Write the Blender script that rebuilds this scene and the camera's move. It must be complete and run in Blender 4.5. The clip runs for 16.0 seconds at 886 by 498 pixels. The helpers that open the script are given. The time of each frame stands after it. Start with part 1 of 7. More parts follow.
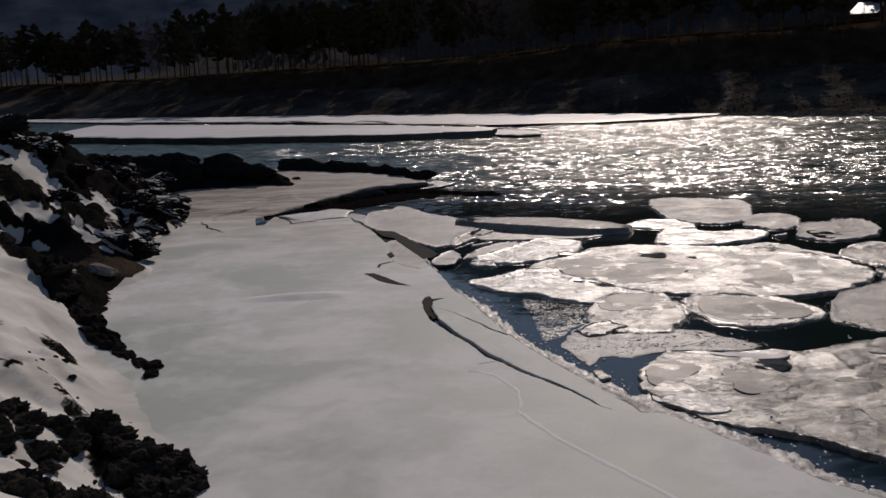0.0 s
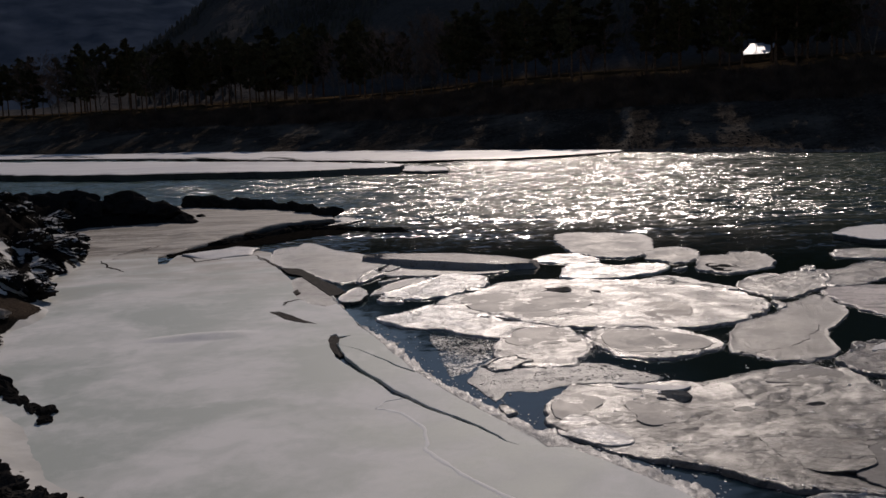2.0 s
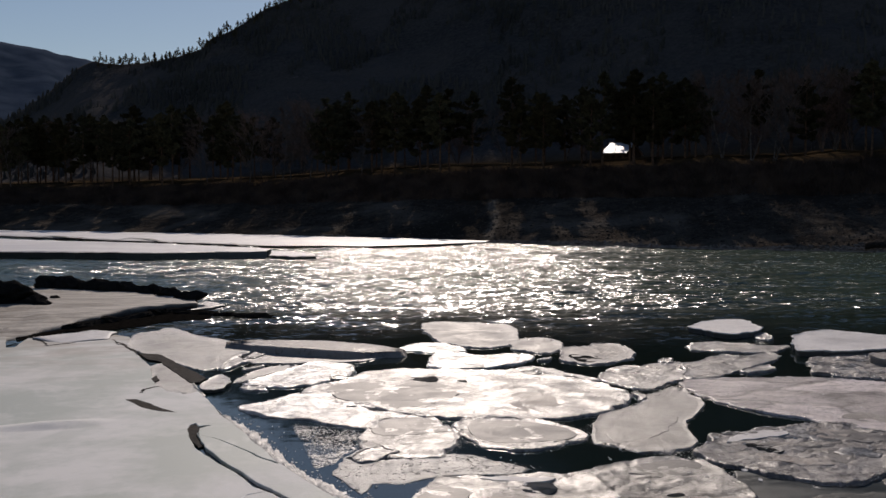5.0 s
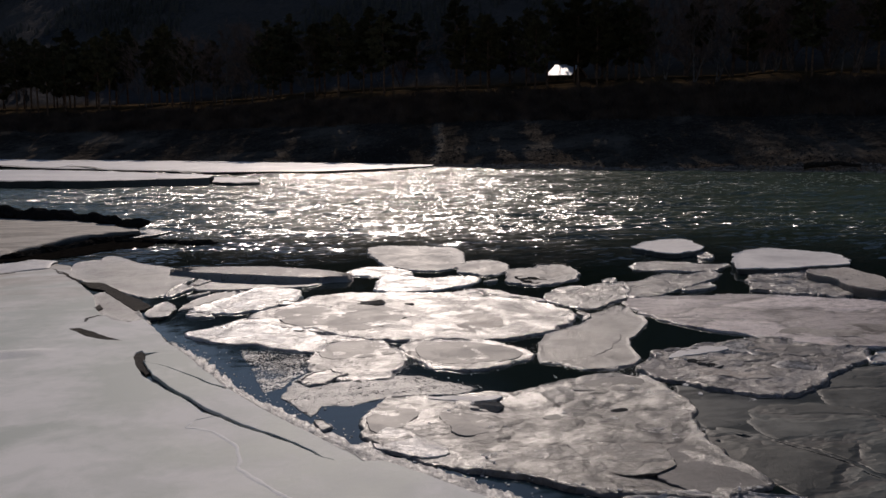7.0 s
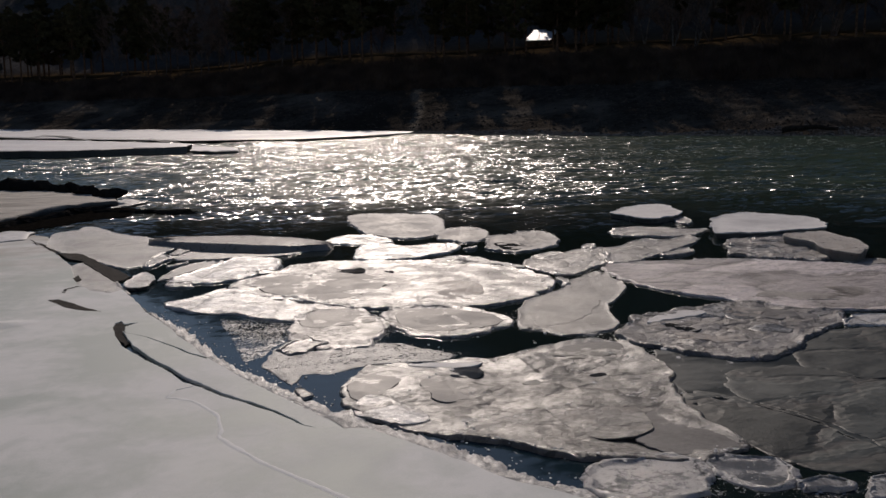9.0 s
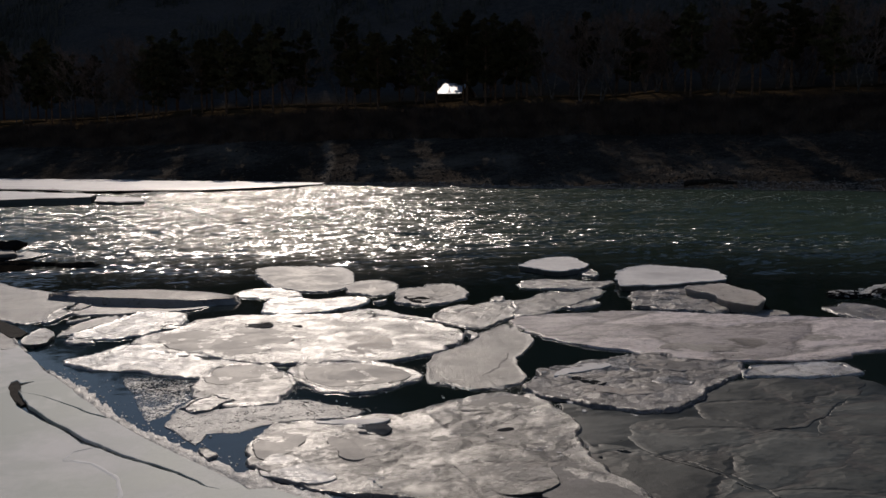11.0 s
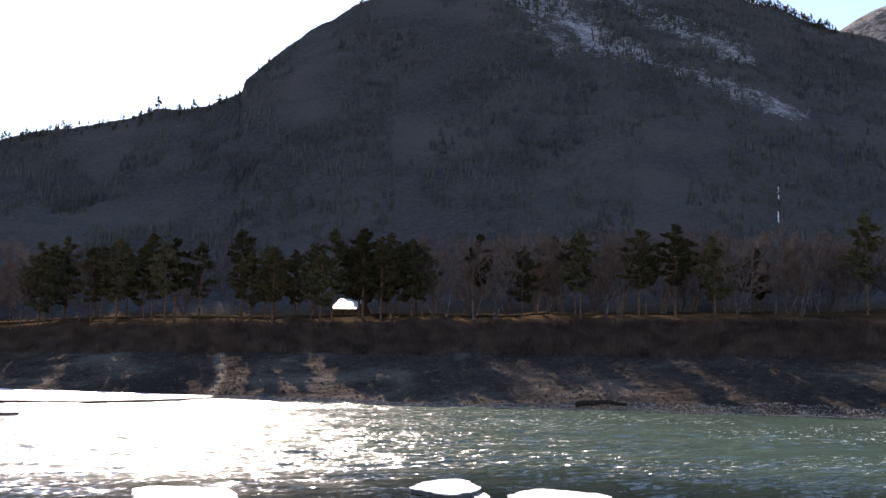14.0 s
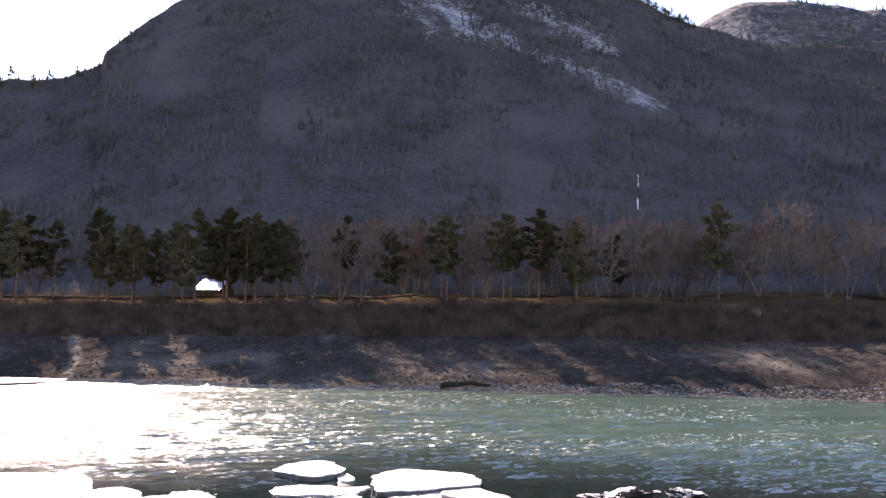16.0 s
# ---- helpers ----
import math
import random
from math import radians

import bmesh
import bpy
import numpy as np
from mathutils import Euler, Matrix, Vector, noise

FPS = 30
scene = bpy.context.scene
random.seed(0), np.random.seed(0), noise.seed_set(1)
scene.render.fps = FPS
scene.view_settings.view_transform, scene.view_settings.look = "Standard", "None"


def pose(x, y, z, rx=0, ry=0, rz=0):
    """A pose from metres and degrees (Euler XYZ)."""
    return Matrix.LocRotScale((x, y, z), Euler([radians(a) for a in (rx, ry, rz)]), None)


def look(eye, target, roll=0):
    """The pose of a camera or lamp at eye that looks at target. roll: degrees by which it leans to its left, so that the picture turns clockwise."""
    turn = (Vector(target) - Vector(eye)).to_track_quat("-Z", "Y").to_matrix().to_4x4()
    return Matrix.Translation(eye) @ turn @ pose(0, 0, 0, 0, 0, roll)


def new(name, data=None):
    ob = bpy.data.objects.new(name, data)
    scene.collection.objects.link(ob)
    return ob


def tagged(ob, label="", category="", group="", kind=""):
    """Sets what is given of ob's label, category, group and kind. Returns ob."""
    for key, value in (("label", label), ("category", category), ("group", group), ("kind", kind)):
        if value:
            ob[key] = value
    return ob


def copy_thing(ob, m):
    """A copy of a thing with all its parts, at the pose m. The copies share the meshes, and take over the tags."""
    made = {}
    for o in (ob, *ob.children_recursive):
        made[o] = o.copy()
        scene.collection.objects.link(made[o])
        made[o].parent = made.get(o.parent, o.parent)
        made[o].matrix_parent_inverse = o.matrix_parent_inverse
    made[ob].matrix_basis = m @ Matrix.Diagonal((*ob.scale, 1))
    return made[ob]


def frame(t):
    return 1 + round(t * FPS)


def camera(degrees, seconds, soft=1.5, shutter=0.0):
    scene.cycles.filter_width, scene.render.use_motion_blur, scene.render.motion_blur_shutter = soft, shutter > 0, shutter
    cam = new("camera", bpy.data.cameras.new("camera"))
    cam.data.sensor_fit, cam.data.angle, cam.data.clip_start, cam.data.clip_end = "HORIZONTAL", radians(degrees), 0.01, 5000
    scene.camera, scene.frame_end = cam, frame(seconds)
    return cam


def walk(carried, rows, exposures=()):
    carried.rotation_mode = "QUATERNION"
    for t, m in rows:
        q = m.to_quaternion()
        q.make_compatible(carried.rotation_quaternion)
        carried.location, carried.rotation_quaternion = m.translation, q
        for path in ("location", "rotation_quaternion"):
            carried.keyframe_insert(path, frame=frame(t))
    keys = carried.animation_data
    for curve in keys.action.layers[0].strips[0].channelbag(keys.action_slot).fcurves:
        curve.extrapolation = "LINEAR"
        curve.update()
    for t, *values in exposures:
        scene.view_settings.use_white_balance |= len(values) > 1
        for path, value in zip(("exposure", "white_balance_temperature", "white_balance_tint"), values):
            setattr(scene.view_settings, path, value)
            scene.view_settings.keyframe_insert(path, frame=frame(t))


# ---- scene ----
cam = camera(47.30, 16.0)
ROWS = [
    (0, pose(-0.095, -0.081, 4.882, 80.60, 2.01, -0.00)),
    (0.5, pose(-0.087, -0.099, 4.871, 80.76, 1.96, -0.39)),
    (1, pose(-0.060, -0.077, 4.883, 81.00, 2.21, -1.95)),
    (1.5, pose(-0.078, -0.069, 4.872, 81.26, 2.09, -3.77)),
    (2, pose(-0.018, -0.039, 4.884, 82.46, 1.87, -5.16)),
    (2.5, pose(-0.016, 0.006, 4.920, 85.20, 1.28, -7.89)),
    (3, pose(-0.008, 0.024, 4.944, 88.22, 0.95, -9.70)),
    (3.5, pose(-0.049, 0.021, 4.940, 88.63, 0.35, -10.95)),
    (6, pose(-0.077, 0.029, 4.874, 85.42, 0.25, -13.97)),
    (6.5, pose(-0.076, 0.057, 4.861, 84.31, 0.32, -15.13)),
    (7, pose(-0.061, 0.044, 4.872, 83.00, 0.45, -15.68)),
    (7.5, pose(-0.083, 0.043, 4.860, 82.46, 0.71, -15.76)),
    (8, pose(-0.074, 0.046, 4.843, 81.10, 0.66, -15.65)),
    (10.5, pose(0.008, -0.048, 4.982, 81.78, 0.55, -20.64)),
    (11, pose(0.011, -0.053, 4.985, 83.92, 0.30, -21.81)),
    (11.5, pose(0.026, -0.068, 5.030, 86.28, 0.05, -23.26)),
    (12, pose(0.009, -0.063, 5.080, 88.97, -0.42, -24.33)),
    (12.5, pose(0.001, -0.060, 5.132, 91.92, -0.50, -24.16)),
    (13, pose(0.029, -0.027, 5.110, 93.70, -1.08, -24.72)),
    (13.5, pose(0.063, 0.012, 5.112, 95.39, -1.05, -26.20)),
    (14, pose(0.094, 0.047, 5.112, 96.10, -1.09, -27.75)),
    (14.5, pose(0.122, 0.079, 5.109, 97.82, -1.18, -29.88)),
    (15, pose(0.137, 0.094, 5.102, 98.60, -1.40, -32.34)),
    (15.5, pose(0.138, 0.087, 5.091, 96.74, -1.21, -34.20)),
    (16, pose(0.139, 0.085, 5.083, 95.24, -1.09, -35.27)),
]
EXPOSURES = [(0, -1.0, 7060, 19), (2, -1.0, 7060, 19), (2.5, -0.8, 7100, 16), (3.5, -0.45, 7000, 19), (6, -0.7, 7100, 17), (7, -0.85, 7060, 19), (11.0, -0.9, 7100, 16), (12, -0.3, 7100, 17),
             (12.5, 0.6, 7150, 20), (13, 1.2, 7150, 22), (14, 1.85, 7300, 24), (15, 2.3, 7500, 26), (15.5, 2.5, 7500, 29), (16, 2.55, 7500, 32)]

walk(cam, ROWS, EXPOSURES)

# ---------------------------------------------------------------- light
SUN_AZ, SUN_EL = 11.5, 29.0


def world_light():
    w = bpy.data.worlds.new("sky")
    scene.world = w
    w.use_nodes = True
    nt = w.node_tree
    sky = nt.nodes.new("ShaderNodeTexSky")
    sky.sky_type = "NISHITA"
    sky.sun_disc = False
    sky.sun_elevation = radians(SUN_EL)
    sky.sun_rotation = radians(SUN_AZ)
    sky.air_density, sky.dust_density, sky.ozone_density = 1.0, 0.1, 3.2
    bg = nt.nodes["Background"]
    bg.inputs["Strength"].default_value = SKY
    nt.links.new(sky.outputs[0], bg.inputs["Color"])
    lamp = bpy.data.lights.new("sun", "SUN")
    lamp.energy, lamp.angle, lamp.color = SUN, radians(0.53), (1.0, 0.95, 0.88)
    a, e = radians(SUN_AZ), radians(SUN_EL)
    d = Vector((math.sin(a) * math.cos(e), math.cos(a) * math.cos(e), math.sin(e)))
    ob = new("sun", lamp)
    ob.matrix_world = look(d * 900, (0, 0, 0))


SKY, SUN = 0.08, 3.8
world_light()


# ---------------------------------------------------------------- materials
def material(name):
    m = bpy.data.materials.new(name)
    m.use_nodes = True
    return m, m.node_tree, m.node_tree.nodes["Principled BSDF"]


def node(nt, kind, **values):
    n = nt.nodes.new(kind)
    for key, value in values.items():
        n.inputs[key.replace("_", " ")].default_value = value
    return n


def ramp(nt, fac, stops):
    n = nt.nodes.new("ShaderNodeValToRGB")
    while len(n.color_ramp.elements) < len(stops):
        n.color_ramp.elements.new(0.5)
    for e, (p, c) in zip(n.color_ramp.elements, stops):
        e.position = p
        e.color = (c, c, c, 1) if not isinstance(c, tuple) else (*c, 1)
    nt.links.new(fac, n.inputs[0])
    return n.outputs[0]


def position(nt, scale=(1, 1, 1)):
    g = nt.nodes.new("ShaderNodeNewGeometry")
    m = nt.nodes.new("ShaderNodeMapping")
    m.inputs["Scale"].default_value = scale
    nt.links.new(g.outputs["Position"], m.inputs["Vector"])
    return m.outputs[0]


def noise_tex(nt, where, scale, detail=5.0, rough=0.55, distortion=0.0):
    n = node(nt, "ShaderNodeTexNoise", Scale=scale, Detail=detail, Roughness=rough, Distortion=distortion)
    nt.links.new(where, n.inputs["Vector"])
    return n.outputs["Fac"]


def mixed(nt, fac, a, b):
    n = nt.nodes.new("ShaderNodeMix")
    n.data_type = "RGBA"
    for sock, v in ((n.inputs[0], fac), (n.inputs[6], a), (n.inputs[7], b)):
        if isinstance(v, tuple):
            sock.default_value = (*v, 1)
        elif isinstance(v, (int, float)):
            sock.default_value = v
        else:
            nt.links.new(v, sock)
    return n.outputs[2]


def arith(nt, op, a, b):
    n = nt.nodes.new("ShaderNodeMath")
    n.operation = op
    for sock, v in zip(n.inputs, (a, b)):
        if isinstance(v, (int, float)):
            sock.default_value = v
        else:
            nt.links.new(v, sock)
    return n.outputs[0]


def bump(nt, bsdf, height, strength, distance, under=None):
    n = node(nt, "ShaderNodeBump", Strength=strength, Distance=distance)
    nt.links.new(height, n.inputs["Height"])
    if under is not None:
        nt.links.new(under, n.inputs["Normal"])
    nt.links.new(n.outputs[0], bsdf.inputs["Normal"])
    return n.outputs[0]


def attribute(nt, name):
    n = nt.nodes.new("ShaderNodeAttribute")
    n.attribute_name = name
    return n.outputs["Fac"]


def sandy_near_shore(nt, col):
    """Grit blown from the shore lies on the snow where sheet and spit meet."""
    g = nt.nodes.new("ShaderNodeNewGeometry")
    parts = nt.nodes.new("ShaderNodeSeparateXYZ")
    nt.links.new(g.outputs["Position"], parts.inputs[0])
    up = node(nt, "ShaderNodeMapRange", From_Min=27.0, From_Max=38.0)
    nt.links.new(parts.outputs[1], up.inputs["Value"])
    blotch = ramp(nt, noise_tex(nt, position(nt, (0.7, 1.3, 1)), 0.45, 6, 0.65, 0.8), [(0.4, 0.15), (0.62, 0.85)])
    return mixed(nt, arith(nt, "MULTIPLY", up.outputs[0], blotch), col, (0.37, 0.325, 0.27))


def ice_material(name, low, high, rough=(0.3, 0.65), scale=0.5, edge=(0.36, 0.62), stretch=(1, 1, 1), relief=0.02, tint=0.0, grain=0.35, swirl=0.6, holes=0.0, wet=0.0, mottle=0.0, cells=0.0):
    """Ice with grey flooded or bare parts and white snowy ones; the grey parts are the smoother."""
    m, nt, b = material(name)
    p = position(nt, stretch)
    broad = noise_tex(nt, p, scale, 4, 0.55, swirl)
    fine = noise_tex(nt, p, scale * 11, 6, 0.65, 0.5)
    grains = noise_tex(nt, position(nt), 38, 4, 0.7)
    both = arith(nt, "ADD", arith(nt, "MULTIPLY", broad, 1 - grain), arith(nt, "MULTIPLY", fine, grain))
    crust = attribute(nt, "crust")
    both = arith(nt, "ADD", both, arith(nt, "MULTIPLY", arith(nt, "MULTIPLY", crust, 0.24), ramp(nt, fine, [(0.35, 0.2), (0.6, 1.0)])))
    col = ramp(nt, both, [(edge[0], low), (edge[1], high)])
    # snow-free sides: bare ice with their shade painted in as dark grey
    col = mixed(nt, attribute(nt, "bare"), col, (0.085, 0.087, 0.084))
    speck = ramp(nt, grains, [(0.3, 0.82), (0.6, 1.0)])
    m1 = nt.nodes.new("ShaderNodeMix")
    m1.data_type, m1.blend_type = "RGBA", "MULTIPLY"
    m1.inputs[0].default_value = 0.7
    nt.links.new(col, m1.inputs[6])
    nt.links.new(speck, m1.inputs[7])
    col = m1.outputs[2]
    if tint:
        swirl_tex = noise_tex(nt, p, scale * 1.7, 4, 0.6, 2.6)
        vein = ramp(nt, arith(nt, "ABSOLUTE", arith(nt, "SUBTRACT", swirl_tex, 0.5), 0.0), [(0.0, 0.75), (0.028, 0.0)])
        col = mixed(nt, arith(nt, "MULTIPLY", vein, ramp(nt, fine, [(0.45, 0.0), (0.6, 1.0)])), col, (0.2, 0.185, 0.175))
        rnd = nt.nodes.new("ShaderNodeObjectInfo").outputs["Random"]
        stain = ramp(nt, noise_tex(nt, p, scale * 2.3, 5, 0.65, 1.0), [(0.5, 0.0), (0.72, 1.0)])
        col = mixed(nt, arith(nt, "MULTIPLY", arith(nt, "MULTIPLY", rnd, tint), stain), col, (0.3, 0.24, 0.2))
    plates = None
    if cells:
        # broken plates of several ages frozen together, each with its own tone, with crumbled joints
        warp = node(nt, "ShaderNodeTexNoise", Scale=cells * 1.1, Detail=4.0, Roughness=0.6)
        nt.links.new(p, warp.inputs["Vector"])
        push = nt.nodes.new("ShaderNodeVectorMath")
        push.operation = "MULTIPLY_ADD"
        nt.links.new(warp.outputs["Color"], push.inputs[0])
        push.inputs[1].default_value = (1.1 / cells, 1.1 / cells, 0.0)
        nt.links.new(p, push.inputs[2])
        flat = nt.nodes.new("ShaderNodeVectorMath")
        flat.operation = "MULTIPLY"
        nt.links.new(push.outputs[0], flat.inputs[0])
        flat.inputs[1].default_value = (1.0, 1.0, 0.0)
        tone = node(nt, "ShaderNodeTexVoronoi", Scale=cells)
        nt.links.new(flat.outputs[0], tone.inputs["Vector"])
        seam = node(nt, "ShaderNodeTexVoronoi", Scale=cells)
        seam.feature = "DISTANCE_TO_EDGE"
        nt.links.new(flat.outputs[0], seam.inputs["Vector"])
        grey = ramp(nt, tone.outputs["Color"], [(0.25, 0.55), (0.75, 1.1)])
        m2 = nt.nodes.new("ShaderNodeMix")
        m2.data_type, m2.blend_type = "RGBA", "MULTIPLY"
        m2.inputs[0].default_value = 0.8
        nt.links.new(col, m2.inputs[6])
        nt.links.new(grey, m2.inputs[7])
        col = m2.outputs[2]
        joint = arith(nt, "MULTIPLY", ramp(nt, seam.outputs["Distance"], [(0.0, 1.0), (0.05, 0.0)]), ramp(nt, fine, [(0.38, 0.0), (0.5, 1.0)]))
        col = mixed(nt, arith(nt, "MULTIPLY", joint, 0.8), col, (0.09, 0.083, 0.077))
        plates = ramp(nt, seam.outputs["Distance"], [(0.0, 0.0), (0.12, 1.0)])
    if mottle:
        # grey sodden blotches and dark specks of grit frozen into the top
        blotch = ramp(nt, noise_tex(nt, p, scale * 2.2, 9, 0.62, 0.7), [(0.52, 0.0), (0.6, 1.0)])
        col = mixed(nt, arith(nt, "MULTIPLY", blotch, 0.6 * mottle), col, (0.5 * low[0], 0.5 * low[1], 0.5 * low[2]))
        grit = ramp(nt, noise_tex(nt, position(nt), 8.0, 8, 0.8, 0.8), [(0.52, 0.0), (0.6, 1.0)])
        col = mixed(nt, arith(nt, "MULTIPLY", grit, 0.6 * mottle), col, (0.1, 0.092, 0.085))
    if name == "shelf_ice":
        cloud = noise_tex(nt, position(nt, (0.9, 0.8, 1)), 0.75, 4, 0.55, 0.6)
        col = mixed(nt, ramp(nt, cloud, [(0.4, 0.4), (0.52, 0.0)]), col, (0.46, 0.5, 0.455))
        col = mixed(nt, ramp(nt, cloud, [(0.55, 0.0), (0.68, 0.5)]), col, (0.78, 0.77, 0.74))
        col = sandy_near_shore(nt, col)
    nt.links.new(col, b.inputs["Base Color"])
    matte = ramp(nt, both, [(edge[0], rough[0]), (edge[1], rough[1])])
    if tint:
        # crushed wet ice at the rim glitters
        matte = arith(nt, "SUBTRACT", matte, arith(nt, "MULTIPLY", arith(nt, "MAXIMUM", crust, 0.0), 0.22))
    nt.links.new(matte, b.inputs["Roughness"])
    b.inputs["IOR"].default_value = 1.31
    dull = {"seam_shade": 0.1, "flooded_grey_ice": 0.42, "drowned_ice": 0.45}
    if name in dull:
        b.inputs["Specular IOR Level"].default_value = dull[name]
    first = bump(nt, b, fine, 0.6, relief, bump(nt, b, plates, 0.6, 0.05) if plates is not None else None)
    grainy = arith(nt, "MULTIPLY", grains, arith(nt, "ADD", 1.0, arith(nt, "MULTIPLY", crust, 3.0)))
    bump(nt, b, grainy, 0.7, min(relief * 0.35, 0.011), first)
    if wet:
        # films of melt water lie in patches over the crust and catch the sun
        film = arith(nt, "ADD", arith(nt, "MULTIPLY", noise_tex(nt, p, scale * 1.6, 4, 0.6, 0.8), 0.45), arith(nt, "MULTIPLY", noise_tex(nt, position(nt), 9.0, 7, 0.78, 0.5), 0.55))
        film = arith(nt, "ADD", film, arith(nt, "MULTIPLY", crust, 0.08))
        nt.links.new(ramp(nt, film, [(0.47, 0.0), (0.56, wet)]), b.inputs["Coat Weight"])
        b.inputs["Coat Roughness"].default_value = 0.3
        b.inputs["Coat IOR"].default_value = 1.33
        ripple = node(nt, "ShaderNodeBump", Strength=0.7, Distance=0.012)
        nt.links.new(noise_tex(nt, position(nt), 26.0, 5, 0.75, 0.4), ripple.inputs["Height"])
        nt.links.new(ripple.outputs[0], b.inputs["Coat Normal"])
    if holes:
        # water shows between the grains
        out = nt.nodes["Material Output"]
        clear = nt.nodes.new("ShaderNodeBsdfTransparent")
        mix = nt.nodes.new("ShaderNodeMixShader")
        lace = arith(nt, "ADD", arith(nt, "MULTIPLY", both, 0.55), arith(nt, "MULTIPLY", noise_tex(nt, position(nt), 24, 5, 0.7, 0.8), 0.45))
        nt.links.new(ramp(nt, lace, [(holes - 0.025, 0.0), (holes + 0.025, 1.0)]), mix.inputs[0])
        nt.links.new(clear.outputs[0], mix.inputs[1])
        nt.links.new(b.outputs[0], mix.inputs[2])
        nt.links.new(mix.outputs[0], out.inputs["Surface"])
    return m


M_SHELF = ice_material("shelf_ice", (0.49, 0.53, 0.488), (0.79, 0.782, 0.755), (0.62, 0.72), 0.3, (0.42, 0.57), (1.0, 0.9, 1), 0.004, 0.0, 0.2, 0.5)
M_FLOE = ice_material("floe_ice", (0.196, 0.185, 0.178), (0.465, 0.443, 0.429), (0.35, 0.56), 0.7, (0.43, 0.58), (1, 1, 1), 0.06, 0.5, 0.58, 0.4, 0.0, 0.8, 0.6, 0.75)
M_DRY = ice_material("dry_grey_floe", (0.142, 0.134, 0.128), (0.376, 0.357, 0.345), (0.5, 0.7), 0.6, (0.42, 0.58), (1, 1, 1), 0.02, 0.5, 0.4, 0.6, 0.0, 0.0, 0.4)
M_BRIGHT = ice_material("wet_white_ice", (0.399, 0.385, 0.37), (0.798, 0.779, 0.755), (0.3, 0.5), 0.9, (0.42, 0.56), (1, 1, 1), 0.06, 0.4, 0.5, 0.6, 0.0, 1.0, 0.3, 0.9)
M_TAN = ice_material("smooth_tan_ice", (0.18, 0.169, 0.156), (0.405, 0.385, 0.362), (0.4, 0.6), 0.6, (0.42, 0.6), (1, 1, 1), 0.03, 0.3, 0.4, 0.8, 0.0, 0.3, 0.5)
M_PINK = ice_material("stained_pink_ice", (0.269, 0.224, 0.212), (0.781, 0.69, 0.673), (0.45, 0.65), 0.42, (0.4, 0.56), (0.7, 1.2, 1), 0.03, 0.5, 0.5, 0.8, 0.0, 0.2, 0.7, 0.3)
M_RUBBLE = ice_material("frozen_rubble", (0.153, 0.141, 0.132), (0.365, 0.34, 0.326), (0.4, 0.6), 1.2, (0.42, 0.6), (1, 1, 1), 0.07, 0.5, 0.55, 0.5, 0.0, 0.4, 0.6, 1.3)
M_CAKE = ice_material("snow_capped_ice", (0.58, 0.56, 0.55), (0.8, 0.775, 0.755), (0.45, 0.7), 0.8, (0.38, 0.6), (1, 1, 1), 0.02)
M_DRIFT = ice_material("wind_packed_snow", (0.8, 0.795, 0.77), (0.9, 0.895, 0.87), (0.7, 0.8), 0.5, (0.36, 0.62), (1, 1, 1), 0.006)
M_SPIT = ice_material("trodden_sandy_snow", (0.17, 0.142, 0.113), (0.6, 0.55, 0.485), (0.6, 0.8), 0.45, (0.42, 0.58), (0.25, 1.7, 1), 0.03, 0.0, 0.45, 1.0, 0.0, 0.0, 0.6)
M_WET = ice_material("wet_ice", (0.16, 0.165, 0.165), (0.5, 0.485, 0.47), (0.12, 0.5), 1.0, (0.42, 0.58), (1, 1, 1), 0.02, 0.3, 0.35, 1.2)
M_GREY = ice_material("flooded_grey_ice", (0.042, 0.05, 0.048), (0.128, 0.139, 0.131), (0.45, 0.65), 0.6, (0.4, 0.6), (0.8, 1.2, 1), 0.012, 0.0, 0.35, 0.8, 0.0, 0.0, 0.3, 0.5)
M_WASH = ice_material("drowned_ice", (0.032, 0.039, 0.037), (0.092, 0.102, 0.096), (0.3, 0.5), 0.4, (0.4, 0.6), (0.6, 1.5, 1), 0.006, 0.0, 0.3, 1.6)
M_SLUSH = ice_material("slush", (0.173, 0.18, 0.18), (0.374, 0.369, 0.356), (0.25, 0.5), 1.2, (0.42, 0.6), (1, 1, 1), 0.03, 0.0, 0.5, 1.0, 0.485, 0.35)
M_VEIL = ice_material("new_ice_skin", (0.1, 0.118, 0.13), (0.4, 0.405, 0.41), (0.2, 0.5), 1.4, (0.44, 0.6), (1, 1, 1), 0.02, 0.0, 0.5, 1.4, 0.53, 0.5)
M_BRASH = ice_material("brash", (0.2, 0.212, 0.215), (0.62, 0.61, 0.595), (0.2, 0.55), 1.3, (0.44, 0.6), (1, 1, 1), 0.03, 0.0, 0.5, 1.0, 0.632)
M_PAN = ice_material("smooth_grey_pan", (0.0983, 0.0936, 0.0897), (0.211, 0.2, 0.193), (0.5, 0.65), 0.9, (0.4, 0.6), (1, 1, 1), 0.012, 0.0, 0.4, 0.8)
M_WORN = ice_material("worn_wet_floe", (0.0912, 0.0882, 0.0821), (0.251, 0.24, 0.228), (0.36, 0.56), 0.7, (0.42, 0.6), (0.85, 1.15, 1), 0.06, 0.6, 0.6, 0.5, 0.0, 0.8, 0.7, 0.7)
# dark brown that paints the shade inside cracks and sagged hollows
M_SEAM_SHADE = ice_material("seam_shade", (0.02, 0.017, 0.015), (0.085, 0.073, 0.065), (0.75, 0.9), 3.5, (0.42, 0.62), (1, 1, 1), 0.06, 0.0, 0.6)
M_POOL = ice_material("melt_water", (0.02, 0.024, 0.026), (0.05, 0.052, 0.052), (0.06, 0.15), 1.5, (0.4, 0.6), (1, 1, 1), 0.004)
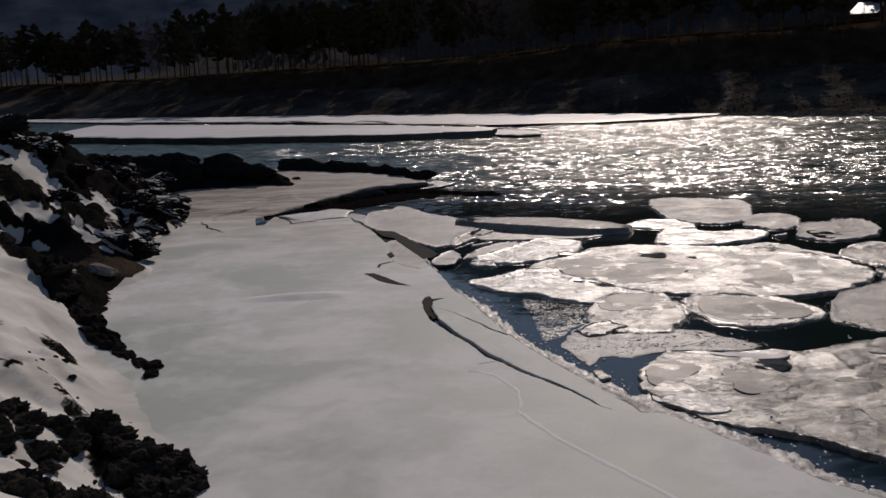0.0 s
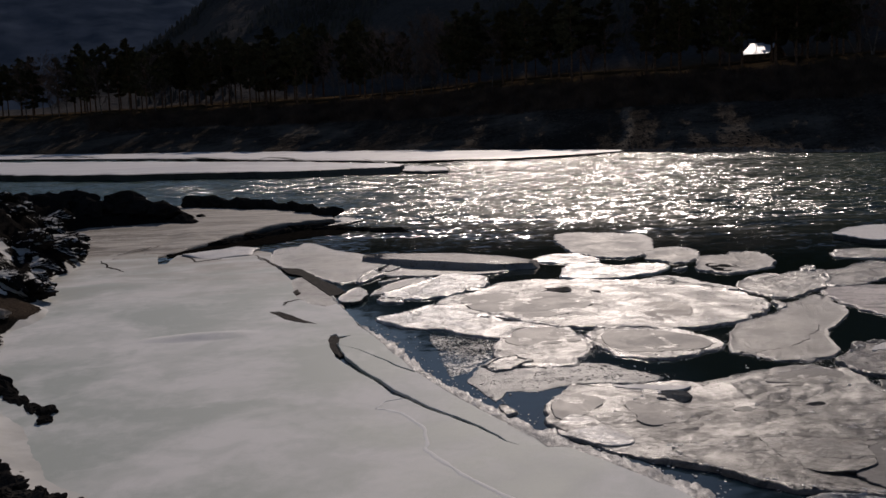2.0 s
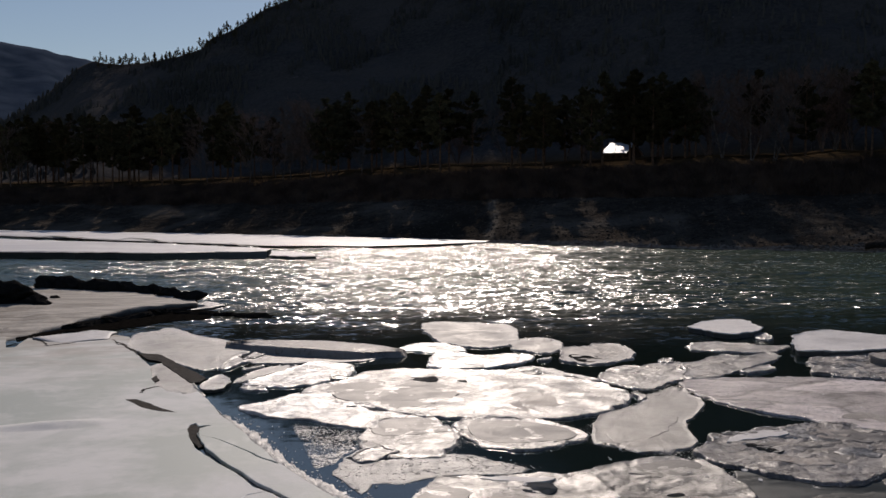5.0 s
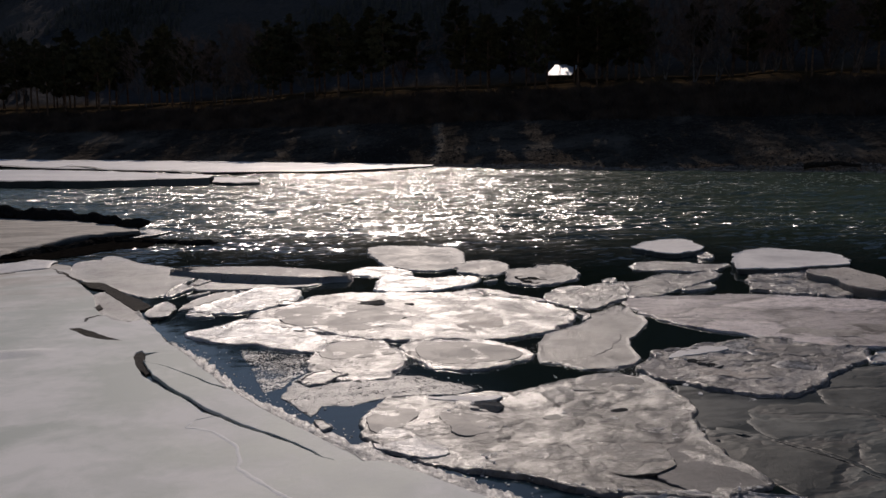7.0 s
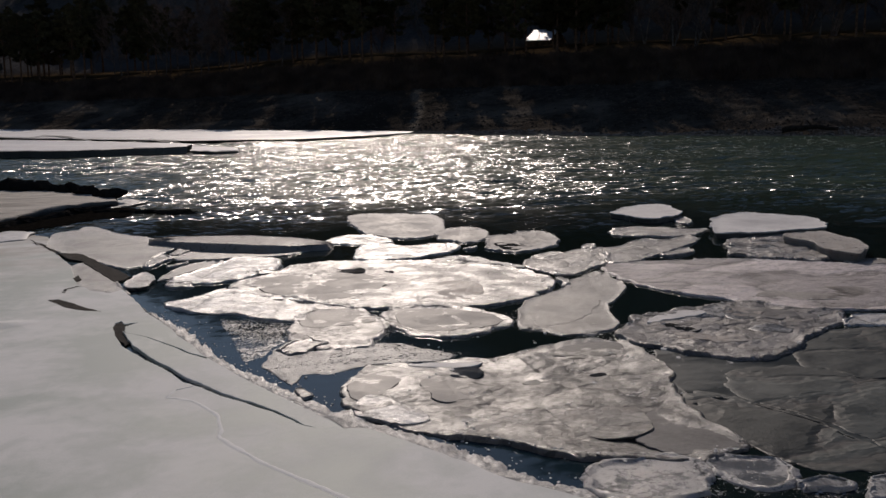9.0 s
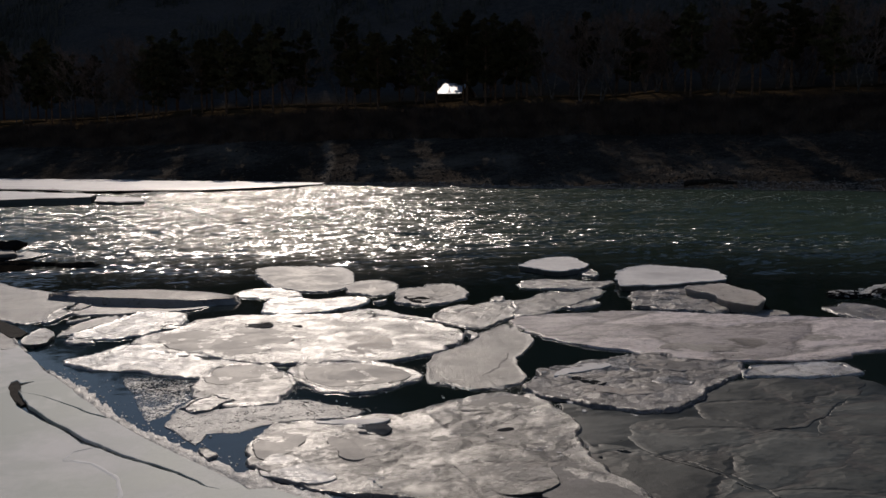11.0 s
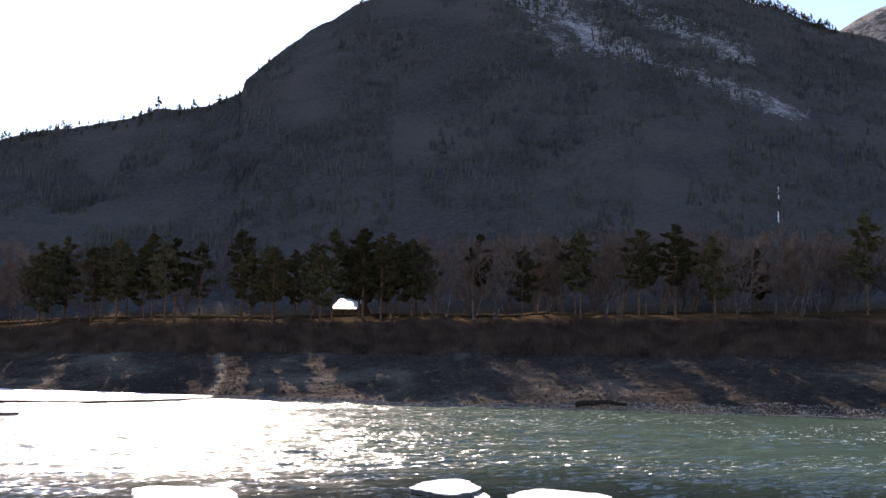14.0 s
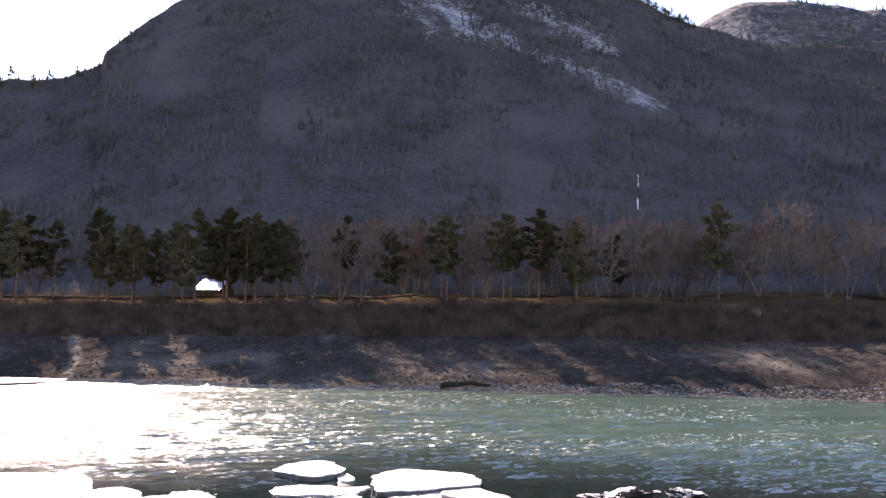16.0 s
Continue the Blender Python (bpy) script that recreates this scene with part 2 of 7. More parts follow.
M_CRUST = ice_material("crumbly_crust", (0.3, 0.29, 0.275), (0.8, 0.775, 0.745), (0.3, 0.55), 3.5, (0.46, 0.6), (1, 1, 1), 0.08, 0.0, 0.6, 1.0, 0.0, 0.6, 0.6)
M_CRUMB = ice_material("loose_ice", (0.5, 0.485, 0.465), (0.85, 0.83, 0.805), (0.2, 0.4), 6.0, (0.4, 0.6), (1, 1, 1), 0.02)
M_DIRTY = ice_material("dirty_ice", (0.14, 0.12, 0.103), (0.46, 0.42, 0.385), (0.3, 0.7), 0.8, (0.4, 0.58), (1, 1, 1), 0.04, 1.0, 0.45, 1.2)
M_FAR_ICE = ice_material("far_ice", (0.62, 0.6, 0.6), (0.8, 0.78, 0.77), (0.45, 0.7), 0.1, (0.38, 0.6), (0.6, 1.6, 1), 0.03)


def rock_material(name, low, high, scale, relief, snow=0.0):
    m, nt, b = material(name)
    p = position(nt)
    broad = noise_tex(nt, p, scale, 6, 0.6, 0.4)
    fine = noise_tex(nt, p, scale * 9, 6, 0.7)
    both = arith(nt, "ADD", arith(nt, "MULTIPLY", broad, 0.5), arith(nt, "MULTIPLY", fine, 0.5))
    col = ramp(nt, both, [(0.35, low), (0.65, high)])
    gloss = ramp(nt, broad, [(0.4, 0.3), (0.65, 0.85)])
    if snow:
        # old snow lies where the stone is level and hollow
        g = nt.nodes.new("ShaderNodeNewGeometry")
        parts = nt.nodes.new("ShaderNodeSeparateXYZ")
        nt.links.new(g.outputs["Normal"], parts.inputs[0])
        lies = arith(nt, "ADD", parts.outputs[2], arith(nt, "MULTIPLY", arith(nt, "SUBTRACT", noise_tex(nt, p, 0.9, 5, 0.65, 0.6), 0.5), 2.6))
        k = ramp(nt, lies, [(1.24 - snow, 0.0), (1.3 - snow, 1.0)])
        col = mixed(nt, k, col, (0.66, 0.64, 0.6))
        gloss = arith(nt, "MAXIMUM", gloss, arith(nt, "MULTIPLY", k, 0.6))
    nt.links.new(col, b.inputs["Base Color"])
    nt.links.new(gloss, b.inputs["Roughness"])
    b.inputs["Specular IOR Level"].default_value = 0.0
    first = bump(nt, b, broad, 0.8, relief * 3)
    bump(nt, b, fine, 0.8, relief, first)
    return m


M_ROCK = rock_material("black_slate", (0.01, 0.0096, 0.0094), (0.042, 0.037, 0.033), 2.4, 0.035, 0.36)
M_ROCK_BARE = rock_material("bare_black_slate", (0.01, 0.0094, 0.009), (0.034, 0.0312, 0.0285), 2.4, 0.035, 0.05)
M_ROCK_BROWN = rock_material("brown_slate", (0.018, 0.0165, 0.015), (0.075, 0.066, 0.058), 3.5, 0.03, 0.06)


def bank_material():
    m, nt, b = material("rocky_snow_bank")
    p = position(nt)
    mask = attribute(nt, "rock")
    grit = noise_tex(nt, p, 3.0, 7, 0.65, 0.5)
    edge = arith(nt, "ADD", mask, arith(nt, "MULTIPLY", arith(nt, "SUBTRACT", grit, 0.5), 0.9))
    k = ramp(nt, edge, [(0.46, 0.0), (0.54, 1.0)])
    fine = noise_tex(nt, p, 16, 6, 0.7)
    broad = noise_tex(nt, p, 0.7, 4, 0.55, 0.5)
    snow = ramp(nt, broad, [(0.35, (0.55, 0.535, 0.49)), (0.65, (0.78, 0.762, 0.715))])
    stone = ramp(nt, fine, [(0.35, (0.007, 0.0066, 0.0062)), (0.68, (0.026, 0.0235, 0.021))])
    stone = mixed(nt, attribute(nt, "sand"), stone, ramp(nt, fine, [(0.35, (0.035, 0.026, 0.02)), (0.65, (0.095, 0.074, 0.057))]))
    nt.links.new(mixed(nt, k, snow, stone), b.inputs["Base Color"])
    nt.links.new(arith(nt, "SUBTRACT", 0.85, arith(nt, "MULTIPLY", k, ramp(nt, noise_tex(nt, p, 1.7, 3), [(0.35, 0.25), (0.6, 0.05)]))), b.inputs["Roughness"])
    b.inputs["Specular IOR Level"].default_value = 0.0
    first = bump(nt, b, arith(nt, "MULTIPLY", grit, arith(nt, "ADD", arith(nt, "MULTIPLY", k, 0.9), 0.1)), 0.8, 0.2)
    bump(nt, b, arith(nt, "MULTIPLY", fine, arith(nt, "ADD", arith(nt, "MULTIPLY", k, 0.85), 0.15)), 0.5, 0.03, first)
    return m


def water_material():
    m, nt, b = material("river_water")
    p = position(nt)
    b.inputs["IOR"].default_value = 1.333
    murk = noise_tex(nt, position(nt, (0.6, 1.5, 1)), 0.08, 4)
    deep = ramp(nt, murk, [(0.35, (0.022, 0.046, 0.031)), (0.7, (0.047, 0.078, 0.056))])
    dist = nt.nodes.new("ShaderNodeVectorMath")
    dist.operation = "LENGTH"
    nt.links.new(p, dist.inputs[0])
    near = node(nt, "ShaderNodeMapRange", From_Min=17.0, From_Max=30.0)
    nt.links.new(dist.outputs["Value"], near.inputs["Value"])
    # the sky's blue reflection beside the ice edge is painted into the base colour
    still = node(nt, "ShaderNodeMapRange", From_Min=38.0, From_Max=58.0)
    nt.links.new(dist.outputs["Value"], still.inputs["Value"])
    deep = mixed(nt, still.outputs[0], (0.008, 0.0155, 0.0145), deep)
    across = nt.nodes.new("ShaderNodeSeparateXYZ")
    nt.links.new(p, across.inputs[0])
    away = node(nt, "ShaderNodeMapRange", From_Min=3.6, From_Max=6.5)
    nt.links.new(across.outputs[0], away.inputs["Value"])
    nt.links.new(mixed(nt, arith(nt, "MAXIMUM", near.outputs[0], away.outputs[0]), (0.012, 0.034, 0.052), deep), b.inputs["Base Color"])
    # flecks of foam drawn out along the rapid
    drawn = nt.nodes.new("ShaderNodeMapping")
    drawn.inputs["Rotation"].default_value = (0, 0, radians(38))
    drawn.inputs["Scale"].default_value = (0.6, 1.3, 1.0)
    nt.links.new(p, drawn.inputs["Vector"])
    fleck = noise_tex(nt, drawn.outputs[0], 2.0, 7, 0.75, 0.8)
    rapid = ramp(nt, noise_tex(nt, drawn.outputs[0], 0.07, 3, 0.5), [(0.44, 0.0), (0.53, 1.0)])
    swift_x = node(nt, "ShaderNodeMapRange", From_Min=18.0, From_Max=32.0)
    nt.links.new(across.outputs[0], swift_x.inputs["Value"])
    far_r = node(nt, "ShaderNodeMapRange", From_Min=44.0, From_Max=52.0)
    nt.links.new(dist.outputs["Value"], far_r.inputs["Value"])
    foam = arith(nt, "MULTIPLY", arith(nt, "MULTIPLY", ramp(nt, fleck, [(0.58, 0.0), (0.66, 0.9)]), rapid), arith(nt, "MULTIPLY", swift_x.outputs[0], far_r.outputs[0]))
    body = b.inputs["Base Color"].links[0].from_socket
    nt.links.new(mixed(nt, foam, body, (0.72, 0.74, 0.73)), b.inputs["Base Color"])
    patch = noise_tex(nt, p, 0.09, 3)
    far = arith(nt, "ADD", dist.outputs["Value"], arith(nt, "MULTIPLY", patch, 22.0))
    # slack water under the far bank
    parts = nt.nodes.new("ShaderNodeSeparateXYZ")
    nt.links.new(p, parts.inputs[0])
    slack_r = node(nt, "ShaderNodeMapRange", From_Min=37.0, From_Max=54.0)
    nt.links.new(dist.outputs["Value"], slack_r.inputs["Value"])
    slack_x = node(nt, "ShaderNodeMapRange", From_Min=27.0, From_Max=62.0)
    nt.links.new(parts.outputs[0], slack_x.inputs["Value"])
    slack = arith(nt, "SUBTRACT", 1.0, arith(nt, "MULTIPLY", arith(nt, "MULTIPLY", slack_r.outputs[0], slack_x.outputs[0]), 0.84))
    swift = node(nt, "ShaderNodeMapRange", From_Min=45.0, From_Max=61.0, To_Min=0.012, To_Max=1.0)
    nt.links.new(far, swift.inputs["Value"])
    # ruffles drawn out by the wind that blows from the sun's side, and finer ones across them
    facing = nt.nodes.new("ShaderNodeNewGeometry").outputs["Normal"]
    total = facing
    streak = ramp(nt, noise_tex(nt, position(nt, (0.5, 1.0, 1.0)), 0.09, 4, 0.55, 0.5), [(0.36, 0.5), (0.58, 1.15)])
    nt.links.new(arith(nt, "ADD", arith(nt, "MULTIPLY", foam, 0.4), arith(nt, "ADD", 0.06, arith(nt, "MULTIPLY", swift.outputs[0], 0.14))), b.inputs["Roughness"])
    ruffled = arith(nt, "MULTIPLY", arith(nt, "MULTIPLY", streak, slack), swift.outputs[0])
    for angle, scale, size, slope in ((-8, (0.35, 0.9, 1.0), 1.2, 1.75), (30, (0.5, 0.8, 1.0), 0.7, 0.8), (-5, (0.5, 1.0, 1.0), 4.6, 2.4)):
        turn = nt.nodes.new("ShaderNodeMapping")
        turn.inputs["Rotation"].default_value = (0, 0, radians(angle))
        turn.inputs["Scale"].default_value = scale
        nt.links.new(p, turn.inputs["Vector"])
        tex = node(nt, "ShaderNodeTexNoise", Scale=size, Detail=2.0, Roughness=0.5, Distortion=0.3)
        nt.links.new(turn.outputs[0], tex.inputs["Vector"])
        centred = nt.nodes.new("ShaderNodeVectorMath")
        centred.operation = "SUBTRACT"
        nt.links.new(tex.outputs["Color"], centred.inputs[0])
        centred.inputs[1].default_value = (0.5, 0.5, 0.5)
        level = nt.nodes.new("ShaderNodeVectorMath")
        level.operation = "MULTIPLY"
        nt.links.new(centred.outputs[0], level.inputs[0])
        level.inputs[1].default_value = (slope, slope, 0.0)
        eased = nt.nodes.new("ShaderNodeVectorMath")
        eased.operation = "SCALE"
        nt.links.new(level.outputs[0], eased.inputs[0])
        nt.links.new(ruffled, eased.inputs["Scale"])
        plus = nt.nodes.new("ShaderNodeVectorMath")
        plus.operation = "ADD"
        nt.links.new(total, plus.inputs[0])
        nt.links.new(eased.outputs[0], plus.inputs[1])
        total = plus.outputs[0]
    unit = nt.nodes.new("ShaderNodeVectorMath")
    unit.operation = "NORMALIZE"
    nt.links.new(total, unit.inputs[0])
    nt.links.new(unit.outputs[0], b.inputs["Normal"])
    return m


def land_material():
    """Far bank, terrace and mountain in one sheet; what lies where comes with the mesh."""
    m, nt, b = material("far_land")
    p = position(nt)
    fine = noise_tex(nt, p, 0.9, 7, 0.7)
    mid = noise_tex(nt, p, 0.12, 6, 0.6, 0.5)
    wide = noise_tex(nt, p, 0.02, 6, 0.6, 0.6)
    scree = ramp(nt, fine, [(0.3, (0.024, 0.02, 0.017)), (0.7, (0.095, 0.08, 0.067))])
    grit = noise_tex(nt, p, 3.6, 4, 0.7)
    scree = mixed(nt, ramp(nt, grit, [(0.42, 0.5), (0.56, 0.0)]), scree, (0.03, 0.026, 0.022))
    # stretched noise paints sunlit patches and shaded ones into the scree colour
    worn = noise_tex(nt, position(nt, (0.6, 0.6, 2.2)), 0.1, 5, 0.6, 0.6)
    scree = mixed(nt, ramp(nt, worn, [(0.5, 0.0), (0.64, 0.55)]), scree, (0.17, 0.147, 0.122))
    scree = mixed(nt, ramp(nt, worn, [(0.36, 0.7), (0.48, 0.0)]), scree, (0.03, 0.026, 0.022))
    grass = ramp(nt, mid, [(0.35, (0.028, 0.02, 0.013)), (0.65, (0.095, 0.064, 0.036))])
    wood = ramp(nt, fine, [(0.35, (0.035, 0.036, 0.036)), (0.7, (0.085, 0.08, 0.078))])
    wood = mixed(nt, ramp(nt, wide, [(0.4, 0.0), (0.62, 0.6)]), wood, (0.105, 0.094, 0.088))
    snow = (0.7, 0.7, 0.72)
    scree = mixed(nt, arith(nt, "MULTIPLY", attribute(nt, "path"), ramp(nt, grit, [(0.4, 0.2), (0.6, 0.9)])), scree, (0.2, 0.172, 0.14))
    col = mixed(nt, attribute(nt, "grass"), scree, grass)
    col = mixed(nt, attribute(nt, "wood"), col, wood)
    edge = arith(nt, "ADD", attribute(nt, "snow"), arith(nt, "MULTIPLY", arith(nt, "ADD", arith(nt, "SUBTRACT", mid, 0.5), arith(nt, "MULTIPLY", arith(nt, "SUBTRACT", fine, 0.5), 1.2)), 1.3))
    col = mixed(nt, ramp(nt, edge, [(0.4, 0.0), (0.85, 0.4)]), col, snow)
    nt.links.new(col, b.inputs["Base Color"])
    b.inputs["Roughness"].default_value = 1.0
    b.inputs["Specular IOR Level"].default_value = 0.0
    first = bump(nt, b, mid, 1.0, 2.0)
    second = bump(nt, b, fine, 0.8, 0.25, first)
    bump(nt, b, grit, 0.7, 0.12, second)
    return m


def plain_material(name, low, high, scale=4.0, rough=0.85, metal=0.0, random_shift=0.0):
    m, nt, b = material(name)
    col = ramp(nt, noise_tex(nt, position(nt), scale, 5, 0.6), [(0.35, low), (0.65, high)])
    if random_shift:
        rnd = nt.nodes.new("ShaderNodeObjectInfo").outputs["Random"]
        h = nt.nodes.new("ShaderNodeHueSaturation")
        nt.links.new(col, h.inputs["Color"])
        nt.links.new(arith(nt, "ADD", 1.0 - random_shift / 2, arith(nt, "MULTIPLY", rnd, random_shift)), h.inputs["Value"])
        col = h.outputs[0]
    nt.links.new(col, b.inputs["Base Color"])
    b.inputs["Roughness"].default_value = rough
    b.inputs["Metallic"].default_value = metal
    b.inputs["Specular IOR Level"].default_value = 0.0 if rough > 0.6 else 0.3
    return m


# near-black colour that paints the shade below the ice ledge
M_LEDGE_SHADE = plain_material("ledge_shade", (0.004, 0.0038, 0.0036), (0.016, 0.014, 0.012), 5.0, 0.95)
M_BANK = bank_material()
M_WATER = water_material()
M_LAND = land_material()
M_BARK = plain_material("pine_bark", (0.06, 0.04, 0.03), (0.17, 0.1, 0.065), 3.0)
M_NEEDLES = plain_material("pine_needles", (0.036, 0.033, 0.019), (0.085, 0.073, 0.041), 1.2, 0.7, 0.0, 0.6)
M_WOODS = plain_material("far_woods", (0.045, 0.046, 0.042), (0.085, 0.082, 0.076), 0.05, 0.9)
M_PEBBLE = plain_material("river_pebbles", (0.07, 0.062, 0.054), (0.3, 0.265, 0.235), 1.6)
M_SCREE = plain_material("scree", (0.03, 0.026, 0.022), (0.11, 0.096, 0.082), 1.2)
# blue air haze of the left hill is painted into its woods
M_DISTANT = plain_material("hazed_conifers", (0.034, 0.05, 0.075), (0.07, 0.09, 0.125), 0.02)
M_BIRCH = plain_material("birch_bark", (0.05, 0.042, 0.037), (0.15, 0.128, 0.115), 2.0)
M_TWIGS = plain_material("bare_twigs", (0.07, 0.051, 0.043), (0.165, 0.122, 0.104), 1.0, 0.9, 0.0, 0.5)
M_BRUSH = plain_material("brown_brush", (0.03, 0.022, 0.02), (0.1, 0.07, 0.055), 0.35)
M_LOG = plain_material("weathered_wood", (0.012, 0.01, 0.009), (0.05, 0.042, 0.036), 5.0)
M_ROOF = plain_material("zinc_roof", (0.62, 0.62, 0.62), (0.75, 0.75, 0.75), 2.0, 0.48, 1.0)
M_BOARDS = plain_material("dark_boards", (0.05, 0.035, 0.025), (0.12, 0.08, 0.055), 2.0)


# ---------------------------------------------------------------- mesh helpers
from mathutils.geometry import delaunay_2d_cdt


def obj(name, verts, faces, mat, parent=None, smooth=True, attrs=None):
    me = bpy.data.meshes.new(name)
    me.from_pydata([tuple(v) for v in verts], [], faces)
    me.materials.append(mat)
    if smooth:
        me.polygons.foreach_set("use_smooth", [True] * len(me.polygons))
    for key, values in (attrs or {}).items():
        a = me.attributes.new(key, "FLOAT", "POINT")
        a.data.foreach_set("value", np.asarray(values, dtype=np.float32))
    ob = new(name, me)
    if parent is not None:
        ob.parent = parent
    return ob


def part(name, bm, mat, parent, label="", smooth=False):
    me = bpy.data.meshes.new(name)
    bm.to_mesh(me)
    bm.free()
    me.materials.append(mat)
    if smooth:
        me.polygons.foreach_set("use_smooth", [True] * len(me.polygons))
    ob = new(name, me)
    ob.parent = parent
    if label:
        tagged(ob, label)
    return ob


def sheet(name, X, Y, Z, mat, attrs=None, smooth=True):
    """A height field over a grid of rows and columns."""
    n, k = X.shape
    v = np.stack([X, Y, Z], -1).reshape(-1, 3)
    i = np.arange(n * k).reshape(n, k)
    f = np.stack([i[:-1, :-1], i[:-1, 1:], i[1:, 1:], i[1:, :-1]], -1).reshape(-1, 4)
    me = bpy.data.meshes.new(name)
    me.vertices.add(len(v))
    me.vertices.foreach_set("co", v.ravel())
    me.loops.add(f.size)
    me.loops.foreach_set("vertex_index", f.ravel())
    me.polygons.add(len(f))
    me.polygons.foreach_set("loop_start", np.arange(0, f.size, 4))
    me.polygons.foreach_set("use_smooth", np.full(len(f), smooth))
    me.update(calc_edges=True)
    me.materials.append(mat)
    for key, values in (attrs or {}).items():
        a = me.attributes.new(key, "FLOAT", "POINT")
        a.data.foreach_set("value", np.asarray(values, dtype=np.float32).ravel())
    return new(name, me)


def lattice(seed, size=64):
    return np.random.default_rng(seed).random((size, size))


def vnoise(x, y, seed=1):
    """Smooth value noise on arrays, 0 to 1."""
    t = lattice(seed)
    xi, yi = np.floor(x).astype(int), np.floor(y).astype(int)
    fx, fy = x - xi, y - yi
    fx, fy = fx * fx * (3 - 2 * fx), fy * fy * (3 - 2 * fy)
    g = lambda a, b: t[a % 64, b % 64]
    return (g(xi, yi) * (1 - fx) + g(xi + 1, yi) * fx) * (1 - fy) + (g(xi, yi + 1) * (1 - fx) + g(xi + 1, yi + 1) * fx) * fy


def fbm(x, y, seed=1, octaves=4):
    out, a, tot = 0, 1.0, 0
    for k in range(octaves):
        out = out + a * vnoise(x * 2 ** k, y * 2 ** k, seed + k)
        tot += a
        a *= 0.5
    return out / tot


def step(a, b, x):
    t = np.clip((x - a) / (b - a), 0, 1)
    return t * t * (3 - 2 * t)


def line_distance(X, Y, pts):
    """Distance from each point to an open line."""
    best = np.full(X.shape, 1e9)
    for (ax, ay), (bx, by) in zip(pts[:-1], pts[1:]):
        dx, dy = bx - ax, by - ay
        t = np.clip(((X - ax) * dx + (Y - ay) * dy) / (dx * dx + dy * dy), 0, 1)
        best = np.minimum(best, np.hypot(X - ax - t * dx, Y - ay - t * dy))
    return best


def inside_distance(X, Y, pts):
    """Signed distance to a closed outline, positive inside."""
    ins = np.zeros(X.shape, bool)
    for (ax, ay), (bx, by) in zip(pts, pts[1:] + pts[:1]):
        if ay != by:
            ins ^= ((ay > Y) != (by > Y)) & (X < (bx - ax) * (Y - ay) / (by - ay) + ax)
    return np.where(ins, 1, -1) * line_distance(X, Y, pts + pts[:1])


# ---------------------------------------------------------------- water and the fast ice
WATER = -0.06


def water():
    """One sheet: still between the floes, with real waves where the current runs."""
    r = np.concatenate([[0.0, 6, 12, 20, 28, 34, 38], np.geomspace(40, 175, 280), [220, 300, 450, 900]])
    az = np.radians(np.concatenate([np.arange(-180, -30, 8.0), np.arange(-30, -13, 0.5), np.arange(-13, 56, 0.19), np.arange(56, 62, 0.5), np.arange(62, 181, 7.0)]))
    R, A = np.meshgrid(r, az, indexing="ij")
    X, Y = R * np.sin(A), R * np.cos(A)
    c, s = math.cos(radians(38)), math.sin(radians(38))
    U, V = c * X - s * Y, s * X + c * Y
    swift = step(39, 50, R + 12 * (fbm(X * 0.09, Y * 0.09, 431, 3) - 0.5)) * (1 - step(170, 200, R))
    bands = 0.45 + 1.15 * fbm(U * 0.03, V * 0.12, 441, 3)
    Z = 0.06 * (vnoise(U * 2.4 + V * 1.1, V * 2.4 - U * 1.0, 451) - 0.5) + 0.08 * (vnoise(U * 1.1 + 9, V * 1.2, 455) - 0.5) + 0.22 * (fbm(U * 0.2, V * 0.34, 461, 2) - 0.5)
    Z = WATER + swift * bands * Z * (0.7 + R / 260) - 0.02 * swift
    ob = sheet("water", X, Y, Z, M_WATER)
    tagged(ob, "dark green river water, rippled by the current and glittering", "river", kind="structure")


water()

BASE = [(30, -2), (11, 3.5), (4, 6.4), (0, 8.2), (-3.1, 11.0), (-3.6, 12.8), (-4.4, 14.4), (-5.7, 16.6), (-7.0, 19.5), (-8.1, 23.0), (-8.9, 28.5),
        (-9.5, 32), (-10.1, 38.6), (-12.6, 44.8), (-12.4, 46.6), (-9.5, 47.7), (-7.0, 47.9), (-8.2, 50.5), (-12, 53.5), (-22, 57.5), (-40, 62), (-70, 85), (-130, 150), (-200, 290)]


def broken(points, spacing=0.1, rough=0.16):
    """A broken ice edge through the given corners; neighbours that share a line break alike."""
    p = np.array(points, float)
    q = np.vstack([p, p[:1]])
    s = np.concatenate([[0], np.cumsum(np.hypot(*np.diff(q, axis=0).T))])
    t = np.arange(0, s[-1], spacing)
    out = []
    for k in range(len(p)):
        seg = t[(t > s[k] + 1e-6) & (t < s[k + 1])]
        big = s[k + 1] - s[k] > 12
        out.append(p[k:k + 1])
        if len(seg) and not big:
            out.append(np.stack([np.interp(seg, s, q[:, c]) for c in (0, 1)], 1))
    ring = np.concatenate(out)
    x, y = ring[:, 0].copy(), ring[:, 1].copy()
    ring[:, 0] += rough * (fbm(x * 1.1, y * 1.1, 11, 2) - 0.5) + 0.4 * rough * (fbm(x * 6, y * 6, 15, 3) - 0.5)
    ring[:, 1] += rough * (fbm(x * 1.1, y * 1.1, 21, 2) - 0.5) + 0.4 * rough * (fbm(x * 6, y * 6, 25, 3) - 0.5)
    return ring


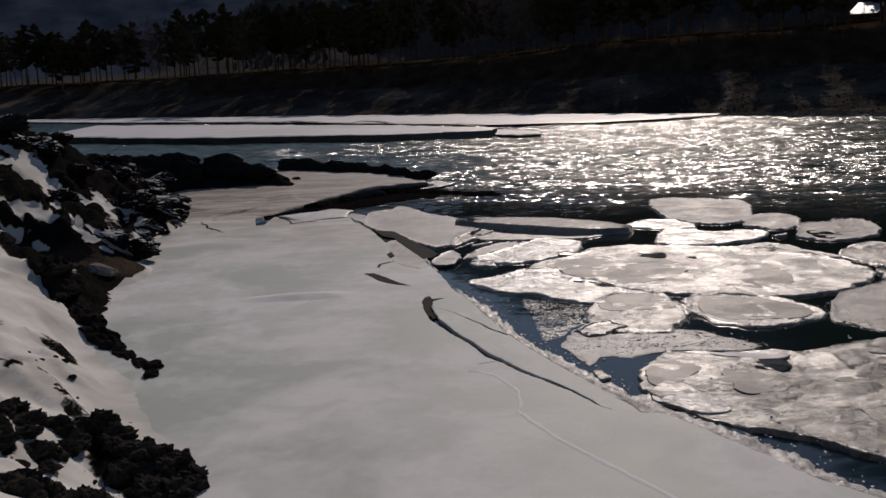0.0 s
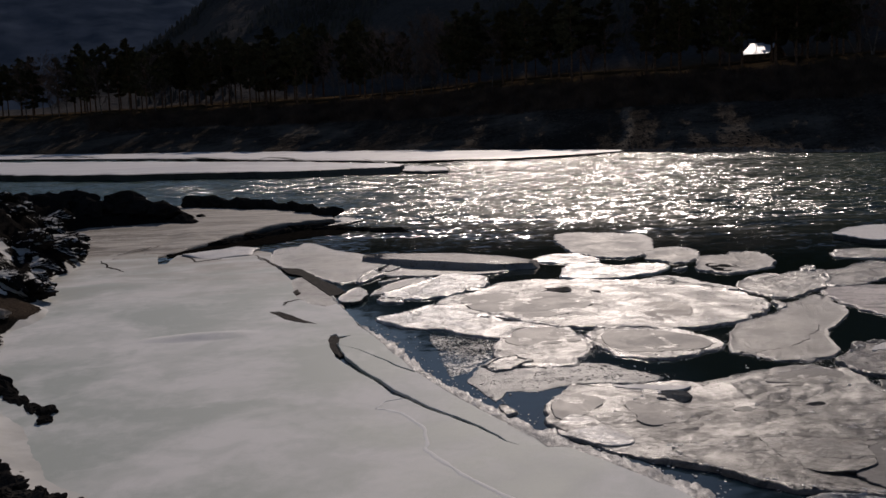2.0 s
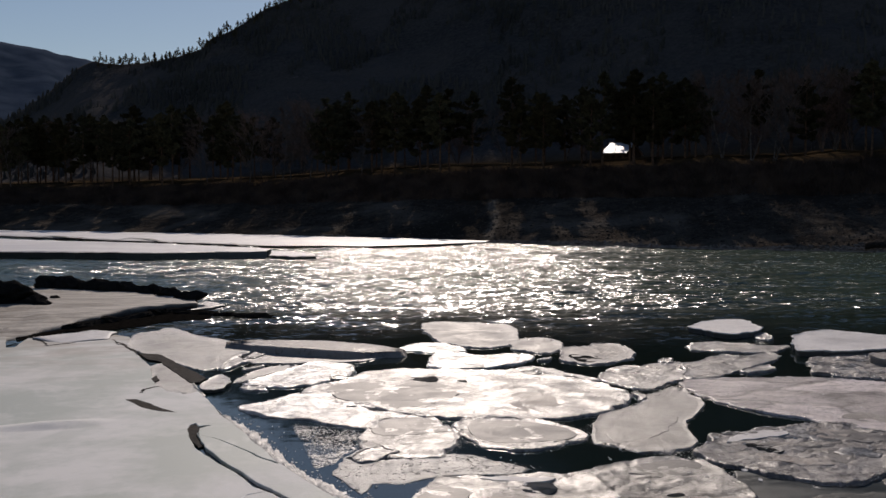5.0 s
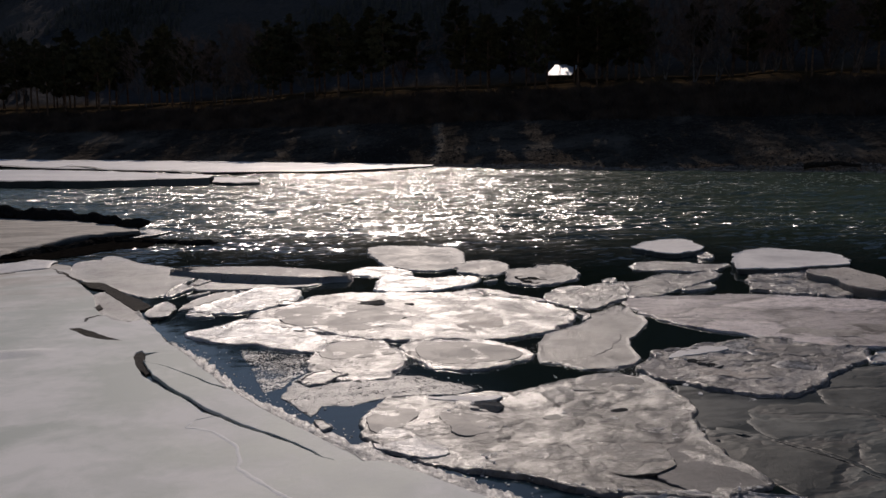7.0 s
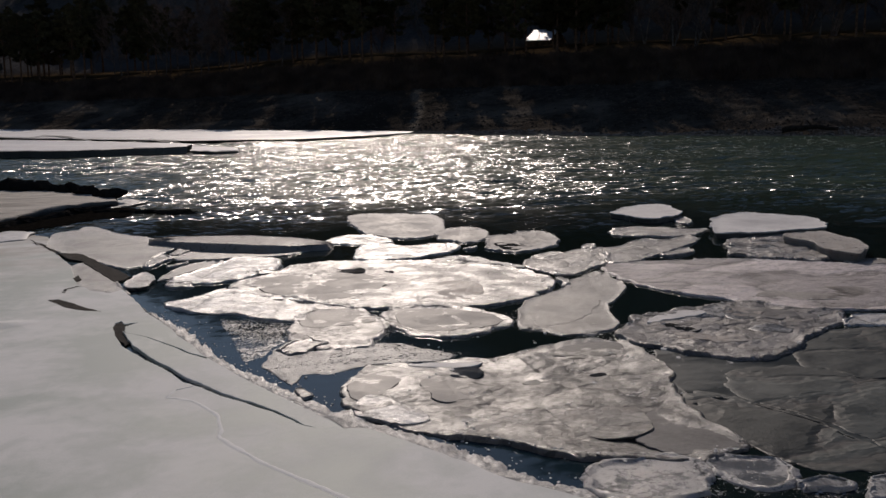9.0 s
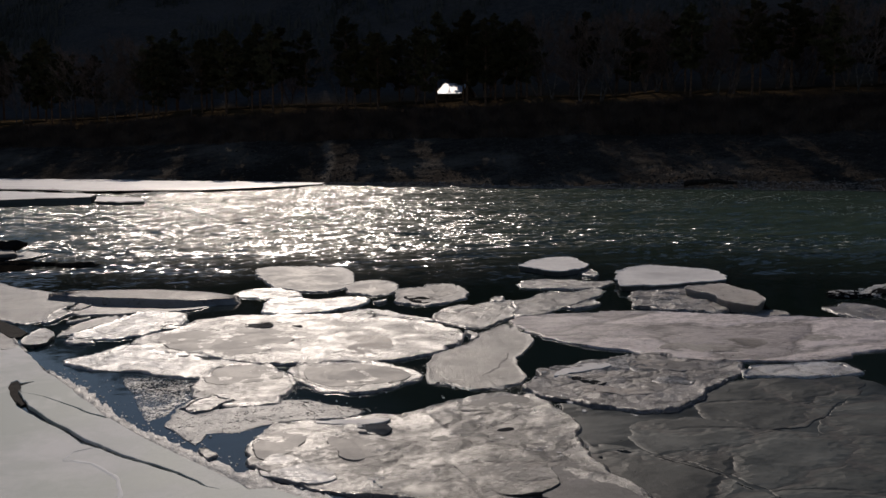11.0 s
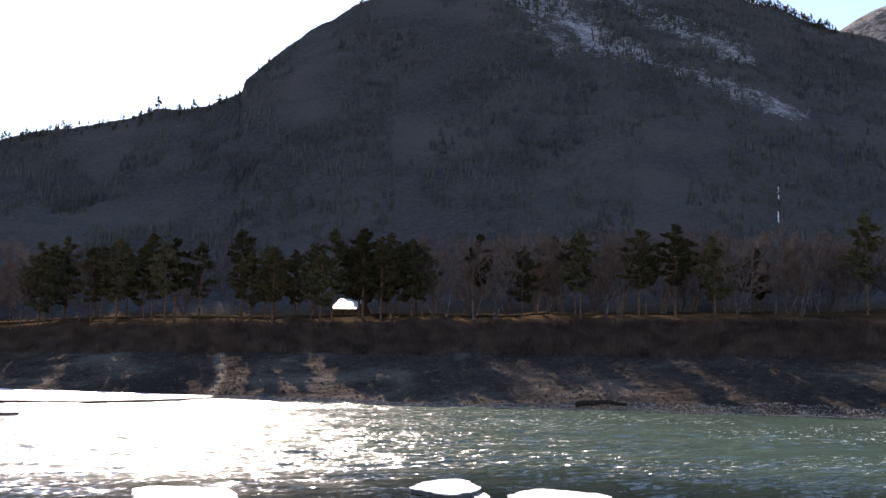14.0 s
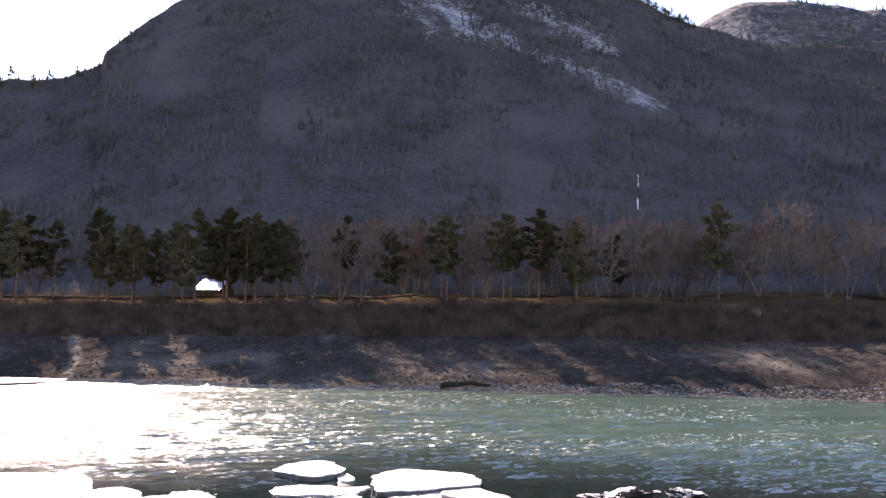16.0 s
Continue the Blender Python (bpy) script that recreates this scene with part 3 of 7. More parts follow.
def plate(name, points, z, thick, mat, parent=None, rough=0.16, tilt=(0, 0), under=0.04):
    """A flat sheet of ice: level top, small worn lip, undercut side."""
    ring = broken(points, 0.1, rough)
    n = len(ring)
    e = np.roll(ring, -1, 0) - np.roll(ring, 1, 0)
    nrm = np.stack([e[:, 1], -e[:, 0]], 1)
    nrm /= np.maximum(np.hypot(*nrm.T), 1e-6)[:, None]
    area = np.sum(ring[:, 0] * np.roll(ring[:, 1], -1) - np.roll(ring[:, 0], -1) * ring[:, 1])
    if area < 0:
        nrm = -nrm
    c = ring.mean(0)
    V = []
    for inset, dz in ((0.012, 0.0), (0.0, -0.012), (under * 0.5, -thick * 0.6), (under, -thick)):
        r = ring - nrm * inset
        h = z + dz + tilt[0] * (r[:, 0] - c[0]) + tilt[1] * (r[:, 1] - c[1])
        V += [(x, y, float(w)) for (x, y), w in zip(r, h)]
    flat = delaunay_2d_cdt([Vector((v[0], v[1])) for v in V[:n]], [], [list(range(n)) if area > 0 else list(range(n))[::-1]], 1, 1e-5)
    o = len(V)
    V += [(q[0], q[1], z + tilt[0] * (q[0] - float(c[0])) + tilt[1] * (q[1] - float(c[1]))) for q in flat[0]]
    F = [tuple(o + i for i in f) for f in flat[2]]
    for k in range(3):
        F += [(k * n + i, (k + 1) * n + i, (k + 1) * n + (i + 1) % n, k * n + (i + 1) % n)[::(1 if area > 0 else -1)] for i in range(n)]
    return obj(name, V, F, mat, parent, False)


CRACK_IN = [(2.41, 14.19), (2.09, 14.53), (1.76, 15.26), (1.37, 15.91), (1.04, 16.45), (0.79, 17.02), (0.51, 17.44), (0.31, 18.13), (0.11, 18.75), (-0.13, 19.33), (-0.36, 19.93), (-0.58, 20.67), (-0.7, 21.55), (-0.74, 22.13)]
CRACK_OUT = [(-0.53, 21.74), (-0.45, 20.96), (-0.3, 20.26), (-0.08, 19.5), (0.14, 18.92), (0.34, 18.4), (0.54, 17.75), (0.82, 17.22), (1.07, 16.62), (1.41, 16.07), (1.79, 15.4), (2.12, 14.62), (2.43, 14.24)]
EDGE_IN = [(6.6, 9.0), (5.2, 10.3), (4.3, 11.5), (3.93, 12.3), (3.42, 13.32), (2.94, 14.1), (2.62, 14.75), (2.28, 15.5), (1.95, 16.3), (1.6, 17.2), (1.3, 18.1), (1.02, 19.0), (0.84, 19.8), (0.6, 20.95), (0.4, 21.9), (0.05, 23.3)]
EDGE_OUT = [(6.9, 9.2), (5.6, 10.3), (4.66, 11.5), (4.36, 12.38), (3.82, 13.26), (3.54, 13.75), (3.28, 14.3), (2.98, 15.1), (2.66, 15.5), (2.33, 16.0), (2.16, 16.7), (1.9, 17.3), (1.57, 17.95), (1.33, 18.6), (1.17, 19.3), (1.06, 20.0), (0.77, 21.6), (0.5, 22.5), (0.12, 23.6), (-0.1, 24.3)]


def apron(sheet_ob):
    """Crumbled rim of the sheet, sloping down into the lead."""
    n, k = 420, 11
    t = np.linspace(0, 1, n)

    def along(pts):
        p = np.array(pts, float)
        s = np.concatenate([[0], np.cumsum(np.hypot(*np.diff(p, axis=0).T))])
        return np.stack([np.interp(t * s[-1], s, p[:, c]) for c in (0, 1)], 1)
    a, b = along(EDGE_IN), along(EDGE_OUT)
    jag = 0.55 + 0.9 * fbm(b[:, 0] * 2.2, b[:, 1] * 2.2, 551, 4) + 0.5 * (fbm(b[:, 0] * 9, b[:, 1] * 9, 555, 3) - 0.5)
    b = a + (b - a) * jag[:, None]
    q = np.linspace(-0.3, 1.12, k)
    X = np.stack([a[:, 0] + (b[:, 0] - a[:, 0]) * f for f in q])
    Y = np.stack([a[:, 1] + (b[:, 1] - a[:, 1]) * f for f in q])
    Q = np.repeat(q[:, None], n, 1)
    lump = fbm(X * 7, Y * 7, 561, 4) - 0.42
    Z = -0.012 - 0.05 * np.clip(Q, 0, 1) ** 1.5 - 0.05 * np.clip(Q - 1, 0, 1) * 8 + 0.12 * lump * step(-0.05, 0.3, Q) * (1 - step(1.0, 1.12, Q))
    Z = np.where(Q < -0.05, -0.03, Z)
    ob = sheet("frozen_apron", X, Y, Z, M_CRUST, {"crust": 0.9 * np.clip(Q, 0, 1)})
    ob.parent = sheet_ob
    tagged(ob, "crumbled wet white rim of the ice")


def fast_ice():
    split = [(-0.47, 21.67), (-0.06, 21.15), (0.39, 20.18), (0.71, 19.49), (1.0, 19.03)]
    main = [(11, 4)] + EDGE_IN[:6] + [(2.5, 14.2)] + CRACK_IN + [(-0.69, 22.66), (-0.57, 22.82), (-0.52, 22.5), (-0.24, 22.56), (-0.5, 22.26), (-0.5, 21.85)] + split + EDGE_IN[12:] + [
        (-0.15, 24.2), (-0.31, 25.16), (-0.54, 26.39), (-0.61, 26.66), (-0.91, 26.32), (-1.38, 26.85), (-1.74, 27.99), (-2.08, 31.12), (-2.64, 33.69), (-2.8, 34.7), (-3.1, 36.3),
        (-3.2, 37.9), (-4.4, 39.4), (-6.7, 38.2), (-6.75, 36.0), (-7.0, 36.0), (-7.5, 38.6), (-8.9, 44.0), (-11, 50),
        (-14, 54), (-30, 60), (-60, 60), (-60, -14), (11, -14)]
    ob = plate("fast_ice", main, 0.0, 0.3, M_SHELF, None, 0.1)
    tagged(ob, "smooth grey-white fast ice along the shore, cracked near its edge", "ice sheet", kind="structure")
    # strip that has broken away along the water
    plate("edge_strip", CRACK_OUT + EDGE_IN[5:12] + [(x - 0.02, y - 0.06) for x, y in split[::-1]], -0.006, 0.25, M_SHELF, ob, 0.1, (-0.012, 0.004))
    apron(ob)
    # welt of refrozen snow pressed up along a healed crack
    for k, welt in enumerate(([(0.18, 16.6), (0.37, 16.53), (0.6, 16.26), (0.79, 15.81), (0.91, 15.28), (0.92, 14.57), (0.86, 14.32), (1.01, 13.92), (1.27, 13.29), (1.52, 12.81), (1.81, 12.26), (2.08, 11.76), (2.4, 11.15), (3.0, 10.1)],
                              [(0.19, 16.62), (0.34, 16.99), (0.65, 17.15)])):
        welt, end = np.array(welt), len(welt) - 1
        s = np.linspace(0, end, 150 if k == 0 else 30)
        wx, wy = np.interp(s, range(end + 1), welt[:, 0]), np.interp(s, range(end + 1), welt[:, 1])
        wx = wx + 0.09 * (fbm(s * 1.6, s * 0, 61, 4) - 0.5)
        half = (0.022 + 0.05 * fbm(s * 2.2, s * 0, 63, 3)) * np.minimum(1, np.minimum(s, end - s) * 2 + 0.1)
        rows = [(-1.0, -0.004), (-0.45, 0.006), (0.35, 0.007), (1.0, -0.004)]
        X = np.stack([wx + half * f for f, _ in rows])
        Y = np.stack([wy + half * f * 0.6 for f, _ in rows])
        Z = np.stack([np.full(len(s), h) for _, h in rows])
        sheet("snow_welt", X, Y, Z, M_DRIFT).parent = ob
    # low drift of wind-packed snow in the middle of the sheet
    th = np.linspace(0, 2 * np.pi, 90)
    q = np.linspace(0, 1, 30)
    Q, T = np.meshgrid(q, th, indexing="ij")
    X = -3.68 + Q * np.cos(T) * 1.7
    Y = 23.27 + Q * np.sin(T) * 0.62 + 0.2 * np.cos(T) * Q
    Z = -0.006 + 0.075 * (1 - Q ** 2) ** 2 * (0.6 + 0.8 * fbm(X * 0.9, Y * 1.6, 641, 3))
    drift = sheet("snow_drift", X, Y, Z, M_SHELF, {"crust": 2.6 * (1 - Q ** 2)})
    drift.parent = ob


fast_ice()


def spit_rise(x, y):
    """The spit climbs out of the level sheet towards its overhanging edge."""
    return -0.06 + 0.33 * step(35.5, 47.5, y + 0.25 * (x + 8))


def shade_plates():
    """Dark plates painted as shade: the sheet's cracked, sagging edge and the gap under the ledge."""
    sheet_ob = bpy.data.objects["fast_ice"]
    plate("wet_seam", [(-2.6, 33.8), (-2.0, 33.6), (-1.65, 32.85), (-1.35, 31.5), (-0.95, 30.3), (-0.6, 29.5), (-0.4, 28.7), (-0.55, 28.1), (-0.8, 28.1), (-1.14, 29.28), (-1.53, 30.74), (-1.9, 31.97), (-2.3, 32.7)], -0.012, 0.1, M_SEAM_SHADE, sheet_ob)
    plate("wet_seam", [(-2.36, 25.94), (-2.05, 25.95), (-1.67, 25.25), (-1.36, 24.59), (-1.07, 24.04), (-1.41, 24.25), (-1.79, 24.76), (-2.11, 25.35)], 0.004, 0.1, M_SEAM_SHADE, sheet_ob)
    plate("wet_seam", [(-0.76, 22.2), (-0.7, 22.7), (-0.56, 22.85), (-0.5, 22.55), (-0.3, 22.55), (-0.48, 22.2), (-0.5, 21.6), (-0.4, 20.9), (-0.5, 20.6), (-0.72, 21.5)], -0.02, 0.1, M_SEAM_SHADE, sheet_ob)
    plate("wet_seam", [(-1.9, 28.78), (-1.76, 29.34), (-1.66, 28.64), (-1.79, 28.3)], 0.004, 0.1, M_SEAM_SHADE, sheet_ob)

    def hairline(line):
        """A thin open crack with a wandering course."""
        p = np.array(line)
        t = np.linspace(0, len(p) - 1, 26)
        x, y = np.interp(t, range(len(p)), p[:, 0]), np.interp(t, range(len(p)), p[:, 1])
        x = x + 0.25 * (fbm(t * 3, t * 0, 531, 3) - 0.5)
        y = y + 0.4 * (fbm(t * 3, t * 0 + 5, 535, 3) - 0.5)
        half = 0.035 * np.sin(np.pi * np.linspace(0.04, 0.96, 26)) + 0.008
        X, Y = np.stack([x - half * 0.4, x, x + half * 0.4]), np.stack([y - half * 2.5, y, y + half * 2.5])
        Z = np.stack([np.full(26, 0.004), np.full(26, 0.006), np.full(26, 0.004)]) + np.maximum(spit_rise(X, Y) + 0.02, 0)
        sheet("crack", X, Y, Z, M_SEAM_SHADE).parent = sheet_ob

    hairline([(-8.94, 39.15), (-8.41, 39.73), (-7.88, 40.72)])
    hairline([(-3.75, 37.22), (-3.05, 35.29), (-2.58, 33.18)])
    hairline([(-6.6, 38.58), (-5.73, 36.16), (-4.97, 36.69), (-4.61, 38.54)])
    hairline([(-9.19, 38.59), (-8.65, 39.97), (-7.83, 40.62)])
    hairline([(-9.39, 37.54), (-8.73, 35.93), (-7.93, 34.5)])
    hairline([(-2.02, 26.7), (-2.01, 27.15), (-1.67, 27.53)])
    hairline([(-3.6, 36.4), (-3.1, 35.4), (-2.64, 33.8)])
    # plate laid under the overhang to paint its shade
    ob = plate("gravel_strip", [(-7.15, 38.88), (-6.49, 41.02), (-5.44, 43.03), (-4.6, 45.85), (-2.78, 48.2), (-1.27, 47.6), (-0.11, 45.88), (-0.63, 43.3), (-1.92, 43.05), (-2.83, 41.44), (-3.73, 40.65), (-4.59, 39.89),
                                (-5.78, 40.18), (-6.5, 38.99), (-6.9, 37.81)], -0.03, 0.3, M_LEDGE_SHADE, None, 0.5)
    tagged(ob, "near-black plate standing for the shade under the ice ledge", "gravel", kind="structure")


shade_plates()


LAND_SIDE = BASE + [(-400, 290), (-400, -60), (30, -60)]


# strips of old snow left in the hollows between the ledges: half width, course
SNOW_STRIPS = [(0.50, [(-14.7, 33.4), (-14.2, 33.6), (-13.5, 33.1), (-13.0, 32.7)]),
               (0.30, [(-14.3, 32.6), (-13.8, 33.1)]),
               (0.45, [(-12.4, 27.9), (-12.0, 28.1), (-11.6, 28.7)]),
               (0.30, [(-12.1, 27.4), (-11.8, 27.7), (-11.5, 27.6)]),
               (0.20, [(-12.9, 32.4), (-11.7, 30.1), (-10.7, 28.6), (-10.3, 28.4), (-9.8, 28.2)]),
               (0.18, [(-12.9, 32.4), (-12.1, 32.6), (-11.6, 33.9)]),
               (0.20, [(-9.9, 28.6), (-9.5, 28.9), (-9.2, 30.5)]),
               (0.25, [(-10.7, 28.8), (-10.4, 28.8), (-10.2, 28.9)]),
               (0.20, [(-11.2, 34.4), (-10.4, 34.1)]),
               (0.20, [(-12.0, 34.6), (-11.5, 33.8)])]


def strip_snow(X, Y):
    X, Y = np.asarray(X, float), np.asarray(Y, float)
    ragged = 0.9 * (fbm(X * 2.4, Y * 2.4, 87, 5) - 0.5)
    return np.max([1 - step(0.4 * w, 1.1 * w, line_distance(X, Y, pts) + ragged) for w, pts in SNOW_STRIPS], axis=0)


def bank_height(X, Y):
    """Height of the near shore and how much of it is bare rock."""
    d = inside_distance(X + 0.8 * (fbm(X * 0.6, Y * 0.6, 71) - 0.5), Y + 0.8 * (fbm(X * 0.6, Y * 0.6, 75) - 0.5), LAND_SIDE)
    dd = np.maximum(d, 0)
    top = np.interp(Y, [-30, 6, 18, 30, 45, 51, 60, 90, 200], [3.4, 3.4, 3.6, 3.2, 2.1, 0.7, 0.5, 1.5, 5.0])
    steep = np.interp(Y, [0, 9, 14, 20, 30, 50, 80], [0.22, 0.15, 0.12, 0.15, 0.2, 0.3, 0.15])
    soft = np.where(Y < 23, step(-0.3, 2.0, d), 1.0)
    Z = top * np.tanh(dd * steep) * soft + np.maximum(np.minimum(d, 0) * np.where(Y < 18, 0.06, 0.4), -1.2) - 0.003
    Z = Z + 1.3 * (1 - step(-16.5, -11.5, X)) * step(28, 35, Y) * (1 - step(37, 46, Y)) * step(0, 2.0, d)
    near = np.exp(-(((X + 4.5) / 1.3) ** 2 + ((Y - 11.3) / 1.2) ** 2)) * 0.55
    tongue = 1.3 * (1 - step(0.15, 0.7, line_distance(X, Y, [(-5.3, 17.4), (-6.6, 19.8), (-7.6, 22.0), (-9.6, 23.6)])))
    ledge = step(22.6, 24.0, Y + 0.25 * (X + 9)) * 0.8
    streak = fbm((X + Y * 0.6) * 1.5, (Y - X * 0.6) * 0.32, 81)
    mask = np.clip(np.maximum(np.maximum(near, tongue), ledge) + 2.3 * (streak - 0.5), 0, 1)
    mask = np.maximum(mask, step(0.2, 0.5, np.exp(-(((X + 13.2) / 2.4) ** 2 + ((Y - 49.5) / 3.0) ** 2))))
    mask = mask * (1 - strip_snow(X, Y))
    mask = np.where(d < 0.05, 0, mask)
    rough = fbm(X * 1.3, Y * 1.3, 91, 5) - 0.5
    slabs = np.abs(fbm((X * 0.8 + Y * 0.3) * 0.8, (Y - 0.4 * X) * 0.35, 95, 4) - 0.5)
    Z = Z + step(0, 1.0, dd) * (mask * (0.9 * rough + 0.42 - 1.6 * slabs - 0.9 * np.abs(fbm((X + 0.6 * Y) * 2.4, (Y - 0.6 * X) * 0.7, 98, 3) - 0.5)) + 0.2 * (fbm(X * 0.7, Y * 0.7, 97, 3) - 0.5))
    # level shelf of gravel between two ledges
    shelf = np.exp(-((X + 10.3) / 2.0) ** 4 - ((Y - 26.6 - 0.2 * (X + 10)) / 1.5) ** 4)
    return Z * (1 - shelf) + 0.3 * shelf, mask


def near_bank():
    xs = np.concatenate([np.arange(-420, -60, 12), np.arange(-60, -16, 0.7), np.arange(-16, -2, 0.1), np.arange(-2, 40, 0.5)])
    ys = np.concatenate([np.arange(-60, 5, 1.2), np.geomspace(5, 60, 330), np.geomspace(61, 290, 90)])
    Y, X = np.meshgrid(ys, xs, indexing="ij")
    Z, mask = bank_height(X, Y)
    sand = step(0.3, 0.6, np.exp(-((X + 10.3) / 2.0) ** 4 - ((Y - 26.6 - 0.2 * (X + 10)) / 1.4) ** 4) + 0.5 * (fbm(X, Y, 99, 3) - 0.5))
    ob = sheet("ground", X, Y, Z, M_BANK, {"rock": np.maximum(mask, sand), "sand": sand})
    tagged(ob, "steep shore of black slate ledges with patches of old snow", "river bank", kind="structure")


near_bank()

# ---------------------------------------------------------------- far bank, terrace and mountain
SHORE_AZ = [-60, -40, -23.3, -12.7, -4.6, 5, 15, 27, 40, 53, 65, 80, 120]
SHORE_R = [330, 300, 227, 178, 156, 135, 118, 108, 107, 109, 114, 125, 170]
RIDGE_AZ = [-30, -16, -11.8, -11.1, -9.7, -8.2, -7.3, -6.4, -5.2, -4.4, -3.1, -2.2, -0.7, -0.3, 0.9, 1.5, 2.8, 3.7, 5.3, 10, 11.4, 14.1, 15, 16, 16.2, 17.1, 18.1, 20.2, 22.1, 24, 26, 27.1, 29.4, 33.3, 37, 40.2, 42.6, 44.2, 46.4, 47.6, 49.1, 53, 60, 75, 120]
RIDGE_EL = [0.6, 1, 3.24, 3.83, 4.74, 5.95, 6.75, 7.21, 7.26, 7.31, 7.51, 7.76, 8.3, 8.73, 9.2, 9.6, 10.49, 10.88, 11.19, 12.31, 12.96, 13.5, 13.95, 14.55, 15.24, 16.08, 16.87, 18.15, 19.31, 20.06, 21.15, 21.56, 22.1, 21.7, 21.1, 20.6, 20.3, 19.6, 18.9, 18.1, 17.5, 16.4, 15, 13, 8]
RIDGE_R = np.interp(RIDGE_AZ, [-30, -12, 0, 15, 30, 50, 70, 120], [620, 430, 320, 325, 390, 430, 440, 450])


def terrace(az):
    return np.interp(az, [-30, 0, 12, 21, 29, 36, 45, 57, 80], [7.0, 9.0, 11.1, 11.4, 11.8, 12.3, 12.9, 13.2, 13.4])


def land_height(az, r):
    """Height of the far land at a bearing in degrees and a distance from the walk's start."""
    rs = np.interp(az, SHORE_AZ, SHORE_R)
    x, y = r * np.sin(np.radians(az)), r * np.cos(np.radians(az))
    rs = rs + 3.0 * (fbm(x * 0.06, y * 0.06, 101) - 0.5)
    d = r - rs
    zt = terrace(az)
    u = np.interp(d, [-12, -2, 0, 4, 9, 15, 21, 24, 31, 36, 46, 72], [-1.6, -0.55, -0.2, 0.7, 1.7, 3.0, 4.2, 4.8, 6.8, 8.3, 9.5, 9.9])
    z = np.where(u > 0.9, 0.9 + (u - 0.9) * (zt - 0.9) / 8.7, u)
    z = z + step(1, 6, d) * (0.9 * (fbm(x * 0.12, y * 0.12, 111) - 0.5) + 0.35 * (fbm(x * 0.6, y * 0.6, 115) - 0.5))
    # the mountain
    el = np.interp(az, RIDGE_AZ, RIDGE_EL)
    rm = np.interp(az, RIDGE_AZ, RIDGE_R)
    zr = 5 + rm * np.tan(np.radians(el))
    foot = rs + 74
    s = (r - foot) / (rm - foot)
    up = np.clip(s, 0, 1)
    gully = fbm(x * 0.012 + 0.3 * fbm(x * 0.03, y * 0.03, 131), y * 0.004, 121, 5) - 0.5
    climb = (zr - zt) * (up ** 1.12)
    climb = climb + 16 * gully * np.sin(np.pi * up) * np.clip(el / 12, 0.2, 1.4)
    climb = climb + 5 * (fbm(x * 0.05, y * 0.05, 141, 4) - 0.5) * step(0.02, 0.3, up) * np.clip(el / 12, 0.2, 1.4)
    z = z + np.where(s > 0, climb, 0)
    z = np.where(s > 1, z - (r - rm) * 0.42, z)
    return z, d, up


PATH_AZ = 15.2
SNOW_LINE = [(31.0, 20.9), (34.6, 18.7), (37.3, 17.5), (43.3, 15.0), (47.4, 13.2)]


def far_land():
    az = np.concatenate([np.arange(-60, -26, 1.0), np.arange(-26, 62, 0.14), np.arange(62, 121, 1.0)])
    k = np.concatenate([np.array([-14, -8, -4, -2, -1]), np.arange(0, 42, 0.7), np.arange(42, 74, 4)])
    rs = np.interp(az, SHORE_AZ, SHORE_R)
    rm = np.interp(az, RIDGE_AZ, RIDGE_R)
    s = np.concatenate([np.linspace(0, 1, 85), [1.03, 1.1, 1.25, 1.5, 1.9]])
    Rr = np.concatenate([rs[:, None] + k[None, :], (rs[:, None] + 74) + s[None, :] * (rm - rs - 74)[:, None]], 1)
    A = np.repeat(az[:, None], Rr.shape[1], 1)
    Z, d, up = land_height(A, Rr)
    Z = np.maximum(Z, -3)
    X, Y = Rr * np.sin(np.radians(A)), Rr * np.cos(np.radians(A))
    grass = step(31, 36, d + 8 * (fbm(X * 0.15, Y * 0.15, 151) - 0.5))
    wood = step(0.0, 0.06, up) * 1.0
    E = np.degrees(np.arctan2(Z - 5, Rr))
    E = E + 0.6 * (fbm(A * 0.8, E * 0.8, 163, 3) - 0.5)
    band = np.exp(-(line_distance(A, E, SNOW_LINE) / np.interp(A, [30, 34, 37, 40, 48], [1.5, 1.6, 0.9, 0.55, 0.5])) ** 2) * np.interp(A, [30, 36, 39, 42, 48], [1.0, 1.0, 0.75, 0.8, 0.85])
    upper = 0.72 * np.exp(-(line_distance(A, E, [(35, 20.8), (39, 19.2), (41, 18.0), (44.5, 16.6)]) / 0.8) ** 2)
    ribs = fbm((A + 0.5 * E) * 1.6, (E - 0.3 * A) * 0.35, 161, 5)
    snow = 1.25 * np.maximum(band, upper) * step(30, 31.5, A) * (0.22 + 0.95 * ribs)
    snow = np.where(d < 72, 0.0, snow)
    path = (1 - step(0.1, 0.4, np.abs(A - PATH_AZ - 1.1 * (fbm(d * 0.22, d * 0, 167, 2) - 0.5)))) * step(-1, 1, d) * (1 - step(20, 26, d))
    ob = sheet("backdrop_mountain", X, Y, Z, M_LAND, {"path": path, "grass": grass, "wood": wood, "snow": snow * 0.8})
    tagged(ob, "shaded wooded mountain above a gravel river bank and grassy terrace", "mountain", kind="structure")


far_land()


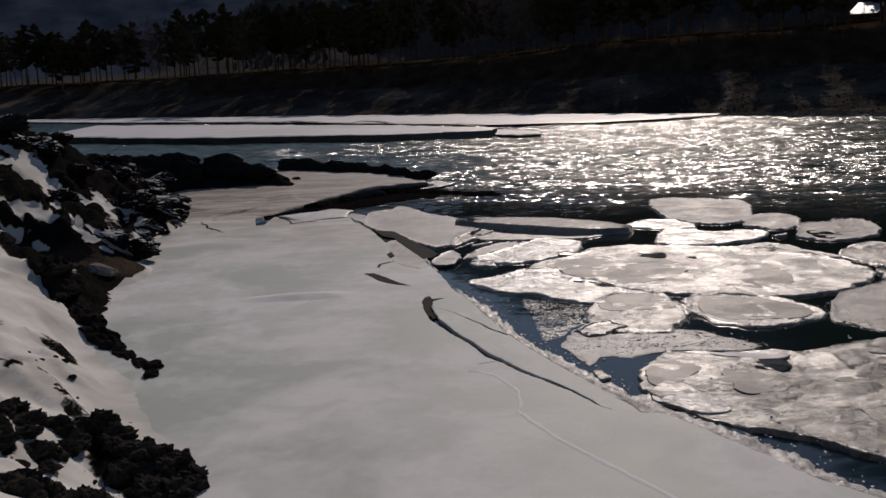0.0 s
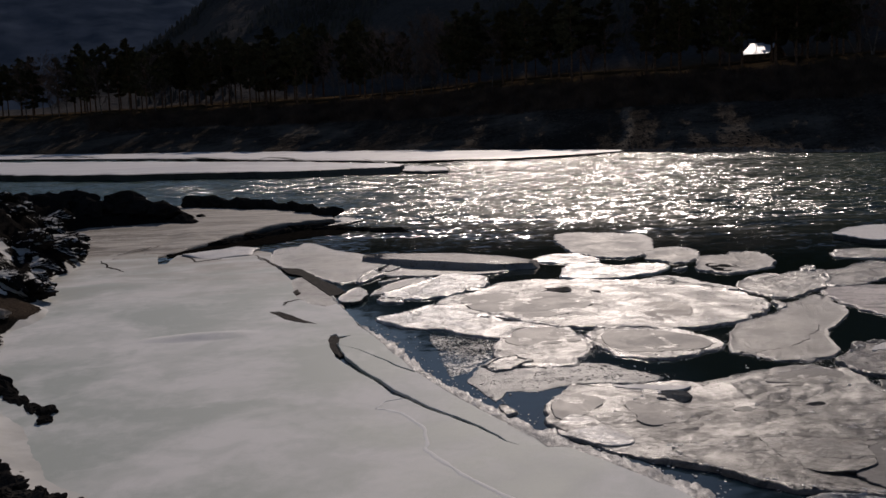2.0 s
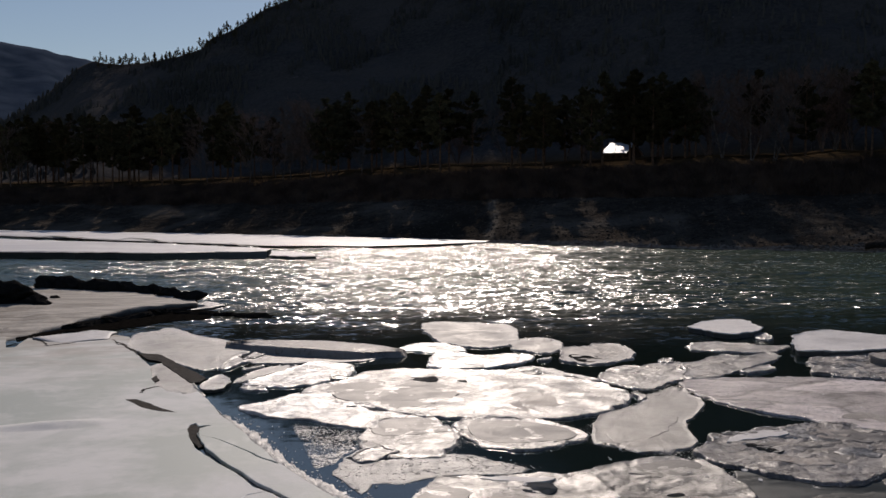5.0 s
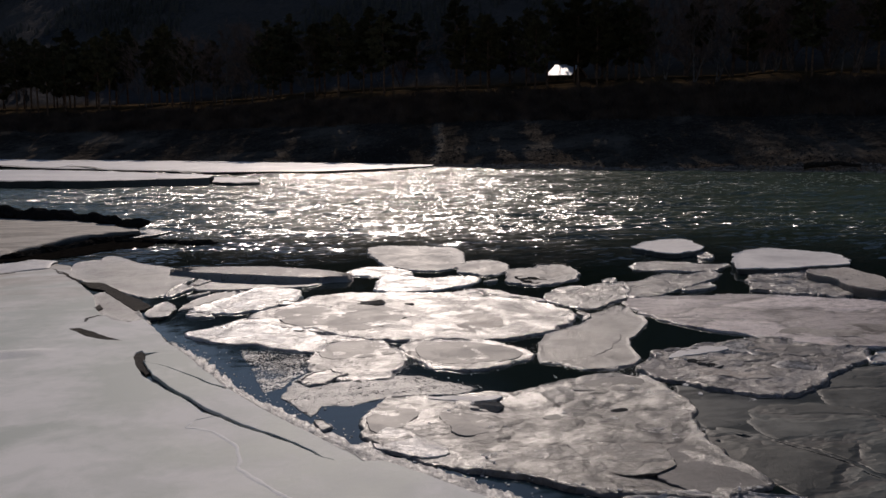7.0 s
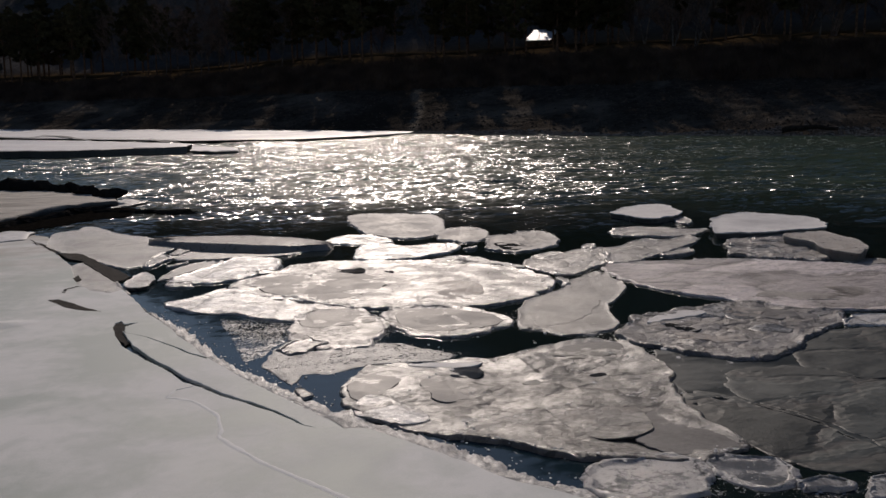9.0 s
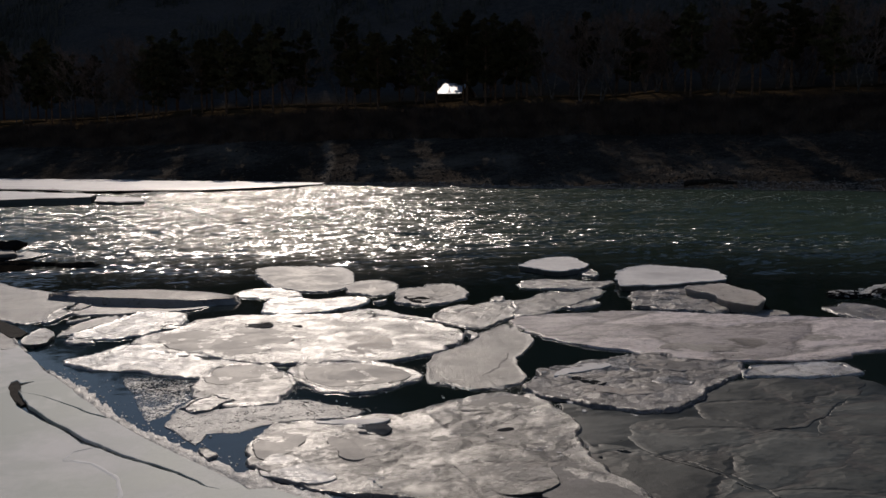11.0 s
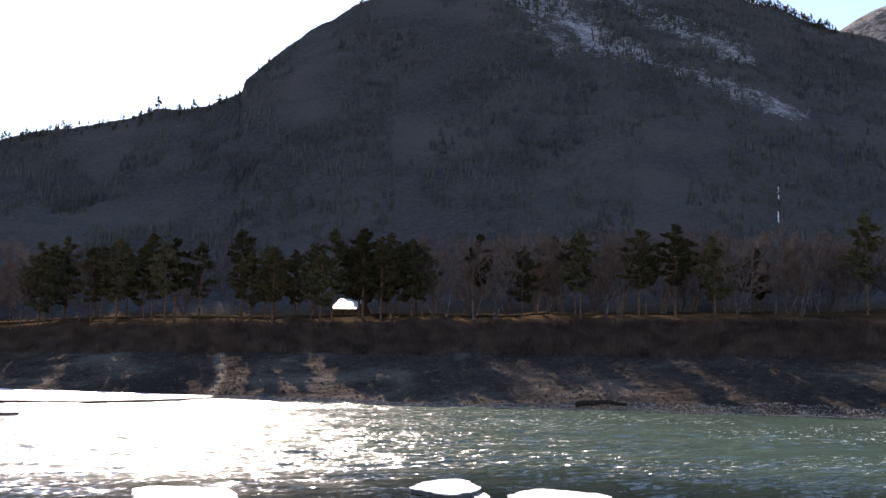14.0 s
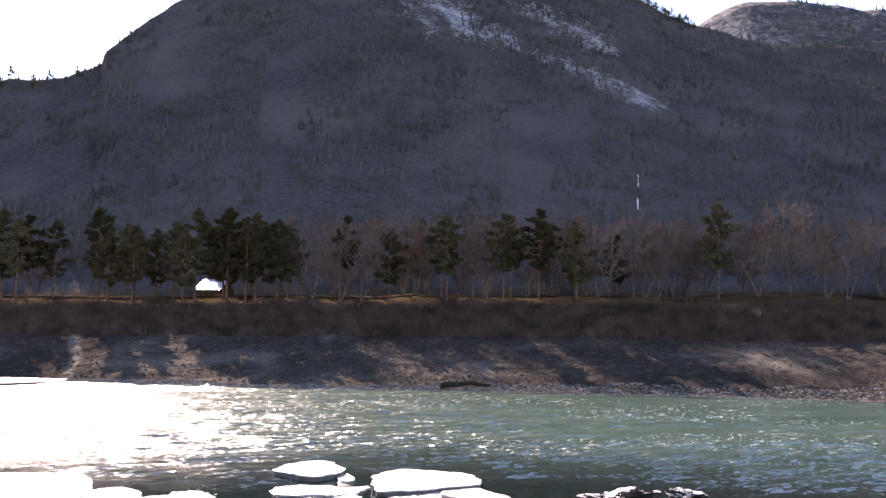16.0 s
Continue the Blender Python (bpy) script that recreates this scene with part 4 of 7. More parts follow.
def far_hill(name, azs, els, r, label, snowy):
    az = np.arange(azs[0], azs[-1], 0.25)
    el = np.interp(az, azs, els)
    s = np.linspace(0, 1, 40)
    s = np.concatenate([s, [1.2, 1.6]])
    zr = 5 + r * np.tan(np.radians(el))
    A = np.repeat(az[:, None], len(s), 1)
    Rr = r * (0.55 + 0.45 * s)[None, :] + 0 * A
    X, Y = Rr * np.sin(np.radians(A)), Rr * np.cos(np.radians(A))
    Z = zr[:, None] * np.where(s < 1, s, 2 - s)[None, :] ** 1.1 + 30 * (fbm(X * 0.008, Y * 0.004, 171, 5) - 0.5) * np.sin(np.pi * np.clip(s, 0, 1))[None, :]
    Z += 8 * (fbm(X * 0.03, Y * 0.03, 175, 3) - 0.5)
    snow = snowy * (0.2 + 0.8 * fbm(X * 0.01, Y * 0.004, 181)) + 0 * A
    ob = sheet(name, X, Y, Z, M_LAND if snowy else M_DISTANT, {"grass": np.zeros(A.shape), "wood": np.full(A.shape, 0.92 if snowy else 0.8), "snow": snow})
    tagged(ob, label, "hill", kind="structure")
    rnd = np.random.default_rng(77)
    V, F = [], []
    for k in range(2600 if snowy else 0):
        i, j = rnd.integers(len(az)), rnd.integers(22, 40)
        if fbm(np.array(X[i, j] * 0.02), np.array(Y[i, j] * 0.02), 481, 3) < 0.45:
            continue
        h = rnd.uniform(3, 8) * r / 1150
        o = len(V)
        x, y, z = X[i, j] + rnd.uniform(-3, 3), Y[i, j] + rnd.uniform(-4, 4), Z[i, j] - 1.5
        for m in range(4):
            w = h * rnd.uniform(0.15, 0.3)
            V.append((x + w * math.cos(m * 1.57), y + w * math.sin(m * 1.57), z + rnd.uniform(0, 0.1) * h))
        V.append((x, y, z + h))
        F += [(o + m, o + (m + 1) % 4, o + 4) for m in range(4)]
    if V:
        tagged(obj("hill_forest", V, F, M_WOODS, None, False), "dark conifers on the distant hill", "forest", kind="stuff")


def mountain_forest():
    """Dark conifers scattered over the shaded slope."""
    rnd = np.random.default_rng(37)
    n = 20000
    az = rnd.uniform(-12, 60, n)
    up = rnd.uniform(0.03, 0.99, n) ** 0.8
    thick = fbm(az * 0.35, up * 6, 471, 4)
    keep = thick > 0.46 - 0.1 * (az > 30) - 0.25 * (az > 36) * (up > 0.62)
    az, up = az[keep], up[keep]
    rs, rm = np.interp(az, SHORE_AZ, SHORE_R), np.interp(az, RIDGE_AZ, RIDGE_R)
    r = rs + 74 + up * (rm - rs - 74)
    z = land_height(az, r)[0]
    x, y = r * np.sin(np.radians(az)), r * np.cos(np.radians(az))
    V, F = [], []
    for k in range(len(az)):
        h = rnd.uniform(0.9, 3.0)
        w = h * rnd.uniform(0.16, 0.3)
        for lo, hi, q in ((0.08, 0.55, 1.0), (0.4, 1.0, 0.7)):
            o = len(V)
            t0 = rnd.uniform(0, 6.28)
            for i in range(5):
                rr = w * q * rnd.uniform(0.7, 1.2)
                V.append((x[k] + rr * math.cos(t0 + i * 1.257), y[k] + rr * math.sin(t0 + i * 1.257), z[k] + h * (lo + rnd.uniform(-0.04, 0.04)) - 0.4))
            V.append((x[k] + rnd.uniform(-0.1, 0.1), y[k], z[k] + h * hi - 0.4))
            F += [(o + i, o + (i + 1) % 5, o + 5) for i in range(5)]
    tagged(obj("mountain_forest", V, F, M_WOODS, None, False), "dark conifers scattered over the shaded mountain", "forest", kind="stuff")


mountain_forest()
far_hill("backdrop_hill_right", [44, 47, 49, 50.1, 51.3, 52.2, 54.6, 58.2, 62, 72, 90], [12, 15.5, 17.2, 17.8, 18.3, 18.55, 18.3, 17.6, 17, 14, 8], 1150, "distant brown hill with snow patches above the saddle", 0.75)
far_hill("backdrop_hill_left", [-45, -30, -13.7, -12.1, -11.3, -10.2, -8.7, -7.9, -6.7, 2], [5, 7.4, 8.13, 8.26, 8.23, 7.98, 7.87, 7.63, 7.45, 3.0], 1500, "distant wooded hill up the valley, blue with painted haze", 0.0)


# ---------------------------------------------------------------- ice floes
def smooth_ring(values, n):
    v = np.asarray(values, float)
    k = len(v)
    t = np.arange(n) * k / n
    i = np.floor(t).astype(int)
    f = t - i
    p0, p1, p2, p3 = v[(i - 1) % k], v[i % k], v[(i + 1) % k], v[(i + 2) % k]
    return 0.5 * (2 * p1 + (p2 - p0) * f + (2 * p0 - 5 * p1 + 4 * p2 - p3) * f ** 2 + (3 * p1 - p0 - 3 * p2 + p3) * f ** 3)


FLOE_KINDS = {
    # material, height of the top, rim, roughness of top, crust in the middle, label
    "": (M_FLOE, -0.024, 0.018, 0.07, 0.1, "grey-white ice floe with a crusted rim, afloat"),
    "big": (M_FLOE, -0.018, 0.02, 0.1, 0.1, "large grey-white ice floe with wet hollows, afloat"),
    "dry": (M_DRY, -0.02, 0.02, 0.05, 0.1, "dull grey ice floe at the outer edge of the pack"),
    "pan": (M_FLOE, -0.028, 0.03, 0.03, -0.2, "smooth grey pan of ice with a raised white rim"),
    "bright": (M_BRIGHT, -0.024, 0.025, 0.08, 0.5, "wet white ice floe glittering in the sun"),
    "tan": (M_TAN, -0.034, 0.015, 0.03, 0.0, "smooth greyish-tan plate of ice among the floes"),
    "pink": (M_PINK, -0.022, 0.02, 0.05, 0.3, "large pale pinkish ice floe with brown stains, afloat"),
    "chip": (M_FLOE, -0.01, 0.02, 0.05, 0.2, "small broken plate of ice wedged among the floes"),
    "block": (M_FLOE, 0.03, 0.015, 0.03, 0.1, "thick block of ice with a dark underside"),
    "long": (M_DIRTY, 0.2, 0.02, 0.04, 0.2, "long thick slab of ice with a shaded grey side"),
    "cake": (M_CAKE, 0.14, 0.02, 0.04, 0.2, "thick snow-capped cake of ice at the river's edge"),
    "ledge": (M_DIRTY, 0.24, 0.02, 0.08, 0.3, "thick tan slab of dirty ice with snow on top"),
    "dirty": (M_DIRTY, -0.02, 0.02, 0.06, 0.0, "low tan plate of dirty ice beside the floe"),
    "rub": (M_RUBBLE, -0.005, 0.02, 0.12, 0.2, "rough floe of frozen ice rubble, dirty in places"),
    "dark": (M_WET, -0.035, 0.015, 0.04, -0.2, "dark wet plate of ice awash behind the floe"),
    "wet": (M_WET, -0.015, 0.03, 0.06, 0.0, "small wet grey ice floe, afloat"),
    "grey": (M_GREY, -0.042, 0.004, 0.02, 0.0, "flooded dark grey slab of ice, awash"),
    "wash": (M_WASH, -0.052, 0.0, 0.006, 0.0, "dark flooded ice just under the water"),
    "worn": (M_WORN, -0.01, 0.02, 0.14, 0.15, "large wet grey ice floe with worn hollows, afloat"),
    "slush": (M_SLUSH, -0.05, 0.0, 0.02, 0.3, "sheet of grey granular slush between the floes"),
    "veil": (M_VEIL, -0.053, 0.0, 0.01, 0.0, "thin laced skin of new ice on the lead"),
}
floe_count = [0]
FLOES = []
FLOE_THINGS = []


def frozen_cake(parent, V, inner, n, seed, size, rough):
    """A smaller plate frozen into the top of a large floe."""
    rnd = np.random.default_rng(seed * 13 + 5)
    q = V[inner + rnd.integers(n)]
    k = rnd.uniform(0.55, 1.12)
    cx, cy, cz = q[0] * k, q[1] * k, q[2]
    a, b, w = size * rnd.uniform(0.16, 0.34), size * rnd.uniform(0.1, 0.2), rnd.uniform(0, 6.28)
    th = np.arange(26) * 2 * np.pi / 26
    r = 1 + 1.1 * (fbm(np.cos(th) * 1.3 + seed, np.sin(th) * 1.3, seed, 4) - 0.5)
    W, F = [], []
    for f, z in ((0.4, 0.008), (0.86, 0.006), (0.97, 0.002), (1.0, -0.012), (1.02, -0.12)):
        u, v = a * r * f * np.cos(th), b * r * f * np.sin(th)
        W += [(cx + i * math.cos(w) - j * math.sin(w), cy + i * math.sin(w) + j * math.cos(w), cz + z - 0.004) for i, j in zip(u, v)]
    F.append(tuple(range(26)))
    for m in range(4):
        F += [(m * 26 + i, m * 26 + 26 + i, m * 26 + 26 + (i + 1) % 26, m * 26 + (i + 1) % 26) for i in range(26)]
    tops = np.array(V)
    for i, (px, py, pz) in enumerate(W):
        near = np.argsort((tops[:, 0] - px) ** 2 + (tops[:, 1] - py) ** 2)[:3]
        W[i] = (px, py, float(tops[near, 2].max()) + pz - cz + 0.006)
    tagged(obj("frozen_plate", W, F, (M_PAN, M_WET, M_DIRTY)[int(rnd.integers(3))], parent), "smaller plate frozen into the floe")


def floe(kind, x, y, a, b, turn, radii, lift=0.0, tilt=(0, 0)):
    mat, free, rim, rough, middle, label = FLOE_KINDS[kind]
    FLOES.append((x, y, a, b, radians(turn), radii, kind))
    floe_count[0] += 1
    seed = 200 + 7 * floe_count[0]
    size = math.sqrt(a * b)
    n = int(min(360, max(60, 2 * math.pi * size / 0.065)))
    th = np.arange(n) * 2 * np.pi / n
    k = len(radii)
    rad = 1.02 * (0.35 * smooth_ring(radii, n) + 0.65 * np.interp(np.arange(n) * k / n, np.arange(k + 1), list(radii) + [radii[0]]))
    c, s = math.cos(radians(turn)), math.sin(radians(turn))
    lip = 0.03 / max(size, 0.3)
    cave = max(lip, 0.5 * (free + lift - WATER) / size)
    cave = -0.1 if kind == "long" else cave
    rings = [0.15, 0.35, 0.55, 0.72, 0.85, 1 - 2.2 * lip, 1 - 1.1 * lip, 1.0, 1 - 0.4 * cave, 1 - cave, 1 - 2 * cave]
    kinds = [0, 0, 0, 0, 0, 0.3, 1.0, 0.8, -1, -2, -3]
    if size > 0.9:
        m = 26 if size > 1.6 else 16
        inside = [0.04 + 0.82 * i / (m - 1) for i in range(m - 1)] + [0.86]
        rings, kinds = inside + rings[5:], [0] * m + kinds[5:]
    pan = -middle + float(np.random.default_rng(seed).uniform(-0.25, 0.25))
    shift = float(np.random.default_rng(seed + 1).uniform(0, 6.28))
    crumbly = kind not in ("long", "cake", "ledge", "block", "slush", "veil", "wash")
    if crumbly:
        # rim of crushed ice that slopes into the water, steeper on some stretches
        lip = 0.055 / max(size, 0.45)
        inner = rings[:rings.index(0.85) + 1] if 0.85 in rings else rings[:rings.index(0.86) + 1]
        rings = inner + [1 - 3.6 * lip, 1 - 2.4 * lip, 1 - 1.1 * lip, 1 - 0.3 * lip, 1.0, 1.0, 1 - 2 * lip]
        kinds = [0] * len(inner) + [0.5, 1.0, 11, 12, 13, 14, -3]
        pull = np.clip(0.35 + 1.5 * (fbm(np.cos(th) * 1.6 + seed, np.sin(th) * 1.6, seed + 6, 3) - 0.35), 0.25, 1.1)
    V = [(0, 0, free)]
    crust, bare = [0.0], [0.0]
    jag = 0.2 / max(size, 0.4)
    for q, kd in zip(rings, kinds):
        rr = rad * (1 - (1 - q) * pull if crumbly and kd else q)
        u, w = a * rr * np.cos(th), b * rr * np.sin(th)
        px, py = u * c - w * s, u * s + w * c
        wob = 1 + (jag * 2.2 * (fbm((px + x) * 2.2, (py + y) * 2.2, seed, 4) - 0.5) + 0.05 / max(size, 0.3) * (fbm((px + x) * 11, (py + y) * 13, seed + 9, 2) - 0.5)) * (q > 1 - 4 * lip)
        px, py = px * wob, py * wob
        z = free + rough * (fbm((px + x) * 1.4, (py + y) * 1.4, seed + 1, 4) - 0.5)
        if crumbly and kind not in ("wet", "grey", "tan", "dark"):
            ridge = np.abs(fbm((px + x) * 1.5, (py + y) * 1.5, seed + 3, 2) - 0.5)
            z = z + 0.022 * (np.maximum(0.11 - ridge, 0) / 0.11 - 0.3) * fbm((px + x) * 0.7, (py + y) * 0.7, seed + 8, 2)
        if kind == "rub":
            z = z + 0.16 * np.abs(fbm((px + x) * 2.6, (py + y) * 2.6, seed + 3, 4) - 0.5)
        crust += list(np.full(n, 0.0 if kind in ("grey", "wash", "veil") else 1.0) * (min(1.0, abs(kd)) if kd else np.clip((q * (1 + 0.25 * np.cos(th - shift)) - 0.62) * 2.2, 0, 1.0) - max(pan, -0.5) * (q < 0.93)))
        # sides of thick floes: bare ice, darkened further as painted shade
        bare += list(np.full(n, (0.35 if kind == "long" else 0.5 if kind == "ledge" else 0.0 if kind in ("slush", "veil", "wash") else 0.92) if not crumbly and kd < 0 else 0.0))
        if kd > 10:
            gone = {11: 0.12, 12: 0.55, 13: 1.0, 14: 2.2}[kd]
            z = z + (WATER + 0.006 - z) * gone + (0.012 if kind == "grey" else 0.05) * (fbm((px + x) * 15, (py + y) * 15, seed + 4, 2) - 0.42) * (kd < 14)
        elif kd > 0:
            z = z + kd * rim * (0.1 + 0.7 * fbm((px + x) * 4, (py + y) * 4, seed + 2, 2) + 1.1 * fbm((px + x) * 17, (py + y) * 17, seed + 4, 2) ** 2)
        if kd == 0.8:
            z = z - 0.008
        if kd == -1:
            z = np.minimum(z - 0.03, WATER + 0.6 * (free - WATER) + 0.2 * max(free, 0))
        if kd == -2:
            z = np.full(n, WATER - 0.05)
        if kd == -3:
            z = np.full(n, WATER - 0.3)
        z = z - (0.24 * np.abs(u / a) ** 3 if kind == "long" and kd > -1 else 0.0)
        z = z + lift + tilt[0] * px + tilt[1] * py if kd > -2 else z
        V += list(zip(px, py, z))
    V[0] = (0, 0, float(np.mean([v[2] for v in V[1:n + 1]])))
    F = [(0, 1 + i, 1 + (i + 1) % n) for i in range(n)]
    for k in range(len(rings) - 1):
        o = 1 + k * n
        F += [(o + i, o + n + i, o + n + (i + 1) % n, o + (i + 1) % n) for i in range(n)]
    o = 1 + (len(rings) - 1) * n
    F.append(tuple(o + i for i in range(n - 1, -1, -1)))
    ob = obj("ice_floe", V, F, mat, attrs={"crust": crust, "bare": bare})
    ob.location = (x, y, 0)
    FLOE_THINGS.append(ob)
    tagged(ob, label, "ice floe", "drift ice")
    if kind == "rub":
        inner = 1 + int(0.7 * (len(rings) - 7)) * n
        for k in range(6):
            frozen_cake(ob, V, inner, n, seed + k, size, rough)
    return ob


floe("tan", -1.23, 35.40, 5.11, 1.98, 103, (0.92, 0.89, 0.89, 0.87, 0.89, 0.87, 0.84, 0.81, 0.74, 0.72, 0.89, 1.04, 0.97, 0.83, 0.77, 0.82, 0.92, 1.04, 0.90, 0.79, 0.70, 0.71, 0.83, 1.03))
floe("block", -0.16, 27.59, 1.20, 0.35, 87, (1.00, 0.83, 0.91, 0.94, 1.03, 1.04, 0.82, 0.86, 0.85, 1.04, 0.96, 1.02, 0.90, 0.89))
floe("chip", 0.40, 31.34, 1.19, 0.30, 74, (0.87, 1.01, 1.10, 0.91, 0.88, 0.91, 1.06, 0.99, 0.98, 0.87, 0.94, 1.04, 1.01, 0.88))
floe("chip", 1.15, 32.94, 0.95, 0.23, 75, (0.84, 1.09, 1.06, 0.86, 0.94, 1.11, 0.90, 0.96, 0.97, 0.90, 1.03, 0.96, 1.08, 0.87))
floe("tan", 3.02, 31.93, 2.77, 1.35, -175, (0.80, 0.80, 0.87, 0.86, 0.82, 0.77, 0.81, 0.89, 0.90, 0.84, 0.85, 0.83, 0.89, 1.03, 0.97, 0.77, 0.65, 0.60, 0.70, 0.91, 1.15, 0.97, 0.85, 0.81))
floe("tan", 1.28, 29.48, 1.86, 0.43, 58, (0.86, 0.73, 0.77, 1.00, 0.87, 0.78, 0.78, 1.00, 1.02, 0.63, 0.66, 0.90, 1.00, 0.88))
floe("bright", 2.42, 28.78, 2.17, 1.23, 54, (0.97, 1.00, 1.03, 1.14, 0.99, 0.84, 0.76, 0.75, 0.80, 1.08, 1.15, 1.03, 0.97, 0.92, 0.93, 0.89, 0.88, 0.92, 0.98, 0.99, 0.97, 0.88, 0.87, 0.90))
floe("chip", 0.85, 26.97, 0.50, 0.37, 129, (0.89, 1.07, 0.81, 0.72, 0.86, 0.88, 0.84, 1.00, 0.82, 0.79, 1.01, 0.84, 0.75, 0.86))
floe("big", 6.28, 25.34, 4.08, 3.40, 147, (0.94, 1.05, 1.06, 1.01, 0.87, 0.90, 1.00, 0.91, 0.96, 1.01, 1.00, 0.99, 0.99, 0.99, 0.98, 0.98, 0.94, 0.87, 0.96, 0.98, 0.97, 1.05, 1.03, 0.93))
floe("dark", 9.17, 27.53, 1.82, 0.69, 123, (0.61, 0.72, 0.92, 1.05, 0.74, 0.60, 0.66, 0.96, 0.84, 0.85, 0.55, 1.01, 1.03, 0.70))
floe("bright", 2.32, 23.77, 2.25, 1.27, 131, (0.80, 0.84, 0.96, 1.16, 1.11, 1.03, 0.86, 0.73, 0.90, 1.09, 1.06, 0.89, 0.82, 0.90, 1.14, 1.11, 0.95, 0.87, 0.83, 0.87, 1.13, 1.11, 0.96, 0.84))
floe("pan", 3.81, 20.85, 1.96, 1.09, 82, (0.99, 1.03, 1.05, 1.00, 0.91, 0.89, 0.93, 1.02, 1.10, 1.03, 0.97, 0.97, 0.95, 0.97, 1.00, 0.96, 0.99, 1.05, 1.00, 0.94, 0.93, 0.98, 1.00, 0.98))
floe("chip", 2.83, 19.29, 0.60, 0.32, 48, (0.94, 1.11, 0.95, 0.97, 1.02, 1.24, 0.96, 0.90, 1.13, 1.01, 0.93, 1.03, 1.17, 0.98))
floe("pan", 6.16, 20.57, 1.70, 1.37, 127, (1.00, 0.93, 0.84, 0.81, 0.82, 0.89, 0.97, 1.05, 1.08, 0.98, 0.86, 0.81, 0.80, 0.86, 0.94, 0.98, 0.95, 0.94, 0.98, 0.92, 0.87, 0.88, 0.91, 1.00))
floe("tan", 9.58, 21.29, 4.02, 1.19, 59, (1.00, 0.83, 0.78, 0.62, 0.62, 0.78, 0.97, 1.03, 1.02, 0.94, 0.83, 0.76, 0.74, 0.78, 0.85, 1.00, 1.12, 0.70, 0.62, 0.75, 0.94, 0.97, 0.94, 0.99))
floe("chip", 10.28, 23.61, 0.72, 0.18, 67, (0.74, 0.97, 1.33, 0.40, 0.27, 0.24, 1.03, 0.75, 0.72, 0.73, 0.87, 0.90, 0.66, 0.65))
floe("", 11.79, 26.72, 2.48, 1.20, 58, (0.80, 0.66, 0.59, 0.88, 0.90, 0.92, 0.95, 1.05, 0.98, 0.89, 0.80, 0.79, 0.86, 0.92, 0.95, 0.83, 0.80, 0.87, 0.89, 0.91, 0.90, 0.96, 1.12, 0.96))
floe("", 15.05, 27.96, 3.25, 1.14, -142, (0.87, 0.93, 0.92, 0.89, 0.76, 0.69, 0.67, 0.72, 0.84, 0.92, 1.01, 0.97, 1.00, 0.57, 0.56, 0.68, 0.96, 0.93, 0.77, 1.03, 0.87, 0.78, 0.75, 0.80))
floe("chip", 15.39, 26.81, 0.81, 0.38, -148, (1.00, 0.82, 0.77, 0.97, 0.88, 0.81, 0.75, 0.79, 1.13, 0.98, 0.70, 0.68, 0.86, 0.92))
floe("chip", 13.39, 28.79, 0.60, 0.28, 63, (0.96, 1.06, 0.93, 1.01, 0.92, 0.99, 1.16, 0.93, 0.98, 1.20, 0.90, 0.83, 1.02, 1.14))
floe("pink", 16.43, 21.59, 5.57, 3.62, 143, (0.98, 0.91, 0.89, 0.92, 0.88, 0.94, 1.00, 0.92, 0.89, 0.78, 0.78, 0.84, 0.94, 1.02, 1.07, 1.07, 0.90, 0.79, 0.79, 0.80, 0.85, 0.88, 0.91, 1.03))
floe("cake", 18.94, 35.25, 2.35, 1.37, 62, (1.01, 0.89, 0.83, 0.86, 1.02, 0.89, 0.91, 0.97, 0.92, 0.90, 0.92, 0.82, 0.87, 1.04))
floe("chip", 19.37, 33.42, 1.05, 0.33, 71, (0.81, 0.73, 0.89, 1.06, 1.00, 0.92, 0.79, 0.91, 0.85, 0.99, 0.99, 0.82, 0.94, 1.15))
floe("", 16.87, 31.09, 2.00, 1.29, 169, (0.76, 0.79, 0.81, 0.78, 0.80, 0.79, 0.86, 0.89, 0.90, 0.89, 0.83, 0.84, 0.92, 1.03, 0.65, 0.62, 0.68, 0.80, 0.99, 1.05, 0.97, 0.82, 0.75, 0.76))
floe("cake", 20.91, 30.66, 2.82, 2.06, 53, (0.92, 1.00, 0.99, 0.97, 0.90, 0.87, 0.82, 0.83, 0.88, 1.01, 1.18, 1.04, 0.92, 0.83, 0.78, 0.79, 0.88, 1.03, 1.00, 0.98, 0.97, 0.93, 0.86, 0.86))
floe("rub", 18.72, 26.51, 2.62, 1.58, 65, (0.91, 0.85, 0.84, 0.89, 0.98, 0.99, 1.00, 1.03, 1.14, 1.02, 0.91, 0.83, 0.82, 0.88, 1.01, 1.05, 1.05, 0.95, 0.93, 0.90, 0.96, 1.06, 1.04, 1.05))
floe("ledge", 19.82, 25.62, 2.36, 0.94, 77, (0.80, 0.83, 0.89, 1.02, 1.17, 0.89, 0.67, 0.68, 0.84, 1.04, 1.04, 1.05, 0.93, 0.90, 0.84, 0.81, 0.81, 0.87, 0.93, 0.89, 0.95, 1.10, 0.97, 0.84))
floe("dirty", 19.39, 23.41, 0.79, 0.66, 90, (1.00, 0.83, 0.74, 0.89, 0.98, 0.93, 0.69, 0.70, 0.79, 1.10, 0.92, 0.84, 0.74, 0.75))
floe("", 22.41, 21.71, 2.10, 1.27, 80, (1.00, 0.98, 1.00, 1.09, 1.01, 0.96, 0.87, 0.78, 0.86, 0.92, 0.94, 0.94, 0.91, 0.97, 1.00, 0.96, 1.01, 1.05, 0.98, 0.99, 0.76, 0.65, 0.89, 1.00))
